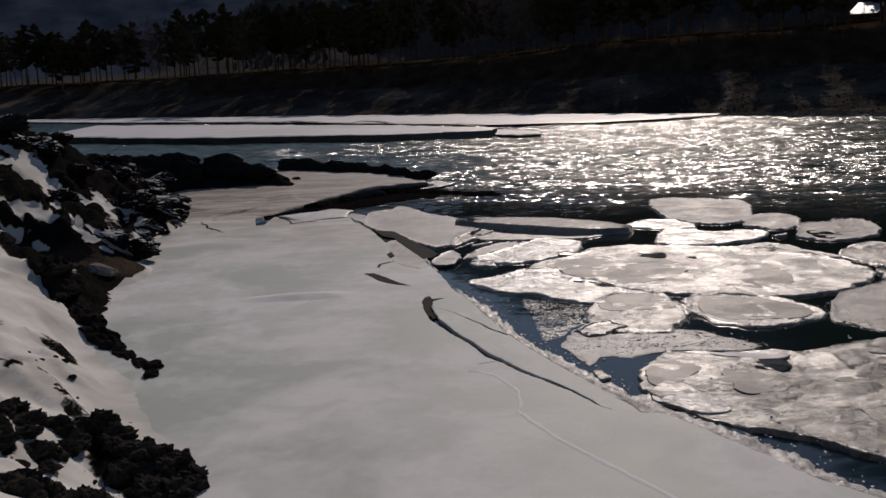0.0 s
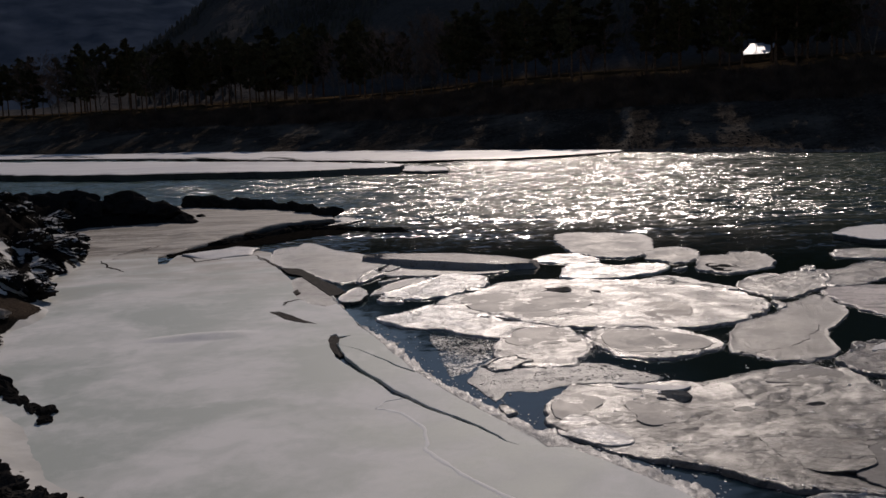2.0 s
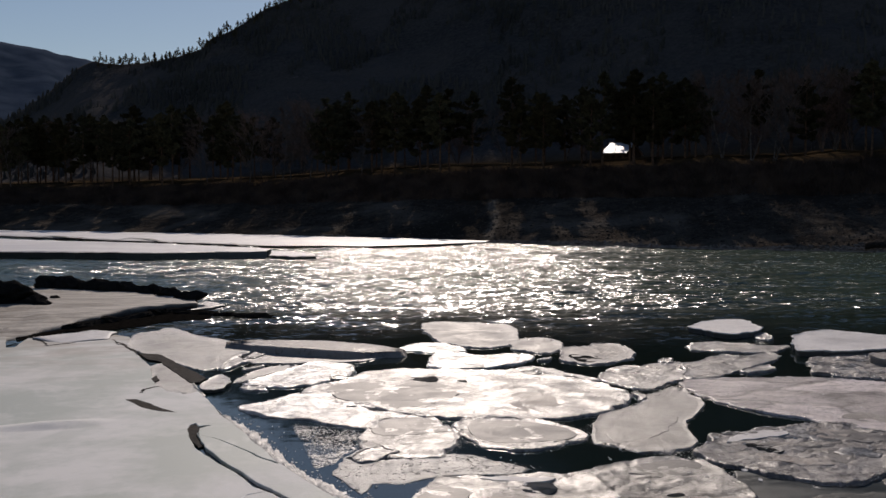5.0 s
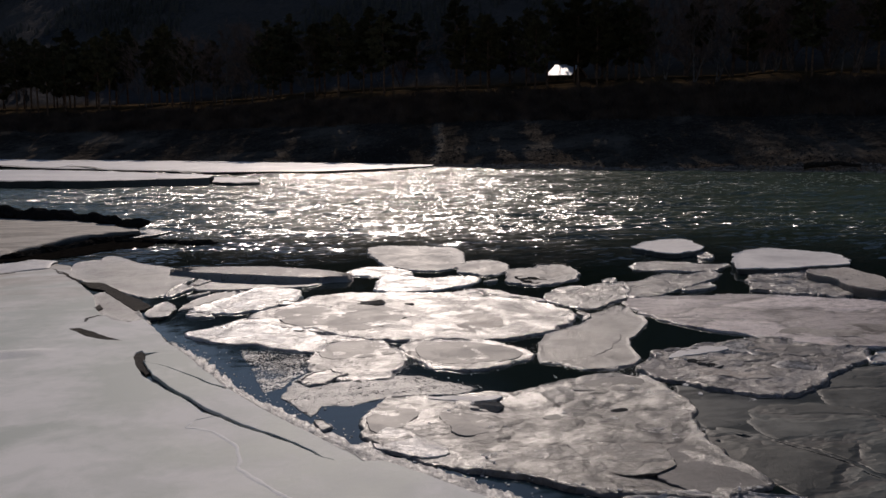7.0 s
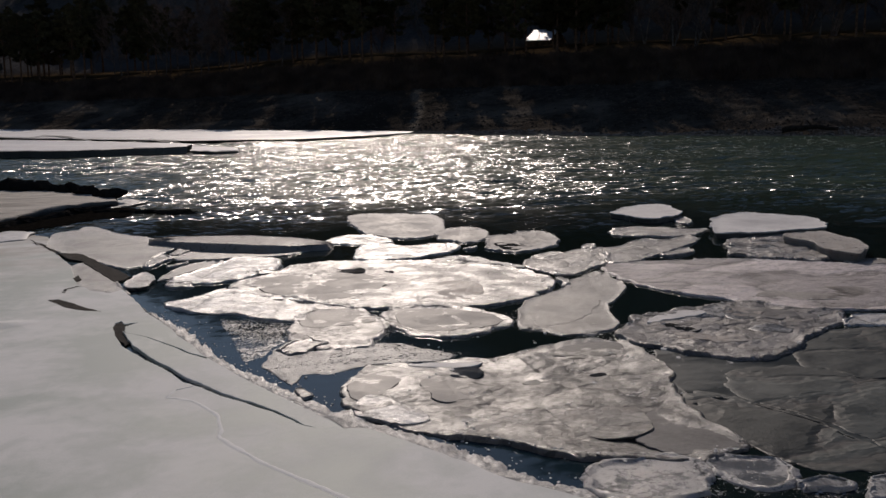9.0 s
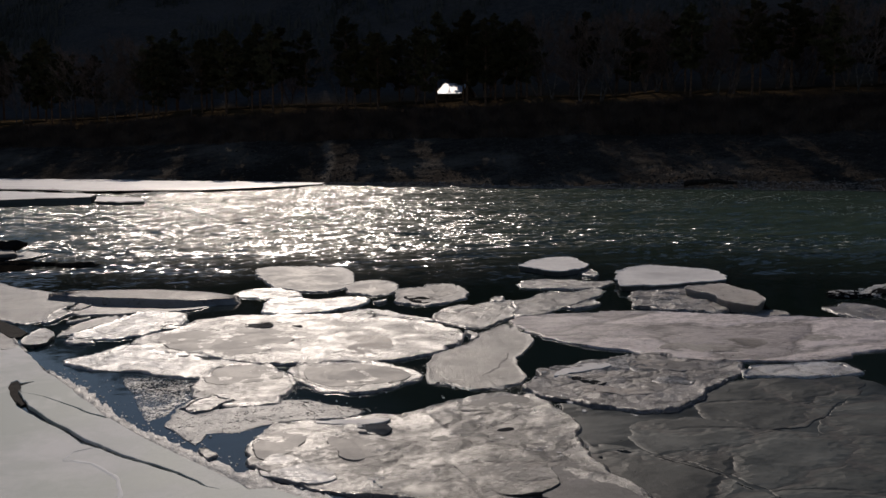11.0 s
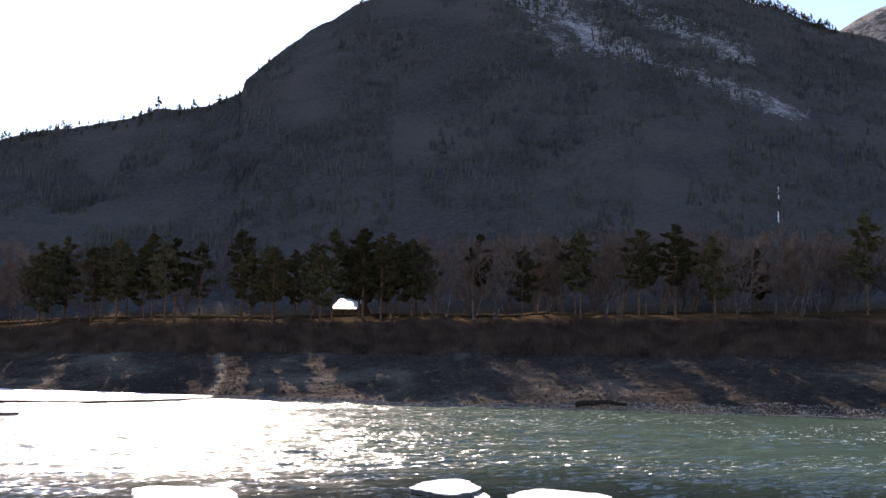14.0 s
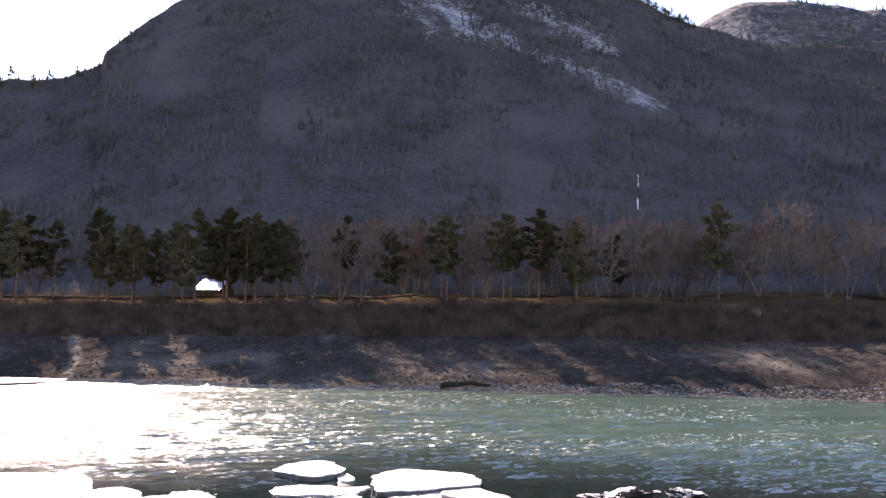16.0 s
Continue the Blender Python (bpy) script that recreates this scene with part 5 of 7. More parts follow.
floe("rub", 11.50, 17.85, 2.86, 1.94, -154, (0.80, 0.84, 0.91, 1.04, 1.11, 1.00, 0.85, 0.80, 0.88, 0.99, 1.10, 0.95, 0.80, 0.94, 0.98, 0.95, 0.89, 0.92, 0.95, 0.97, 0.94, 1.00, 0.95, 0.88))
floe("bright", 15.34, 17.18, 1.44, 0.71, 172, (0.99, 0.98, 0.88, 0.85, 0.89, 0.99, 0.98, 1.05, 1.05, 0.99, 0.92, 0.85, 0.86, 0.94, 1.04, 1.00, 1.02, 0.91, 0.87, 0.92, 1.05, 1.01, 0.95, 0.98))
floe("grey", 13.29, 15.48, 2.71, 1.31, -155, (0.81, 0.87, 0.96, 1.08, 1.07, 0.90, 0.80, 0.81, 0.87, 0.99, 1.03, 1.02, 0.93, 0.83, 0.80, 0.82, 0.92, 1.01, 0.99, 1.01, 0.98, 0.91, 0.85, 0.83))
floe("grey", 10.82, 12.50, 2.70, 1.96, 95, (0.94, 1.04, 1.09, 1.03, 1.00, 0.77, 0.67, 0.66, 0.77, 0.95, 0.95, 0.97, 0.92, 0.89, 0.91, 0.92, 0.95, 0.97, 0.98, 0.83, 0.71, 0.66, 0.74, 0.89))
floe("grey", 14.29, 13.57, 2.23, 1.21, -150, (0.82, 0.79, 0.82, 0.87, 0.92, 1.03, 0.93, 0.87, 0.89, 0.94, 0.91, 0.98, 0.94, 0.80, 0.74, 0.94, 0.98, 0.91, 0.85, 0.87, 0.95, 1.05, 0.97, 0.90))
floe("wash", 9.16, 15.41, 1.49, 0.64, 65, (0.85, 0.96, 1.06, 1.21, 1.06, 0.89, 0.81, 0.80, 0.85, 0.97, 1.11, 1.01, 0.90, 0.91, 1.02, 1.08, 0.93, 0.86, 0.90, 1.01, 1.12, 0.94, 0.86, 0.82))
floe("grey", 8.63, 12.18, 1.90, 0.86, 95, (1.00, 1.04, 1.04, 0.98, 0.97, 0.98, 0.93, 0.94, 1.07, 0.99, 0.92, 0.90, 0.89, 0.95, 1.01, 1.04, 1.10, 1.04, 0.99, 0.92, 0.86, 0.82, 1.01, 0.98))
floe("worn", 6.04, 14.90, 3.74, 3.30, 105, (0.65, 0.73, 0.89, 0.92, 0.94, 0.91, 0.84, 0.75, 0.69, 0.72, 0.81, 0.83, 0.97, 1.00, 0.75, 0.66, 0.65, 0.71, 0.85, 1.00, 1.13, 0.86, 0.65, 0.58))
floe("wet", 5.94, 11.02, 0.88, 0.74, -171, (0.98, 0.94, 0.98, 1.03, 0.98, 1.03, 0.99, 1.01, 1.05, 0.97, 0.97, 0.96, 0.99, 1.05, 1.07, 1.05, 0.95, 0.88, 0.92, 1.03, 1.09, 1.09, 0.99, 0.99))
floe("wet", 7.33, 10.84, 0.69, 0.56, 136, (0.99, 0.87, 0.83, 0.86, 1.02, 0.93, 0.91, 0.82, 0.83, 0.93, 0.96, 0.92, 0.84, 0.91))
floe("dry", 9.16, 36.59, 3.80, 1.87, 85, (0.85, 0.94, 1.04, 1.12, 1.03, 0.92, 0.86, 0.87, 0.95, 0.96, 0.96, 0.98, 0.99, 0.98, 0.96, 0.94, 0.87, 0.87, 0.96, 1.05, 1.12, 0.96, 0.89, 0.83))
floe("dry", 10.59, 33.03, 1.94, 1.01, 73, (1.00, 0.89, 0.86, 0.99, 0.92, 0.93, 0.86, 0.98, 0.91, 0.99, 0.87, 0.87, 0.95, 0.93))
floe("dry", 11.90, 30.75, 2.49, 1.22, 64, (0.98, 1.02, 0.69, 0.78, 0.96, 1.05, 0.98, 0.98, 0.95, 1.02, 0.97, 0.91, 0.94, 0.87, 0.84, 0.86, 0.91, 0.98, 0.98, 1.02, 0.93, 0.94, 1.01, 0.97))
floe("bright", 6.97, 33.11, 1.18, 1.06, 112, (0.99, 0.91, 0.99, 1.04, 0.92, 0.90, 1.08, 0.99, 1.03, 0.95, 0.94, 0.87, 1.10, 1.03))
floe("bright", 7.72, 30.24, 1.98, 1.72, -146, (0.96, 0.92, 0.85, 0.79, 0.72, 0.72, 0.74, 0.75, 0.82, 0.91, 1.03, 1.05, 0.99, 0.71, 0.55, 0.59, 0.81, 0.89, 1.00, 0.89, 0.79, 0.77, 0.81, 0.93))
floe("slush", 3.83, 18.24, 1.74, 0.99, -178, (0.81, 0.88, 0.98, 1.13, 1.05, 0.68, 0.56, 0.58, 0.76, 1.13, 1.13, 0.91, 0.78, 0.73, 0.75, 0.82, 0.95, 1.00, 0.95, 0.84, 0.90, 0.83, 0.81, 0.78))
floe("veil", 2.11, 20.62, 2.14, 0.78, 89, (0.62, 0.70, 0.87, 1.08, 0.86, 0.73, 0.66, 0.65, 0.71, 0.85, 1.13, 0.95, 0.73, 0.58, 0.52, 0.56, 0.69, 0.88, 0.92, 1.04, 0.94, 0.73, 0.63, 0.60))
floe("slush", 2.52, 18.44, 1.48, 0.64, 80, (0.97, 0.91, 0.82, 0.81, 0.78, 0.73, 0.75, 0.82, 0.75, 0.73, 0.78, 0.84, 0.98, 0.91, 0.75, 0.69, 0.69, 0.76, 0.92, 0.96, 0.76, 0.67, 0.67, 0.77))
floe("tan", -1.43, 28.9, 3.2, 0.66, 101, (0.86, 0.83, 0.80, 0.75, 0.78, 0.88, 1.00, 0.87, 0.83, 0.86, 0.78, 0.75, 0.80, 0.87, 1.02, 1.03, 0.93, 0.81, 0.66, 0.60, 0.68, 0.86, 1.16, 0.98))
floe("wash", 12.13, 13.87, 4.44, 4.05, -142, (0.75, 0.91, 0.99, 0.87, 0.78, 0.66, 0.61, 0.61, 0.67, 0.80, 0.90, 0.95, 1.00, 0.84, 0.78, 0.77, 0.59, 0.50, 0.63, 0.98, 0.92, 0.87, 0.70, 0.67))
floe("long", 2.99, 33.13, 3.23, 0.97, 147, (0.98, 0.86, 0.81, 0.85, 0.89, 0.96, 1.00, 1.05, 0.98, 0.87, 0.83, 0.79, 0.82, 0.93, 1.01, 0.98, 1.03, 0.92, 0.86, 0.84, 0.88, 0.97, 0.94, 0.97))
floe("wet", 7.93, 10.16, 0.42, 0.30, 1, (0.94, 0.83, 0.83, 0.98, 0.87, 0.78, 0.80, 0.94, 0.89, 0.87, 0.97, 0.83, 0.79, 0.88, 0.97, 0.83, 0.80, 0.91))
floe("wet", 8.81, 9.81, 0.69, 0.42, 16, (0.83, 0.78, 0.86, 0.84, 0.79, 0.87, 0.84, 0.76, 0.79, 0.93, 0.87, 0.73, 0.73, 0.83, 0.97, 0.81, 0.77, 0.85))
floe("wet", 9.88, 10.00, 0.53, 0.28, -12, (0.94, 1.07, 1.10, 0.93, 0.93, 1.01, 0.93, 1.00, 1.04, 0.95, 1.03, 1.11, 0.95, 0.94, 0.94, 0.95, 1.10, 0.96))
floe("", 2.37, 16.23, 0.28, 0.13, -82, (0.85, 0.85, 0.97, 1.18, 0.89, 0.82, 0.85, 1.05, 1.02, 0.88, 0.87, 1.01, 1.09, 0.87, 0.81, 0.90, 1.15, 0.99))


def on_floe(name, points, mat):
    """A plate, pool or ridge lying in the top of the floe beneath it."""
    cx, cy = sum(p[0] for p in points) / len(points), sum(p[1] for p in points) / len(points)

    def reach(f):
        dx, dy, w = cx - f[0], cy - f[1], f[4]
        return math.hypot((dx * math.cos(w) + dy * math.sin(w)) / f[2], (dy * math.cos(w) - dx * math.sin(w)) / f[3])
    for _ in range(2):
        points = [q for a, b in zip(points, points[1:] + points[:1]) for q in ((0.75 * a[0] + 0.25 * b[0], 0.75 * a[1] + 0.25 * b[1]), (0.25 * a[0] + 0.75 * b[0], 0.25 * a[1] + 0.75 * b[1]))]
    i = min(range(len(FLOES)), key=lambda k: reach(FLOES[k]))
    x, y = FLOES[i][:2]
    tops = np.array([tuple(v.co) for v in FLOE_THINGS[i].data.vertices])
    tops = tops[tops[:, 2] > WATER - 0.01]
    around = [float(tops[np.argsort((tops[:, 0] + x - px) ** 2 + (tops[:, 1] + y - py) ** 2)[:3], 2].mean()) for px, py in points]
    z = float(np.percentile(around, 50)) + {"frozen_plate": 0.006, "snow_ridge": 0.02}.get(name, 0.003)
    ob = plate(name, points, z, 0.09, mat, FLOE_THINGS[i], 0.3)
    ob.data.transform(Matrix.Translation((-x, -y, 0)))
    tagged(ob, {"melt_pool": "dark pool of melt water", "snow_ridge": "white ridge of pressed snow", "flooded_patch": "dark flooded part of the floe", "stained_patch": "brown stained part of the floe"}.get(name, "smooth grey plate frozen into the floe"))


on_floe("frozen_plate", [(2.60, 25.47), (2.63, 26.25), (2.95, 26.94), (3.67, 27.33), (4.68, 26.98), (5.69, 26.63), (6.03, 25.78), (5.88, 24.84), (5.27, 24.09), (4.77, 23.72), (4.32, 23.49), (3.96, 23.37), (3.50, 24.20), (2.91, 24.81)], M_PAN)
on_floe("melt_pool", [(5.02, 27.76), (5.69, 28.16), (5.98, 27.44), (5.89, 26.91), (5.44, 26.92), (5.03, 27.20)], M_POOL)
on_floe("melt_pool", [(6.32, 27.00), (6.60, 27.17), (6.71, 26.83), (6.48, 26.56)], M_POOL)
on_floe("melt_pool", [(2.72, 24.18), (3.47, 24.00), (3.92, 23.32), (3.38, 23.42)], M_POOL)
on_floe("frozen_plate", [(3.23, 22.14), (3.77, 22.66), (4.50, 22.41), (4.75, 21.50), (4.71, 20.93), (4.16, 20.77), (3.56, 20.75), (3.10, 20.94)], M_PAN)
on_floe("frozen_plate", [(5.19, 21.55), (5.70, 21.90), (7.12, 21.30), (7.51, 20.33), (7.21, 19.87), (6.69, 19.64), (5.60, 19.73), (5.25, 19.98), (5.07, 20.72)], M_PAN)
on_floe("melt_pool", [(10.11, 18.42), (10.70, 18.39), (10.92, 18.02), (10.64, 17.44), (10.38, 17.60), (10.23, 18.04)], M_POOL)
on_floe("snow_ridge", [(9.94, 18.60), (10.41, 19.09), (11.19, 19.49), (11.80, 19.24), (11.45, 18.89), (10.61, 18.71)], M_CAKE)
on_floe("melt_pool", [(4.74, 16.73), (5.06, 16.76), (5.57, 16.54), (5.56, 16.16), (5.30, 15.90), (5.02, 15.98), (4.74, 16.39)], M_POOL)
on_floe("snow_ridge", [(4.28, 17.16), (4.88, 17.23), (5.77, 17.03), (5.76, 16.78), (5.33, 16.60), (4.88, 16.87)], M_CAKE)
on_floe("frozen_plate", [(3.02, 15.81), (3.12, 16.24), (3.41, 16.68), (3.83, 16.99), (4.17, 16.93), (4.31, 16.60), (4.00, 16.19), (3.68, 15.74), (3.37, 15.41), (3.13, 15.35)], M_PAN)
on_floe("frozen_plate", [(4.27, 16.08), (4.61, 16.29), (4.89, 16.03), (4.95, 15.45), (4.81, 14.85), (4.51, 14.66), (4.28, 14.82), (4.22, 15.32)], M_PAN)
on_floe("frozen_plate", [(7.25, 17.23), (7.97, 17.57), (8.65, 17.52), (8.62, 16.97), (8.47, 16.50), (8.10, 16.35), (7.57, 16.70), (7.01, 16.85)], M_PAN)
on_floe("melt_pool", [(6.61, 15.58), (6.83, 15.41), (7.02, 15.08), (6.83, 15.02), (6.63, 15.28)], M_POOL)
on_floe("melt_pool", [(7.14, 15.55), (7.46, 15.72), (7.60, 15.51), (7.34, 15.35)], M_POOL)
on_floe("melt_pool", [(10.75, 30.63), (11.46, 30.71), (11.70, 29.68), (11.21, 29.03), (10.60, 29.42)], M_POOL)
on_floe("frozen_plate", [(5.62, 13.77), (6.22, 14.43), (6.97, 14.38), (7.21, 13.56), (6.94, 12.78), (6.29, 12.39), (5.68, 12.7)], M_WORN)
on_floe("flooded_patch", [(5.93, 15.55), (6.57, 15.66), (7.06, 15.25), (6.81, 14.99), (6.19, 15.17)], M_GREY)
on_floe("snow_ridge", [(2.87, 15.0), (3.34, 15.87), (3.72, 15.24), (4.03, 14.1), (3.6, 13.99), (3.12, 14.41)], M_BRIGHT)
on_floe("flooded_patch", [(6.78, 24.04), (7.65, 24.95), (8.33, 24.35), (8.04, 23.02), (7.18, 22.18), (6.69, 22.64)], M_DIRTY)
on_floe("frozen_plate", [(8.07, 20.35), (9.54, 22.2), (10.68, 22.7), (9.92, 20.64), (8.55, 19.22), (7.83, 19.3)], M_TAN)
on_floe("stained_patch", [(13.55, 20.41), (14.87, 20.9), (16.18, 20.82), (17.03, 20.13), (15.91, 19.39), (14.27, 19.6)], M_DIRTY)
on_floe("stained_patch", [(17.67, 20.25), (18.71, 20.39), (18.79, 19.69), (17.76, 19.34)], M_DIRTY)
on_floe("flooded_patch", [(6.42, 12.66), (7.01, 13.25), (7.60, 13.52), (7.75, 13.09), (7.70, 12.38), (7.77, 11.83), (7.72, 11.61), (7.33, 11.45), (6.79, 11.60), (6.54, 11.85), (6.32, 12.20)], M_PAN)


# ---------------------------------------------------------------- far ice along the river
def ice_strip(name, front, back, thick, label, n=90):
    """A flat sheet of ice between two shore-parallel lines, with a broken edge and a visible thickness."""
    t = np.linspace(0, 1, n)

    def along(pts):
        p = np.array(pts, float)
        s = np.concatenate([[0], np.cumsum(np.hypot(*np.diff(p, axis=0).T))])
        return np.stack([np.interp(t * s[-1], s, p[:, k]) for k in (0, 1)], 1)
    f, k = along(front), along(back)
    jag = (fbm(f[:, 0] * 0.5, f[:, 1] * 0.5, 301, 4) - 0.5)[:, None]
    f = f + jag * np.array([0.6, 2.2])
    rows = [(f + (k - f) * 0.05, -0.6), (f + (k - f) * 0.03, WATER + 0.03), (f, thick - 0.06), (f + (k - f) * 0.03, thick)]
    rows += [(f + (k - f) * q, thick) for q in (0.15, 0.3, 0.45, 0.6, 0.75, 0.9)] + [(k, thick), (k, -0.6)]
    X = np.stack([p[:, 0] for p, _ in rows])
    Y = np.stack([p[:, 1] for p, _ in rows])
    Z = np.stack([np.full(n, z) for _, z in rows])
    Z[3:-1] += 0.14 * (fbm(X[3:-1] * 0.4, Y[3:-1] * 0.4, 311, 3) - 0.5)
    # front face darkened in colour for the shade it stands in
    bare = np.zeros(X.shape)
    bare[:3] = 0.85
    ob = sheet(name, X, Y, Z, M_FAR_ICE, {"bare": bare}, smooth=False)
    return tagged(ob, label, "ice sheet", "ice along the far shore")


ice_strip("ice_sheet", [(-45, 111), (-29.4, 98.1), (-20.2, 93.1), (-4.4, 88.4), (4.0, 89.4)], [(-48, 141), (-27, 125.6), (-5.2, 106.1), (4.7, 93.2)], 0.55, "long white ice sheet with a dark broken edge in midstream")
ice_strip("ice_sheet", [(4.4, 90.5), (6.2, 87.5), (8.2, 88)], [(5.0, 98), (6.6, 97.5), (8.6, 94)], 0.12, "thin white corner of ice broken from the midstream sheet", 24)
FAR_SHEET = ice_strip("ice_sheet", [(-92, 204), (-58, 170), (-27.4, 145), (-10.1, 125), (5.5, 108.4), (15.2, 106), (23, 108.5), (30.2, 113)], [(-110, 240), (-70, 220), (-40, 190), (-7, 168), (12, 150), (24, 138), (30.4, 128), (32, 117)], 0.2, "broad white ice sheet frozen to the far bank", 160)


def far_cracks(sheet_ob):
    """Dark refrozen leads that wander over the sheet under the far bank."""
    for m, pts in enumerate(FAR_CRACKS):
        p = np.array(pts, float)
        s = np.concatenate([[0], np.cumsum(np.hypot(*np.diff(p, axis=0).T))])
        t = np.linspace(0, s[-1], 40)
        x, y = (np.interp(t, s, p[:, k]) for k in (0, 1))
        y = y + 2.4 * (fbm(x * 0.45, y * 0.0, 611 + m, 4) - 0.5)
        half = 1.1 * np.sin(np.pi * np.clip(t / s[-1], 0.03, 0.97)) ** 0.5 * (0.5 + fbm(x * 0.6, y * 0.0, 621 + m, 3))
        ob = sheet("crack", np.stack([x, x]), np.stack([y - half, y + half]), np.full((2, 40), 0.29), M_GREY)
        ob.parent = sheet_ob


FAR_CRACKS = [[(-13.1, 117.9), (-10.8, 131.0), (-7.5, 124.8), (-4.2, 111.2)], [(-25.2, 135.0), (-21.4, 139.8), (-15.7, 131.2)], [(1.3, 114.2), (2.3, 105.8), (4.0, 104.9)], [(-53.5, 170.1), (-46.1, 167.4), (-38.3, 158.2)], [(-10.8, 131.0), (-10.6, 137.7)]]
far_cracks(FAR_SHEET)


# ---------------------------------------------------------------- the snow spit and its shaded edge
def slab(name, outline, z, thick, mat, label, tilt=(0.0, 0.0), category="ice slab", rough=0.14, rise=None):
    """A plate of ice with an uneven broken outline and a flat underside."""
    p = np.array(outline, float)
    s = np.concatenate([[0], np.cumsum(np.hypot(*np.diff(np.vstack([p, p[:1]]), axis=0).T))])
    n = int(max(40, min(200, s[-1] / 0.22)))
    q = np.vstack([p, p[:1]])
    t = np.linspace(0, s[-1], n, endpoint=False)
    ring = np.stack([np.interp(t, s, q[:, k]) for k in (0, 1)], 1)
    ring += 0.4 * np.stack([fbm(ring[:, 0] * 1.2, ring[:, 1] * 1.2, 321 + k, 4) - 0.5 for k in (0, 7)], 1)
    c = ring.mean(0)
    V, F = [], []
    for k, (f, dz) in enumerate([(0.12, 0), (0.3, 0), (0.5, 0), (0.7, 0), (0.85, 0), (0.95, 0.0), (0.99, -0.02), (1.0, -thick * 0.4), (0.985, -thick), (0.6, -thick * 1.1)]):
        r = c + (ring - c) * f
        zz = z + dz + rough * (fbm(r[:, 0] * 0.9, r[:, 1] * 0.9, 331, 4) - 0.5) * (dz > -0.03) + tilt[0] * (r[:, 0] - c[0]) + tilt[1] * (r[:, 1] - c[1])
        if rise:
            zz = zz + rise(r[:, 0], r[:, 1])
        V += [(a, b, h) for (a, b), h in zip(r, zz)]
    for k in range(9):
        F += [(k * n + i, (k + 1) * n + i, (k + 1) * n + (i + 1) % n, k * n + (i + 1) % n) for i in range(n)]
    F.append(tuple(range(n)))
    F.append(tuple(9 * n + i for i in range(n - 1, -1, -1)))
    # lip, side and underside take painted shade through the bare colour
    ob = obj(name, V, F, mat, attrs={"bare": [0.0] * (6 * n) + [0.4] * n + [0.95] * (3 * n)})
    return tagged(ob, label, category, "drift ice")


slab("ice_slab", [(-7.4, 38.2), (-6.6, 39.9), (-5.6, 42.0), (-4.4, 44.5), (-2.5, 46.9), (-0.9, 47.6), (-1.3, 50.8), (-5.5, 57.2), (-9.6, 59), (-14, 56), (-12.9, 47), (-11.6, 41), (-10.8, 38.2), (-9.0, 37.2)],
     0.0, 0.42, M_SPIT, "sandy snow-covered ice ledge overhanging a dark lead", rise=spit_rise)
slab("ice_slab", [(-2.2, 46.6), (-0.5, 47.3), (0.3, 48.6), (-0.6, 50.4), (-1.8, 48.6)], 0.02, 0.12, M_FLOE, "small white ice plate at the spit's tip")
slab("ice_slab", [(-6.5, 37.9), (-4.6, 39.5), (-3.7, 38.9), (-3.9, 37.4), (-5.4, 36.7)], 0.06, 0.12, M_CAKE, "small cracked ice plate beside the lead", (0.0, 0.02))


# ---------------------------------------------------------------- rocks
def rock_mesh(name, seed, mat, flat=0.65, sharp=0.35, fine=4):
    """Broken slate: a block cut by many planes, then split into thin uneven beds."""
    bm = bmesh.new()
    bmesh.ops.create_icosphere(bm, subdivisions=fine, radius=1.0)
    rnd = random.Random(seed)
    planes = [(Vector((rnd.gauss(0, 1), rnd.gauss(0, 1), rnd.gauss(0, 0.8))).normalized(), rnd.uniform(0.5, 0.85)) for _ in range(13)]
    off = Vector((seed * 3.1, seed * 1.7, seed * 0.7))
    bed = Vector((0.25, 0.35, 1)).normalized()
    for v in bm.verts:
        p = v.co.copy()
        for nrm, h in planes:
            over = p.dot(nrm) - h
            if over > 0:
                p -= nrm * over * 0.92
        q = p * 1.7 + off
        ridged = sum((0.5 - abs(noise.noise(q * 2 ** k))) * 0.5 ** k for k in range(3)) - 0.5
        layer = p.dot(bed) * 5 + noise.noise(p * 1.3 + off) * 2
        notch = 0.12 * (abs(layer % 1.0 - 0.5) * 2) ** 3
        p *= 1 + sharp * 1.3 * ridged + sharp * 0.18 * noise.noise(p * 7.0 + off) - notch * sharp * 2.2
        p.z *= flat
        v.co = p
    me = bpy.data.meshes.new(name)
    bm.to_mesh(me)
    bm.free()
    me.materials.append(mat)
    return me


ROCKS = [rock_mesh("rock", k + 1, M_ROCK, 0.65, 0.42) for k in range(6)]
BARE_ROCKS = [rock_mesh("rock", k + 41, M_ROCK_BARE, 0.7, 0.45, 3) for k in range(4)]
CRAGS = [rock_mesh("rock", k + 21, M_ROCK_BROWN, 0.85, 0.6) for k in range(5)]


def rock(meshes, x, y, size, rnd, sink=0.3, stretch=(1, 1, 1), turn=None, label="", group="", z=None):
    if z is None:
        z = float(bank_height(np.array([[x]]), np.array([[y]]))[0][0, 0])
        z = max(z, -0.05)
    ob = new("rock", rnd.choice(meshes))
    ob.location = (x, y, z + size * stretch[2] * (0.5 - sink))
    ob.rotation_euler = (rnd.uniform(-0.25, 0.25), rnd.uniform(-0.25, 0.25), rnd.uniform(0, 6.28) if turn is None else turn + rnd.uniform(-0.3, 0.3))
    ob.scale = (size * stretch[0], size * stretch[1], size * stretch[2])
    tagged(ob, label, "rock", group)
    return ob


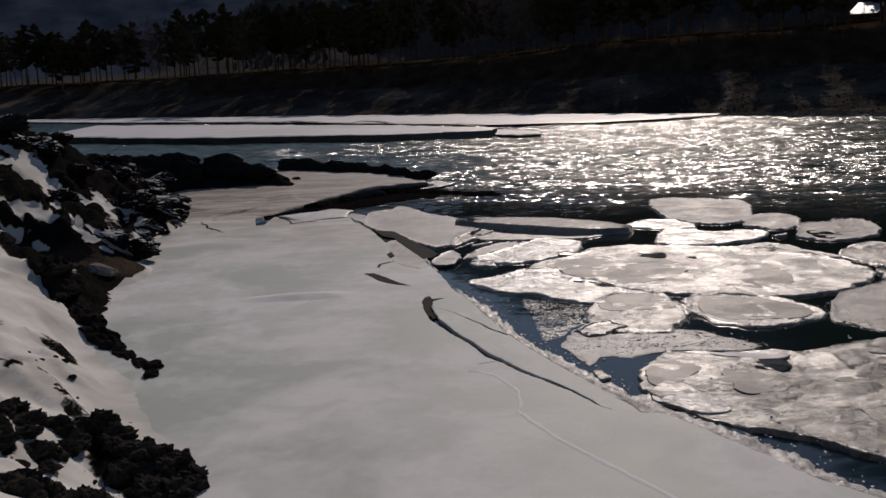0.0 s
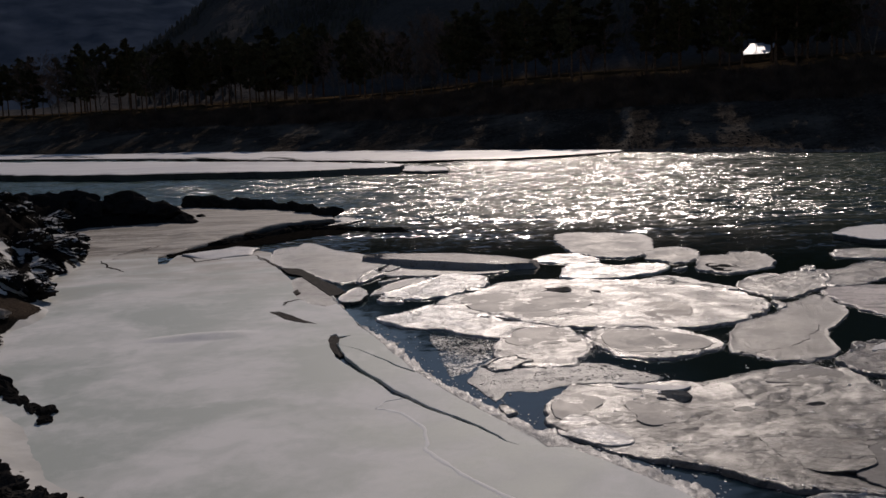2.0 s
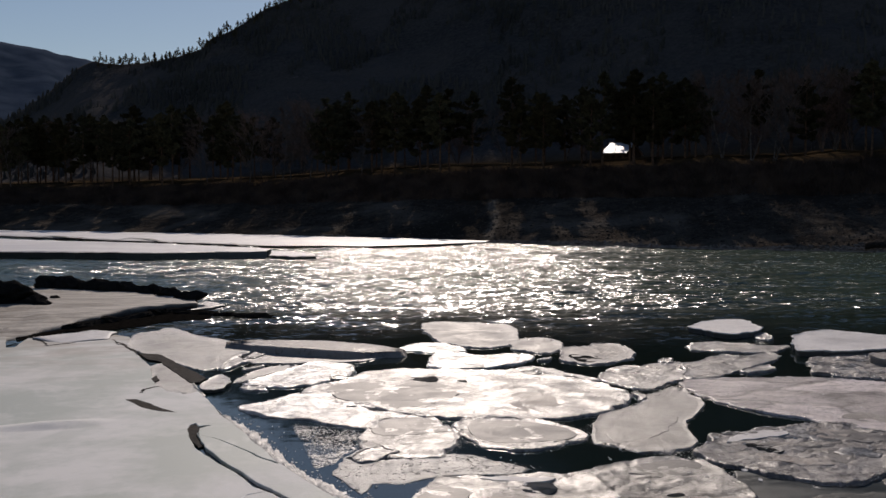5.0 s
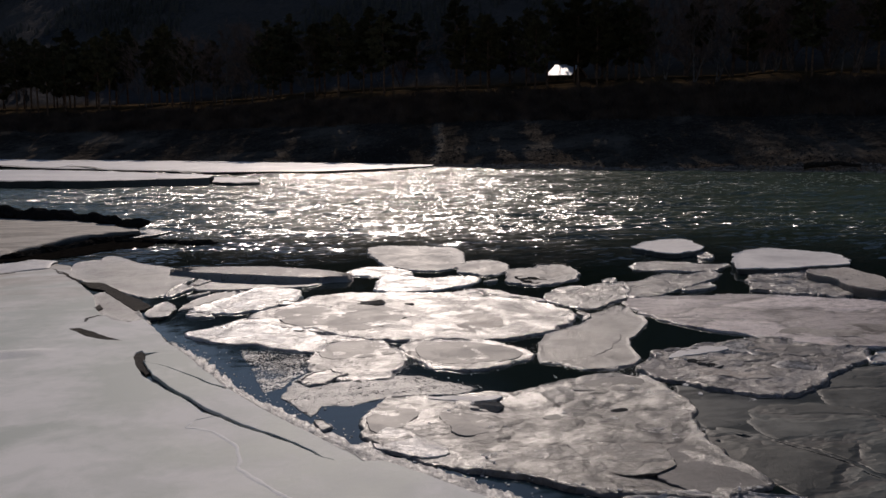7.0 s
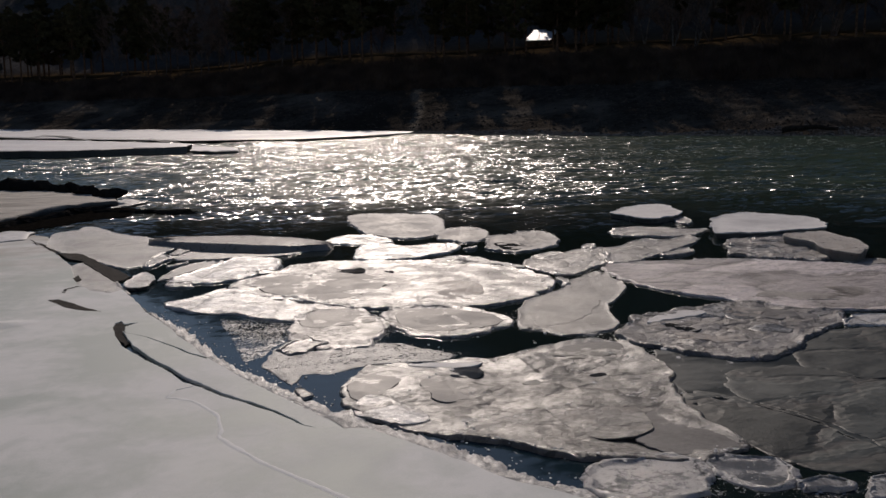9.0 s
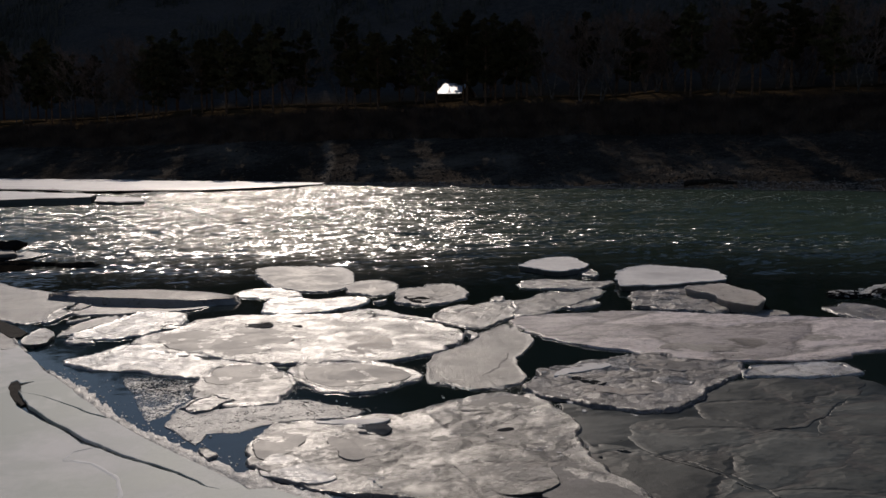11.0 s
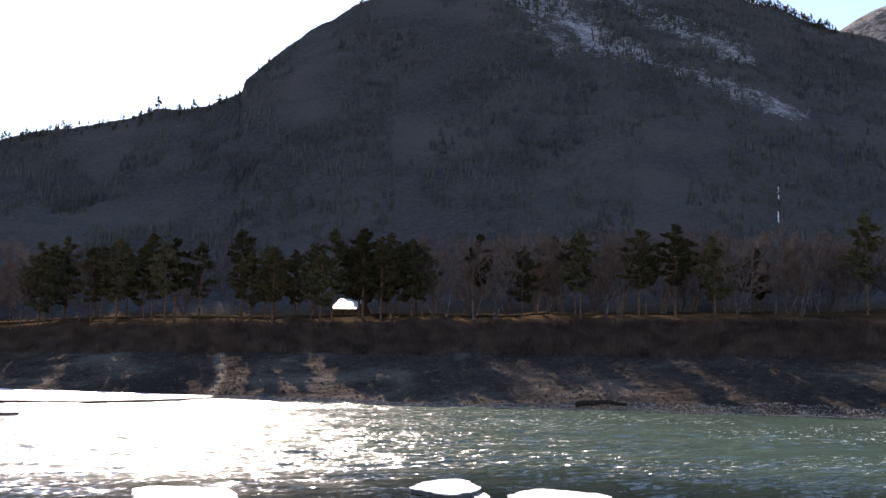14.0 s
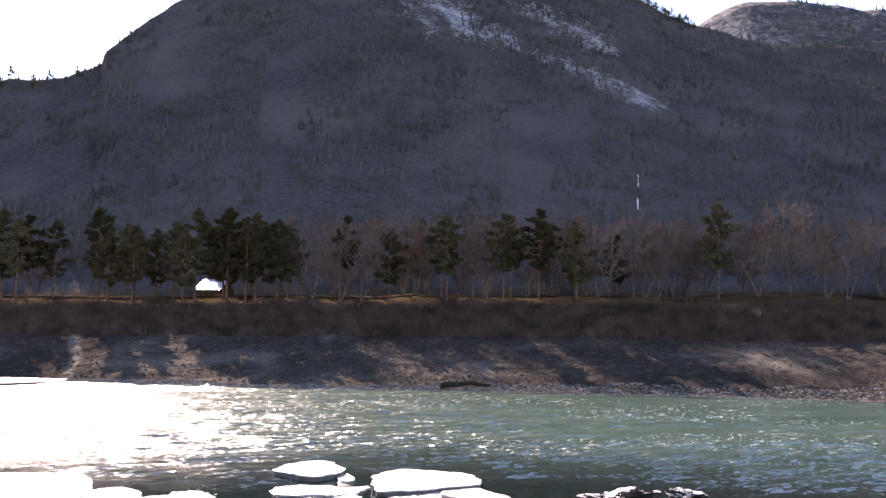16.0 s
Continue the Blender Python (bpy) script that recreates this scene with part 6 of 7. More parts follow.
def rocks():
    rnd = random.Random(5)
    # crag at the water's edge below the camera, with loose blocks round it
    for x, y in [(-4.76, 12.75), (-4.54, 12.54), (-4.47, 12.98), (-4.24, 12.9), (-4.01, 12.85), (-4.34, 12.34), (-4.14, 12.27), (-3.9, 12.29), (-3.69, 12.43), (-3.44, 12.22), (-3.7, 11.97), (-3.46, 11.85), (-4.11, 11.93), (-4.26, 11.75), (-3.85, 11.86), (-3.33, 11.9), (-3.54, 11.62), (-3.82, 11.47)]:
        rock(CRAGS, x, y, rnd.uniform(0.2, 0.3), rnd, 0.35, (1, 1, 0.85), None, "jagged brown-black slate block at the edge of the ice", "rocks on the snow bank")
    for x, y in [(-5.48, 12.01), (-5.48, 12.46), (-5.28, 12.54), (-5.29, 11.61), (-5.14, 12.37), (-4.94, 12.06), (-5.04, 11.38), (-4.9, 11.53), (-4.83, 11.07), (-5.26, 11.04), (-5.55, 11.68), (-5.72, 12.33), (-4.57, 9.5), (-4.55, 9.84), (-4.34, 9.67), (-4.33, 9.2), (-4.18, 9.68), (-4.18, 10.42), (-4.11, 10.63), (-3.9, 11.34), (-4.1, 9.9)]:
        rock(CRAGS, x, y, rnd.uniform(0.15, 0.25), rnd, 0.4, (1.2, 1, 0.85), None, "dark slate rock half buried in snow", "rocks on the snow bank")
    for k in range(60):
        x, y = rnd.uniform(-9.5, -4.4), rnd.uniform(10.0, 16.5)
        if x < -3.0 - (y - 10) * 0.38 - 0.6:
            rock(CRAGS, x, y, rnd.uniform(0.03, 0.09), rnd, 0.35, (1.3, 1, 0.7), None, "small slate stone on the snow bank", "rocks on the snow bank")
    # tongue of slate running down to the ice
    for k in range(34):
        t = k / 33
        x, y = -5.35 - 4.1 * t ** 0.95 + rnd.uniform(-0.12, 0.12), 17.2 + 6.2 * t + rnd.uniform(-0.15, 0.15)
        rock(BARE_ROCKS, x, y, 0.2 + 0.3 * t + rnd.uniform(-0.04, 0.08), rnd, 0.45, (2.0, 0.8, 0.7), radians(122), "black slate slab in a ridge running to the ice", "slate ridge")
    # ledges of the shore upstream
    for k in range(80):
        y = 24 + 24 * rnd.random() ** 0.9
        if 25.2 < y < 28.2:
            continue
        foot = np.interp(y, [23, 28.5, 32, 38.5, 44.5, 51.2], [-8.7, -9.2, -9.8, -10.4, -12.8, -15.0])
        x = foot - 8.5 * rnd.random() ** 1.4
        size = rnd.uniform(0.45, 0.95) * (0.8 + (y - 24) * 0.01)
        if float(strip_snow([x], [y])[0]) > 0.3:
            size *= 0.4
        rock(ROCKS, x, y, size, rnd, 0.5, (2.0, 0.85, 0.7), radians(-32), "black slate ledge dusted with snow", "slate ledges")
    # dark points beyond the spit
    for k in range(58):
        t = (k + rnd.random()) / 58
        x, y = -7.6 - 13.5 * t, 48.4 + 0.4 * t + 4.0 * t * t + rnd.uniform(-0.2, 2.6)
        rock(BARE_ROCKS, x, y, rnd.uniform(0.65, 1.1) * (0.55 + 0.5 * min(1, t * 6)), rnd, 0.34, (1.4, 1, 0.95), radians(-20), "black boulder on the rocky point", "boulders on the point")
    for k in range(26):
        t = (k + rnd.random()) / 26
        x, y = (-8.9 + 7.7 * t, 57.3 - 5.6 * t) if t < 0.64 else (-3.7 + 7.2 * (t - 0.64), 53.4 - 12 * (t - 0.64))
        rock(BARE_ROCKS, x, y + rnd.uniform(-0.3, 0.3), rnd.uniform(0.5, 0.78) * (1.05 - 0.4 * t), rnd, 0.25, (1.6, 1, 0.9), 0.0, "low black boulder behind the snow spit", "boulders on the point", 0.25)
    # black stones added to deepen the shade under the ice ledge, and along the lead
    for k in range(15):
        t = 0.25 + 0.75 * (k + rnd.random()) / 15
        x, y = -7.2 + 5.2 * t + 0.35, 39.4 + 7.6 * t + 0.15
        rock(BARE_ROCKS, x, y, rnd.uniform(0.3, 0.5), rnd, 0.4, (2.1, 0.9, 0.55), radians(55), "black stone added to darken the shade under the ice", "stones under the ledge", -0.05)
    for k in range(12):
        t = k / 11
        rock(BARE_ROCKS, -1.4 + 3.4 * t, 45.6 - 2.0 * t + rnd.uniform(-0.4, 0.4), rnd.uniform(0.25, 0.5), rnd, 0.45, (1.6, 1, 0.5), 0.3, "low wet stone in the shallows", "stones under the ledge", -0.08)
    # black stones awash at the outer edge of the floes
    for k in range(16):
        t = (k + rnd.random()) / 16
        rock(ROCKS, 24.3 + 3.0 * t + rnd.gauss(0, 0.45), 25.5 - 1.2 * t + rnd.gauss(0, 0.5), rnd.choice((0.14, 0.2, 0.26, 0.34, 0.5)), rnd, 0.42, (1.7, 1, 0.55), radians(-20), "low black stone awash beside the floes", "stones awash", WATER)
    # pale flat stone and rubble on the brown shelf
    rock([rock_mesh("rock", 33, M_PEBBLE, 0.6, 0.25, 3)], -8.95, 25.5, 0.42, rnd, 0.2, (1.3, 0.9, 0.6), 0.3, "flat pale stone on the gravel shelf", "rocks on the snow bank")


rocks()


# ---------------------------------------------------------------- broken bits of ice
def brash():
    """Splinters and crumbs along the rim of the fast ice and between the floes."""
    rnd = np.random.default_rng(17)
    line = np.array(EDGE_OUT)
    s = np.concatenate([[0], np.cumsum(np.hypot(*np.diff(line, axis=0).T))])
    V, F = [], []

    def crumb(x, y, z, a):
        o = len(V)
        n = 6
        w = rnd.uniform(0, 6.28)
        for zz, q in ((z + a * rnd.uniform(0.15, 0.5), 0.8), (z - 0.12, 1.0)):
            for i in range(n):
                r = a * q * rnd.uniform(0.6, 1.1)
                V.append((x + r * math.cos(w + i * 1.047), y + r * 1.3 * math.sin(w + i * 1.047), zz + rnd.uniform(-0.2, 0.2) * a))
        F.append(tuple(o + i for i in range(n)))
        F.extend((o + i, o + n + i, o + n + (i + 1) % n, o + (i + 1) % n) for i in range(n))
    for k in range(260):
        t = rnd.uniform(0, s[-1])
        x, y = np.interp(t, s, line[:, 0]), np.interp(t, s, line[:, 1])
        off = rnd.normal(0, 0.16)
        crumb(x + off + 0.08, y + off * 0.4, -0.06, abs(rnd.normal(0.005, 0.014)) + 0.01)
    for k in range(30):
        crumb(rnd.uniform(1.6, 3.4), rnd.uniform(17.0, 21.0), WATER, abs(rnd.normal(0.01, 0.02)) + 0.012)
    for k in range(30):
        crumb(rnd.uniform(5.0, 11.5), rnd.uniform(15.5, 20.0), WATER, abs(rnd.normal(0.01, 0.03)) + 0.012)
    ob = obj("brash_ice", V, F, M_CAKE, smooth=False)
    tagged(ob, "small crumbs and splinters of broken ice", "ice crumbs", kind="stuff")


brash()

for x, y, a, b, turn in [(0.9, 30.2, 0.5, 0.22, 40), (1.3, 29.4, 0.42, 0.25, -20), (0.2, 31.4, 0.55, 0.25, 75), (1.9, 31.2, 0.5, 0.2, 10), (0.6, 28.6, 0.35, 0.2, 100), (0.5, 27.2, 0.5, 0.25, 60), (1.1, 26.7, 0.55, 0.2, 20),
                         (3.3, 27.9, 0.45, 0.2, 0), (6.9, 30.6, 0.3, 0.2, 30), (16.4, 31.0, 0.55, 0.4, -60), (12.2, 28.6, 0.3, 0.15, 0), (13.4, 27.2, 0.35, 0.14, 12), (9.9, 30.0, 0.35, 0.2, 40), (18.6, 27.2, 0.8, 0.35, -40), (8.8, 20.4, 0.35, 0.18, 0)]:
    if any(math.hypot(((x - p) * math.cos(w) + (y - q) * math.sin(w)) / c, ((y - q) * math.cos(w) - (x - p) * math.sin(w)) / d) < 0.95 for p, q, c, d, w, _, _ in FLOES):
        continue
    rr = np.random.default_rng(int(x * 100 + y)).uniform(0.7, 1.1, 9)
    floe("", x, y, a, b, turn, tuple(float(v) for v in rr), 0.03, (0.06 * math.sin(x * 9), 0.08 * math.cos(y * 7)))


def crumbs():
    """Loose lumps of ice strewn along the rims and pressure lines of the larger floes."""
    rnd = np.random.default_rng(61)
    base = np.array([(1, 0, 0), (0, 1, 0), (-1, 0, 0), (0, -1, 0), (0, 0, 1), (0, 0, -1)], float)
    tri = np.array([(0, 1, 4), (1, 2, 4), (2, 3, 4), (3, 0, 4), (1, 0, 5), (2, 1, 5), (3, 2, 5), (0, 3, 5)])
    V, F = [], []
    for (x, y, a, b, w, radii, kind), ob in zip(FLOES, FLOE_THINGS):
        share = {"worn": 1.6, "big": 1.0, "rub": 1.8, "pan": 1.0, "bright": 1.1, "": 0.8, "pink": 0.35, "wet": 1.2, "slush": 2.0}.get(kind, 0.0)
        n = int(900 * share * a * b)
        if n < 20:
            continue
        t, q = rnd.uniform(0, 2 * np.pi, n), np.sqrt(rnd.uniform(0, 1, n))
        k = len(radii)
        edge = np.interp(t / (2 * np.pi) * k, np.arange(k + 1), list(radii) + [radii[0]])
        u, v = a * q * edge * np.cos(t), b * q * edge * np.sin(t)
        px, py = u * math.cos(w) - v * math.sin(w), u * math.sin(w) + v * math.cos(w)
        line = np.abs(fbm((px + x) * 0.9, (py + y) * 0.9, 571, 4) - 0.5)
        thick = fbm((px + x) * 0.8, (py + y) * 0.8, 581, 3)
        rim = (1 - q) * math.sqrt(a * b)
        keep = (rim < 0.1) & (rnd.random(n) < 1.4 * (thick - 0.36)) | ((line < 0.006) & (thick > 0.5)) | (rnd.random(n) < (0.1 if kind == "slush" else 0.003))
        px, py = px[keep], py[keep]
        if len(px) == 0:
            continue
        tops = np.array([tuple(c.co) for c in ob.data.vertices])
        tops = tops[tops[:, 2] > WATER - 0.02]
        z = np.array([tops[np.argmin((tops[:, 0] - c) ** 2 + (tops[:, 1] - d) ** 2), 2] for c, d in zip(px, py)])
        size = (0.008 + 0.028 * rnd.random(len(px)) ** 3)[:, None, None] * (0.5 if kind == "slush" else 1.0) * rnd.uniform(0.6, 1.4, (len(px), 1, 3)) * np.array([1.5, 1.5, 0.4])
        P = base[None] * size * rnd.uniform(0.6, 1.2, (len(px), 6, 3)) + np.stack([px + x, py + y, z + 0.004], -1)[:, None]
        V.append(P.reshape(-1, 3))
        F.append(len(px))
    V = np.concatenate(V)
    faces = (tri[None] + 6 * np.arange(sum(F))[:, None, None]).reshape(-1, 3)
    tagged(obj("ice_crumbs", V, [tuple(f) for f in faces.tolist()], M_CRUMB, None, False), "small loose lumps of ice on the floes", "ice crumbs", kind="stuff")


crumbs()


def slush_field():
    """Thin laced slush that clings to the floes."""
    X, Y = np.meshgrid(np.arange(-1.2, 24.5, 0.15), np.arange(9.5, 37.0, 0.18))
    gap = np.full(X.shape, 9.0)
    for x, y, a, b, w, radii, kind in FLOES:
        if kind == "grey":
            continue
        dx, dy = X - x, Y - y
        u, v = (dx * math.cos(w) + dy * math.sin(w)) / a, (dy * math.cos(w) - dx * math.sin(w)) / b
        k = len(radii)
        at = (np.arctan2(v, u) / (2 * np.pi) * k) % k
        edge = np.interp(at, np.arange(k + 1), list(radii) + [radii[0]])
        gap = np.minimum(gap, (np.hypot(u, v) - edge) * math.sqrt(a * b))
    crust = -0.12 + (1 - step(0.02, 0.35, gap)) * (1 - 0.6 * step(24, 29, Y)) * (0.35 + 0.9 * fbm(X * 0.45, Y * 0.45, 511, 3))
    crust = crust - 0.5 * (1 - step(0.3, 0.9, np.abs(X - np.interp(Y, [10.5, 14, 18, 22, 26], [5.5, 3.6, 2.0, 0.9, 0.2]))))
    ob = sheet("slush", X, Y, np.full(X.shape, WATER + 0.007), M_BRASH, {"crust": crust})
    tagged(ob, "thin grey slush clinging to the drifting floes", "slush", kind="stuff")


slush_field()


# ---------------------------------------------------------------- trees
def cone(V, F, p, q, r0, r1, n=5):
    p, q = Vector(p), Vector(q)
    d = (q - p).normalized()
    u = d.orthogonal().normalized()
    w = d.cross(u)
    o = len(V)
    for c, r in ((p, r0), (q, r1)):
        for i in range(n):
            a = 2 * math.pi * i / n
            V.append(tuple(c + u * (r * math.cos(a)) + w * (r * math.sin(a))))
    F.extend((o + i, o + (i + 1) % n, o + n + (i + 1) % n, o + n + i) for i in range(n))


def pine(seed, height=14.0, clear=0.3, spread=2.9, limbs=54, big=1.0, per=5):
    """A pine: bare lower trunk, whorls of limbs and an uneven crown of needle tufts."""
    rnd = random.Random(seed)
    root = new("pine_tree")
    V, F = [], []
    bend = [Vector((rnd.uniform(-0.2, 0.2) * t, rnd.uniform(-0.2, 0.2) * t, height * t)) for t in (0, 0.25, 0.5, 0.75, 1.0)]
    for k in range(4):
        cone(V, F, bend[k], bend[k + 1], 0.2 * (1 - 0.22 * k), 0.2 * (1 - 0.22 * (k + 1)) + 0.005, 7)
    at = lambda t: bend[min(int(t * 4), 3)].lerp(bend[min(int(t * 4), 3) + 1], t * 4 - min(int(t * 4), 3))
    NV, NF = [], []
    for k in range(limbs):
        t = clear + (0.97 - clear) * (k + rnd.random()) / limbs
        prof = math.sin(math.pi * min(1, (t - clear) / (1 - clear) * 0.75 + 0.28)) ** 0.8
        if rnd.random() < 0.12:
            continue
        ln = spread * prof * rnd.uniform(0.55, 1.1) * (0.5 if t < clear + 0.08 else 1)
        a = rnd.uniform(0, 6.283)
        p = at(t)
        q = p + Vector((math.cos(a) * ln, math.sin(a) * ln, ln * rnd.uniform(-0.05, 0.45)))
        cone(V, F, p, q, 0.045, 0.012, 3)
        tufts = int((6 + 7 * ln) / big)
        for j in range(tufts):
            c = p.lerp(q, rnd.uniform(0.35, 1.08)) + Vector((rnd.gauss(0, 0.2), rnd.gauss(0, 0.2), rnd.gauss(0.05, 0.14)))
            for m in range(per):
                d = Vector((rnd.gauss(0, 1), rnd.gauss(0, 1), rnd.gauss(0.2, 0.7))).normalized() * rnd.uniform(0.3, 0.55) * big
                sd = d.orthogonal().normalized() * rnd.uniform(0.14, 0.25) * big
                o = len(NV)
                NV += [tuple(c - d * 0.3 + sd), tuple(c - d * 0.3 - sd), tuple(c + d)]
                NF.append((o, o + 1, o + 2))
    obj("trunk", V, F, M_BARK, root)
    obj("crown", NV, NF, M_NEEDLES, root, False)
    return tagged(root, "dark green pine with a bare lower trunk on the far terrace", "tree", "trees on the far bank")


def bare_tree(seed, height=10.5, stems=1, wide=1.0, pale=False):
    """A leafless tree: a leader with rising limbs that split into a rounded haze of fine twigs."""
    rnd = random.Random(seed)
    root = new("birch_tree")
    V, F, TV, TF = [], [], [], []
    for s in range(stems):
        lean = Vector((rnd.gauss(0, 0.2), rnd.gauss(0, 0.2), 1)).normalized() if stems > 1 else Vector((rnd.gauss(0, 0.04), rnd.gauss(0, 0.04), 1)).normalized()
        line = [Vector((rnd.uniform(-0.3, 0.3) * (stems > 1), rnd.uniform(-0.3, 0.3) * (stems > 1), 0))]
        for k in range(5):
            lean = (lean + Vector((rnd.gauss(0, 0.07), rnd.gauss(0, 0.07), 0.05))).normalized()
            line.append(line[-1] + lean * height * 0.17)
        for k in range(5):
            cone(V, F, line[k], line[k + 1], 0.13 * (1 - 0.18 * k), 0.13 * (1 - 0.18 * (k + 1)), 6)
        limbs = 30 if stems == 1 else 13
        for k in range(limbs):
            t = 0.14 + 0.86 * (k + rnd.random()) / limbs
            i = min(int(t * 5), 4)
            p = line[i].lerp(line[i + 1], t * 5 - i)
            ln = height * 0.4 * wide * math.sqrt(max(0.1, 1 - ((t - 0.42) / 0.66) ** 2)) * rnd.uniform(0.65, 1.1)
            a = rnd.uniform(0, 6.283)
            d = Vector((math.cos(a) * 0.75, math.sin(a) * 0.75, rnd.uniform(0.3, 1.0))).normalized()
            q = p + d * ln * 0.5
            e = q + (d + Vector((rnd.gauss(0, 0.2), rnd.gauss(0, 0.2), 0.25))).normalized() * ln * 0.5
            cone(V, F, p, q, 0.045, 0.03, 4)
            cone(TV, TF, q, e, 0.03, 0.012, 3)
            for j in range(9):
                u = rnd.uniform(0.3, 1.0)
                c = p.lerp(q, u * 2) if u < 0.5 else q.lerp(e, u * 2 - 1)
                d2 = (d + Vector((rnd.gauss(0, 0.55), rnd.gauss(0, 0.55), rnd.gauss(0.15, 0.3)))).normalized()
                f = c + d2 * ln * rnd.uniform(0.25, 0.5)
                cone(TV, TF, c, f, 0.02, 0.008, 3)
                for m in range(6):
                    g = c.lerp(f, rnd.uniform(0.3, 1.0))
                    d3 = (d2 + Vector((rnd.gauss(0, 0.6), rnd.gauss(0, 0.6), rnd.gauss(0.1, 0.35)))).normalized()
                    o = len(TV)
                    w = d3.orthogonal().normalized() * 0.02
                    TV += [tuple(g - w), tuple(g + w), tuple(g + d3 * rnd.uniform(0.4, 0.9))]
                    TF.append((o, o + 1, o + 2))
    obj("trunk", V, F, M_BIRCH if pale else M_TWIGS, root)
    obj("crown", TV, TF, M_TWIGS, root, False)
    return tagged(root, "leafless birch with pale bark and a haze of twigs" if pale else "leafless grey-brown tree with a rounded crown of twigs", "tree", "trees on the far bank")


PINES = [pine(k + 1, (14.2, 15.0, 13.2, 14.5)[k], (0.26, 0.32, 0.2, 0.34)[k], (3.4, 3.0, 3.5, 3.1)[k], 54, 1.15, 5) for k in range(4)]
SMALL = [pine(k + 7, 13.5, (0.12, 0.2, 0.3)[k], (2.4, 2.8, 2.6)[k], 24, 2.4, 3) for k in range(3)]
BARES = [bare_tree(11, 13.0, 1, 1.0, True), bare_tree(12, 11.5, 4, 1.0, False), bare_tree(13, 12.5, 2, 0.8, True)]
used = set()


def loose(tree):
    """Vertices and faces of a tree, taken out of the scene for planting in a mass."""
    v, f, n = [], [], 0
    for ob in list(tree.children):
        v.append(np.array([tuple(p.co) for p in ob.data.vertices]))
        f += [tuple(i + n for i in q.vertices) for q in ob.data.polygons]
        n += len(ob.data.vertices)
        bpy.data.objects.remove(ob)
    bpy.data.objects.remove(tree)
    return np.concatenate(v), f


SMALL = [loose(tree) for tree in SMALL]


def plant(kinds, az, d, scale, rnd):
    r = float(np.interp(az, SHORE_AZ, SHORE_R)) + d + 13
    z = float(land_height(np.array([az]), np.array([r]))[0][0])
    m = Matrix.Translation((r * math.sin(radians(az)), r * math.cos(radians(az)), z - 0.15)) @ Matrix.Rotation(rnd.uniform(0, 6.283), 4, "Z")
    src = rnd.choice(kinds)
    if src.name in used:
        ob = copy_thing(src, m)
    else:
        ob = src
        used.add(src.name)
        ob.matrix_basis = m
    ob.scale = (scale * rnd.uniform(0.9, 1.1), scale * rnd.uniform(0.9, 1.1), scale)
    return ob


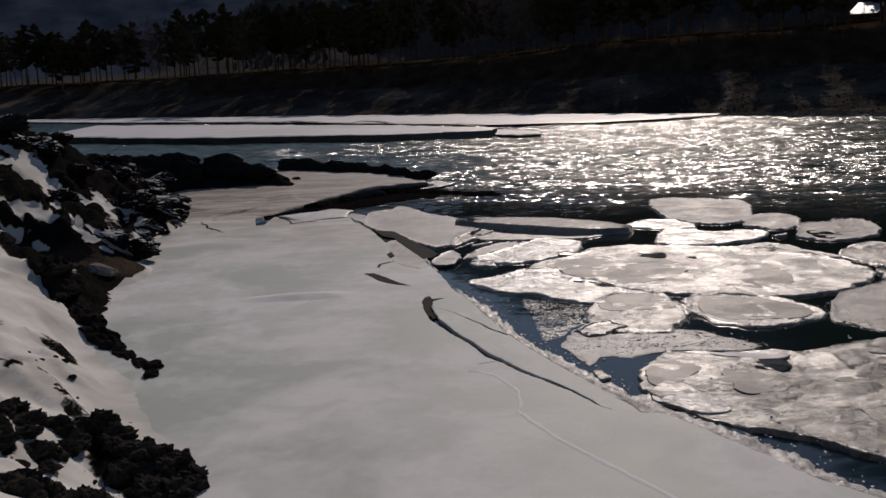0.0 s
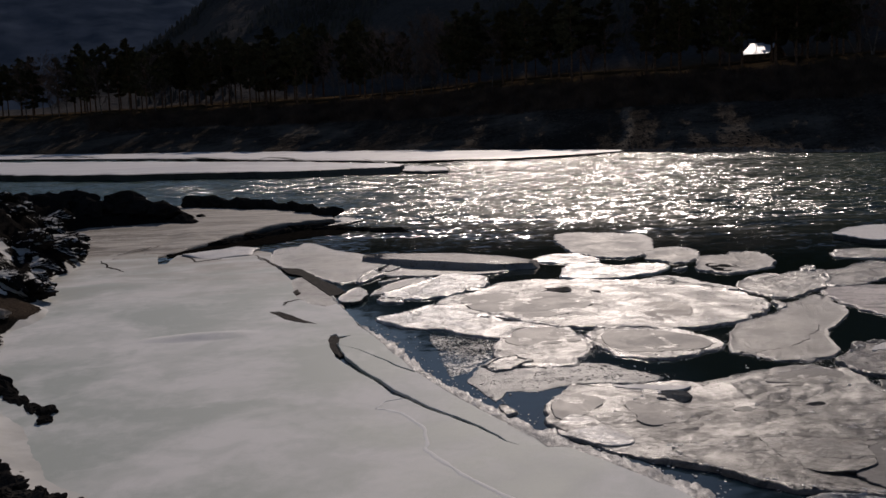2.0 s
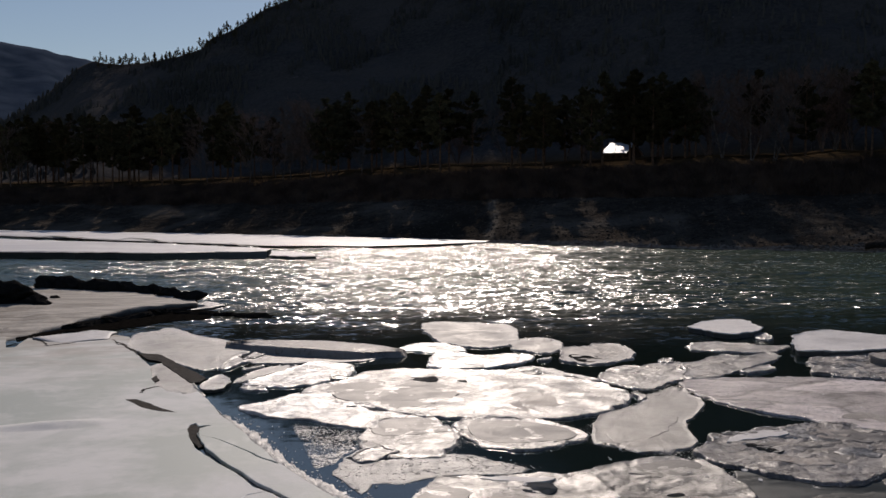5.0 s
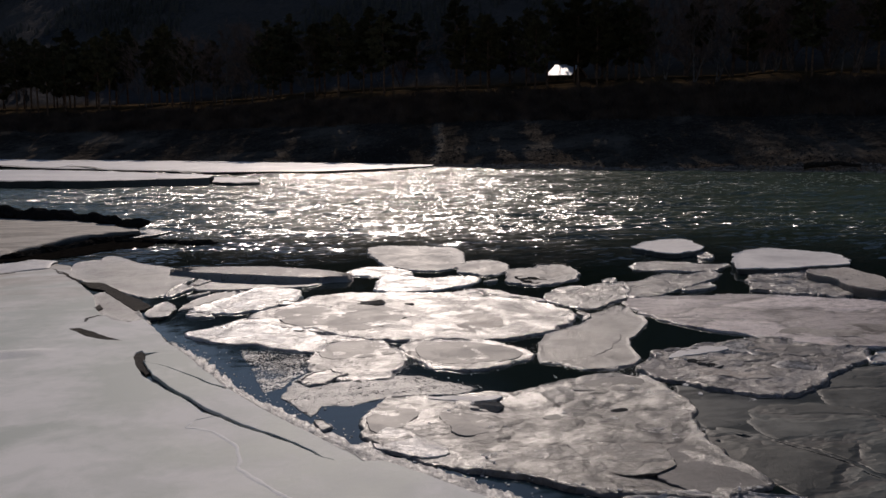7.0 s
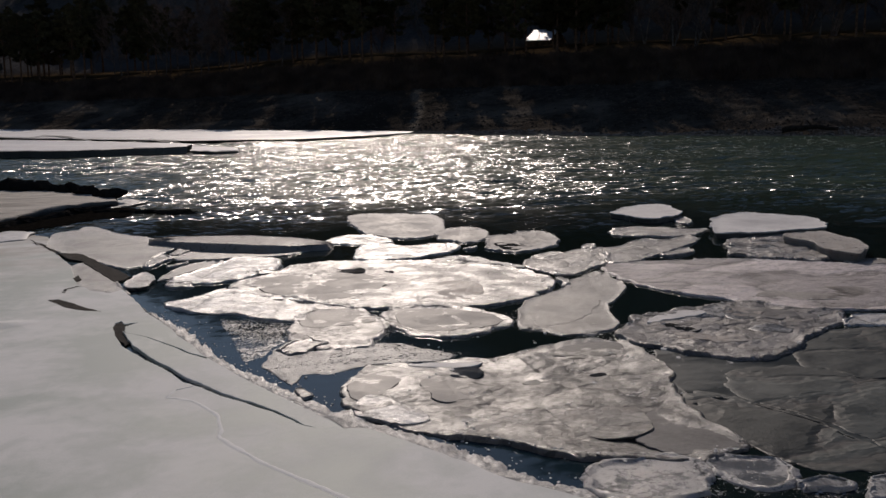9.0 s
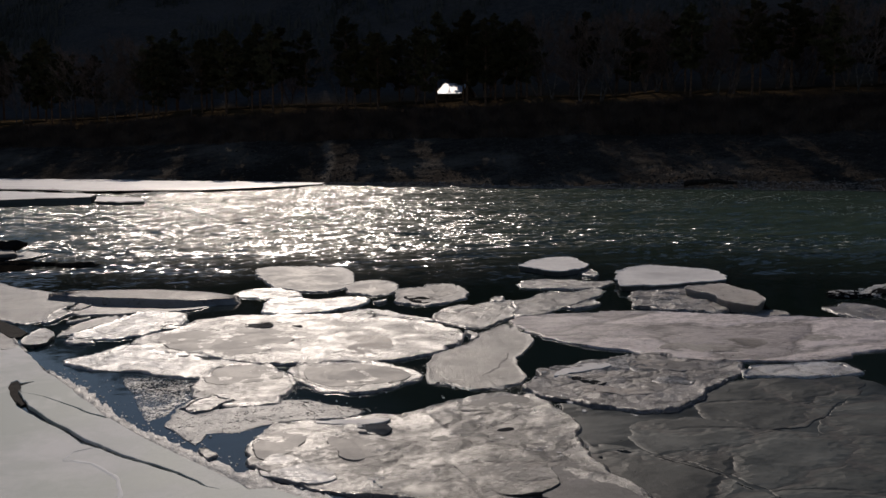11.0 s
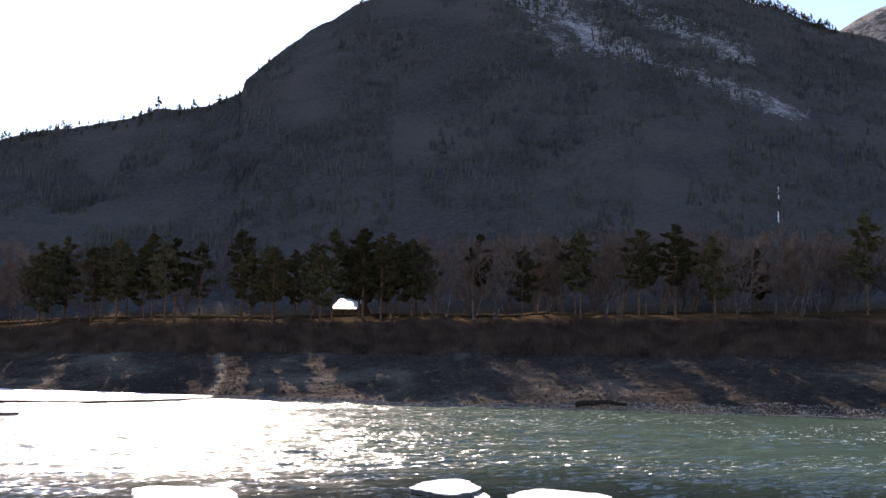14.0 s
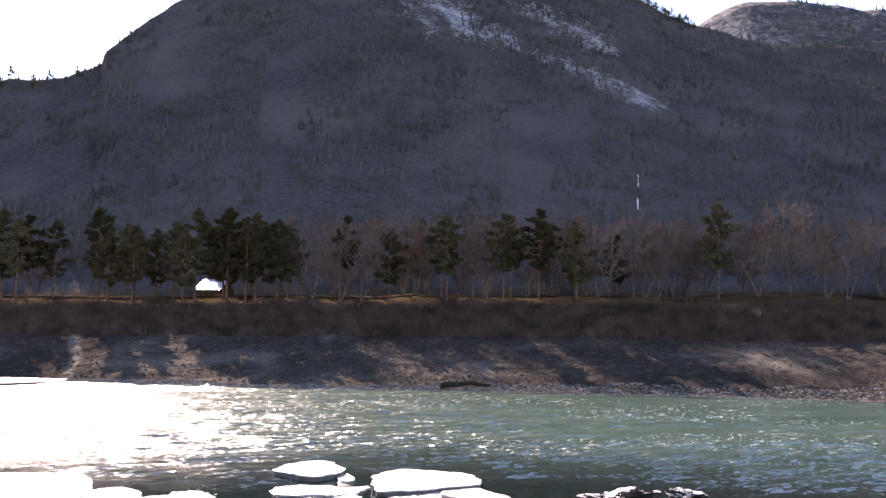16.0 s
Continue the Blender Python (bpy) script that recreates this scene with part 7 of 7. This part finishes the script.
def woods():
    rnd = random.Random(3)
    for az in (8.6, 9.1, 9.9, 11.2, 11.6, 12.4, 12.9, 16.4, 16.9, 17.7, 18.2, 20.3, 20.8, 21.4, 23.0, 23.2, 24.2, 24.8, 25.2, 25.9, 26.5, 32.2, 35.1, 35.5, 38.6, 39.1, 40.7, 42.7, 50.4):
        plant(PINES, az + rnd.uniform(-0.1, 0.1), rnd.uniform(24, 29), rnd.uniform(0.78, 0.95), rnd)
    plant(PINES[1:2], 23.2, 25, 0.92, rnd)
    for az in (10.4, 14.2, 19.4, 24.5, 26.2, 29.8, 33.9, 44.9):
        plant(PINES, az, rnd.uniform(30, 42), rnd.uniform(0.75, 0.95), rnd)
    for az in (28.0, 29.4, 30.6, 33.6, 36.9, 44.0, 44.5, 45.9, 47.2, 48.0, 54.2, 54.5, 57.0, 58.7):
        plant([BARES[0], BARES[2]], az, rnd.uniform(24, 32), rnd.uniform(0.95, 1.12), rnd)
    for az in (27.2, 29.0, 31.4, 33.0, 34.4, 36.2, 37.6, 40.0, 41.6, 43.4, 46.5, 49.2, 51.6, 52.6, 56.0, 60.5):
        plant([BARES[1]], az, rnd.uniform(26, 36), rnd.uniform(0.9, 1.1), rnd)
    for k in range(44):
        plant(BARES + (PINES if k % 4 == 0 else []), 8 + 52 * (k + rnd.random()) / 44, rnd.uniform(36, 54), rnd.uniform(0.65, 0.95), rnd)
    for k in range(84):
        plant(PINES + BARES[:1], -24 + 32 * (k + rnd.random()) / 84, rnd.uniform(20, 44), rnd.uniform(0.75, 1.05), rnd)
    for k in range(26):
        plant(PINES, -27 + 24 * (k + rnd.random()) / 26, rnd.uniform(44, 58), rnd.uniform(0.85, 1.05), rnd)
    for k in range(12):
        plant(PINES + BARES, 60 + 20 * (k + rnd.random()) / 12, rnd.uniform(22, 40), rnd.uniform(0.8, 1.05), rnd)
    # single file along the skyline of the mountain
    sky = [(-6.4 + 10.5 * (k + rnd.random()) / 90, 0.2, 0.42) for k in range(90)] + [(4.5 + 6 * (k + rnd.random()) / 34, 0.16, 0.34) for k in range(34)]
    sky += [(a, 0.4, 0.6) for a in (10.6, 11.1, 11.5, 12.6, 13.4, 14.8, 22.6, 23.3, 26.2)]
    sky += [(31.0 + 6 * (k + rnd.random()) / 50, 0.18, 0.42) for k in range(50)] + [(37 + 12.3 * (k + rnd.random()) / 170, 0.2, 0.4) for k in range(170)]
    V, F, count = [], [], 0
    for az, lo, hi in sky:
        r = float(np.interp(az, RIDGE_AZ, RIDGE_R)) - rnd.uniform(0, 7)
        z = float(land_height(np.array([az]), np.array([r]))[0][0]) - 0.15
        v, f = rnd.choice(SMALL)
        k, w = rnd.uniform(lo, hi) * r / 480, rnd.uniform(0, 6.283)
        turn = np.array([[math.cos(w), math.sin(w), 0], [-math.sin(w), math.cos(w), 0], [0, 0, 1]])
        V.append(v @ turn * k + np.array([r * math.sin(radians(az)), r * math.cos(radians(az)), z]))
        F += [tuple(i + count for i in face) for face in f]
        count += len(v)
    tagged(obj("skyline_pines", np.concatenate(V), F, M_NEEDLES, None, False), "dark pines in single file along the skyline", "forest", kind="stuff")


woods()


def brush():
    """Leafless thicket on the slope of the far bank."""
    rnd = np.random.default_rng(23)
    n = 46000
    az = rnd.uniform(-14, 68, n)
    d = 22.5 + 12 * rnd.random(n) ** 0.9
    keep = fbm(az * 0.8, d * 0.12, 401, 3) > 0.18
    az, d = az[keep], d[keep]
    r = np.interp(az, SHORE_AZ, SHORE_R) + d
    z = land_height(az, r)[0]
    x, y = r * np.sin(np.radians(az)), r * np.cos(np.radians(az))
    h = rnd.uniform(0.4, 1.5, len(az)) * (0.15 + 1.7 * fbm(az * 1.9, d * 0.3, 411, 4))
    w = rnd.uniform(0.015, 0.05, len(az))
    lean = rnd.normal(0, 0.5, (len(az), 2))
    V, F = [], []
    for k in range(len(az)):
        o = len(V)
        V += [(x[k] - w[k], y[k] + w[k], z[k] - 0.1), (x[k] + w[k], y[k] - w[k], z[k] - 0.1), (x[k] + lean[k, 0] * h[k], y[k] + lean[k, 1] * h[k], z[k] + h[k]),
              (x[k] + lean[k, 1] * h[k] * 1.3, y[k] + lean[k, 0] * h[k], z[k] + h[k] * 0.8)]
        F += [(o, o + 1, o + 2), (o + 1, o, o + 3)]
    tagged(obj("brushwood", V, F, M_BRUSH, None, False), "leafless brown thicket on the slope of the far bank", "bushes", kind="stuff")


def stones(name, n, far, small, large, mat, label, seed):
    """Loose stones strewn over the far shore."""
    rnd = np.random.default_rng(seed)
    az = rnd.uniform(2, 63, n)
    d = far(rnd, az)
    r = np.interp(az, SHORE_AZ, SHORE_R) + d
    z = land_height(az, r)[0]
    x, y = r * np.sin(np.radians(az)), r * np.cos(np.radians(az))
    base = np.array([(1, 0, 0), (0, 1, 0), (-1, 0, 0), (0, -1, 0), (0, 0, 1), (0, 0, -1)], float)
    tri = np.array([(0, 1, 4), (1, 2, 4), (2, 3, 4), (3, 0, 4), (1, 0, 5), (2, 1, 5), (3, 2, 5), (0, 3, 5)])
    size = rnd.uniform(small, large, (n, 1, 1)) * rnd.uniform(0.8, 1.5, (n, 1, 3)) * np.array([1, 1, 0.6])
    V = base[None] * size * rnd.uniform(0.7, 1.2, (n, 6, 3)) + np.stack([x, y, np.maximum(z, WATER) + small * 0.3], -1)[:, None]
    F = (tri[None] + 6 * np.arange(n)[:, None, None]).reshape(-1, 3)
    tagged(obj(name, V.reshape(-1, 3), [tuple(f) for f in F.tolist()], mat, None, False), label, "stones", kind="stuff")


def shingle():
    stones("cobbles", 9500, lambda rnd, az: rnd.uniform(-0.6, 2.6, len(az)) * np.interp(az, [25, 45], [0.8, 1.7]) * (0.6 + 0.8 * fbm(az * 0.5, az * 0.0, 421, 3)),
           0.05, 0.17, M_PEBBLE, "pale grey cobbles along the far waterline", 29)
    stones("scree_stones", 2600, lambda rnd, az: 2.5 + 20 * rnd.random(len(az)) ** 1.3, 0.06, 0.2, M_SCREE, "brown stones strewn over the slope of the far bank", 31)


brush()
shingle()


# ---------------------------------------------------------------- the house among the pines
def box(bm, lo, hi):
    vs = [bm.verts.new((x, y, z)) for z in (lo[2], hi[2]) for x, y in ((lo[0], lo[1]), (hi[0], lo[1]), (hi[0], hi[1]), (lo[0], hi[1]))]
    for f in ((3, 2, 1, 0), (4, 5, 6, 7), (0, 1, 5, 4), (1, 2, 6, 5), (2, 3, 7, 6), (3, 0, 4, 7)):
        bm.faces.new([vs[i] for i in f])


def house():
    EAVE, RISE, DEEP, HALF = 2.15, 1.75, 5.2, 2.05
    az, r = 22.1, 160.0
    root = new("house")
    tagged(root, "small dark wooden house with a sunlit zinc roof among pines", "house")
    z = float(land_height(np.array([az]), np.array([r]))[0][0])
    root.matrix_world = pose(r * math.sin(radians(az)), r * math.cos(radians(az)), z - 0.95, 0, 0, -38)
    bm = bmesh.new()
    box(bm, (-HALF + 0.3, 0.5, 0), (HALF - 0.3, 2 * DEEP - 0.5, EAVE))
    part("wall", bm, M_BOARDS, root)
    for x in (-HALF + 0.3, HALF - 0.3):
        bm = bmesh.new()
        ends = [[bm.verts.new((x + dx, y, h)) for y, h in ((0.5, EAVE), (2 * DEEP - 0.5, EAVE), (DEEP, EAVE + RISE - 0.3))] for dx in (-0.05, 0.05)]
        bm.faces.new(ends[0])
        bm.faces.new(ends[1][::-1])
        for k in range(3):
            bm.faces.new((ends[0][k], ends[1][k], ends[1][(k + 1) % 3], ends[0][(k + 1) % 3]))
        bmesh.ops.recalc_face_normals(bm, faces=bm.faces)
        part("gable", bm, M_BOARDS, root)
    # two slopes of sheet metal that meet at the ridge
    for near in (0, 2 * DEEP):
        bm = bmesh.new()
        outline = [(-HALF, near, EAVE - 0.1), (HALF, near, EAVE - 0.1), (HALF, DEEP, EAVE + RISE), (-HALF, DEEP, EAVE + RISE)]
        top = [bm.verts.new(p) for p in outline]
        low = [bm.verts.new((p[0], p[1], p[2] - 0.08)) for p in outline]
        bm.faces.new(top)
        bm.faces.new(low[::-1])
        for k in range(4):
            bm.faces.new((top[k], low[k], low[(k + 1) % 4], top[(k + 1) % 4]))
        bmesh.ops.recalc_face_normals(bm, faces=bm.faces)
        part("roof", bm, M_ROOF, root, "bright zinc roof slope")


house()


# ---------------------------------------------------------------- driftwood at the far waterline
def driftwood(a, b_end, radius, label):
    root = new("driftwood_log")
    V, F = [], []
    p, q = Vector(a), Vector(b_end)
    n = 9
    side = (q - p).normalized().cross(Vector((0, 0, 1))).normalized()
    for k in range(9):
        t = k / 8
        c = p.lerp(q, t) + Vector((0, 0, 0.25 * math.sin(3.1 * t) + 0.06 * math.sin(13 * t)))
        for i in range(n):
            w, r = 2 * math.pi * i / n, radius * (1 - 0.5 * t) * (1 + 0.12 * math.sin(5 * i + 3 * k))
            V.append(tuple(c + side * (r * math.cos(w)) + Vector((0, 0, r * math.sin(w)))))
    for k in range(8):
        F += [(k * n + i, k * n + (i + 1) % n, (k + 1) * n + (i + 1) % n, (k + 1) * n + i) for i in range(n)]
    F.append(tuple(8 * n + i for i in range(n)))
    F.append(tuple(range(n - 1, -1, -1)))
    obj("trunk", V, F, M_LOG, root)
    for t, dx, dz in ((0.3, 0.7, 0.6), (0.55, -0.5, 0.7), (0.8, 0.5, 0.4)):
        W, G = [], []
        s = p.lerp(q, t) + Vector((0, 0, 0.2))
        cone(W, G, s, s + Vector((dx, 0.3, dz)), radius * 0.35, radius * 0.08, 5)
        obj("branch_stub", W, G, M_LOG, root)
    tagged(root, label, "log")


z0 = lambda x, y: float(land_height(np.array([math.degrees(math.atan2(x, y))]), np.array([math.hypot(x, y)]))[0][0])
driftwood((62.6, 88.7, z0(62.6, 88.7) + 0.4), (66.9, 85.6, z0(66.9, 85.6) + 0.36), 0.34, "dark driftwood log stranded on the cobbles")


# ---------------------------------------------------------------- a thin frozen trickle high on the slope
def ice_streak(az, low, high, width):
    r = np.linspace(172, 420, 500)
    el = np.degrees(np.arctan2(land_height(np.full(500, az), r)[0] - 5.0, r))
    rows = [(float(np.interp(e, el, r)), az + 0.03 * math.sin(k * 2.2)) for k, e in enumerate(np.linspace(low, high, 9))]
    V, F = [], []
    for k, (d, a) in enumerate(rows):
        z = float(land_height(np.array([a]), np.array([d]))[0][0])
        w = math.degrees(width * (0.5 + 0.5 * math.sin(1.3 * k + 0.6) ** 2) / d)
        for b, up in ((a - w, 0.1), (a, 0.6), (a + w, 0.1)):
            V.append((d * math.sin(radians(b)), d * math.cos(radians(b)), z + up))
    for k in range(8):
        for c in (0, 1):
            F.append((3 * k + c, 3 * k + c + 1, 3 * k + c + 4, 3 * k + c + 3))
    tagged(obj("ice_streak", V, F, M_DRIFT), "thin white frozen trickle on the wooded slope", "frozen trickle")


ice_streak(46.12, 7.5, 8.1, 0.13)
ice_streak(46.15, 8.7, 9.4, 0.12)
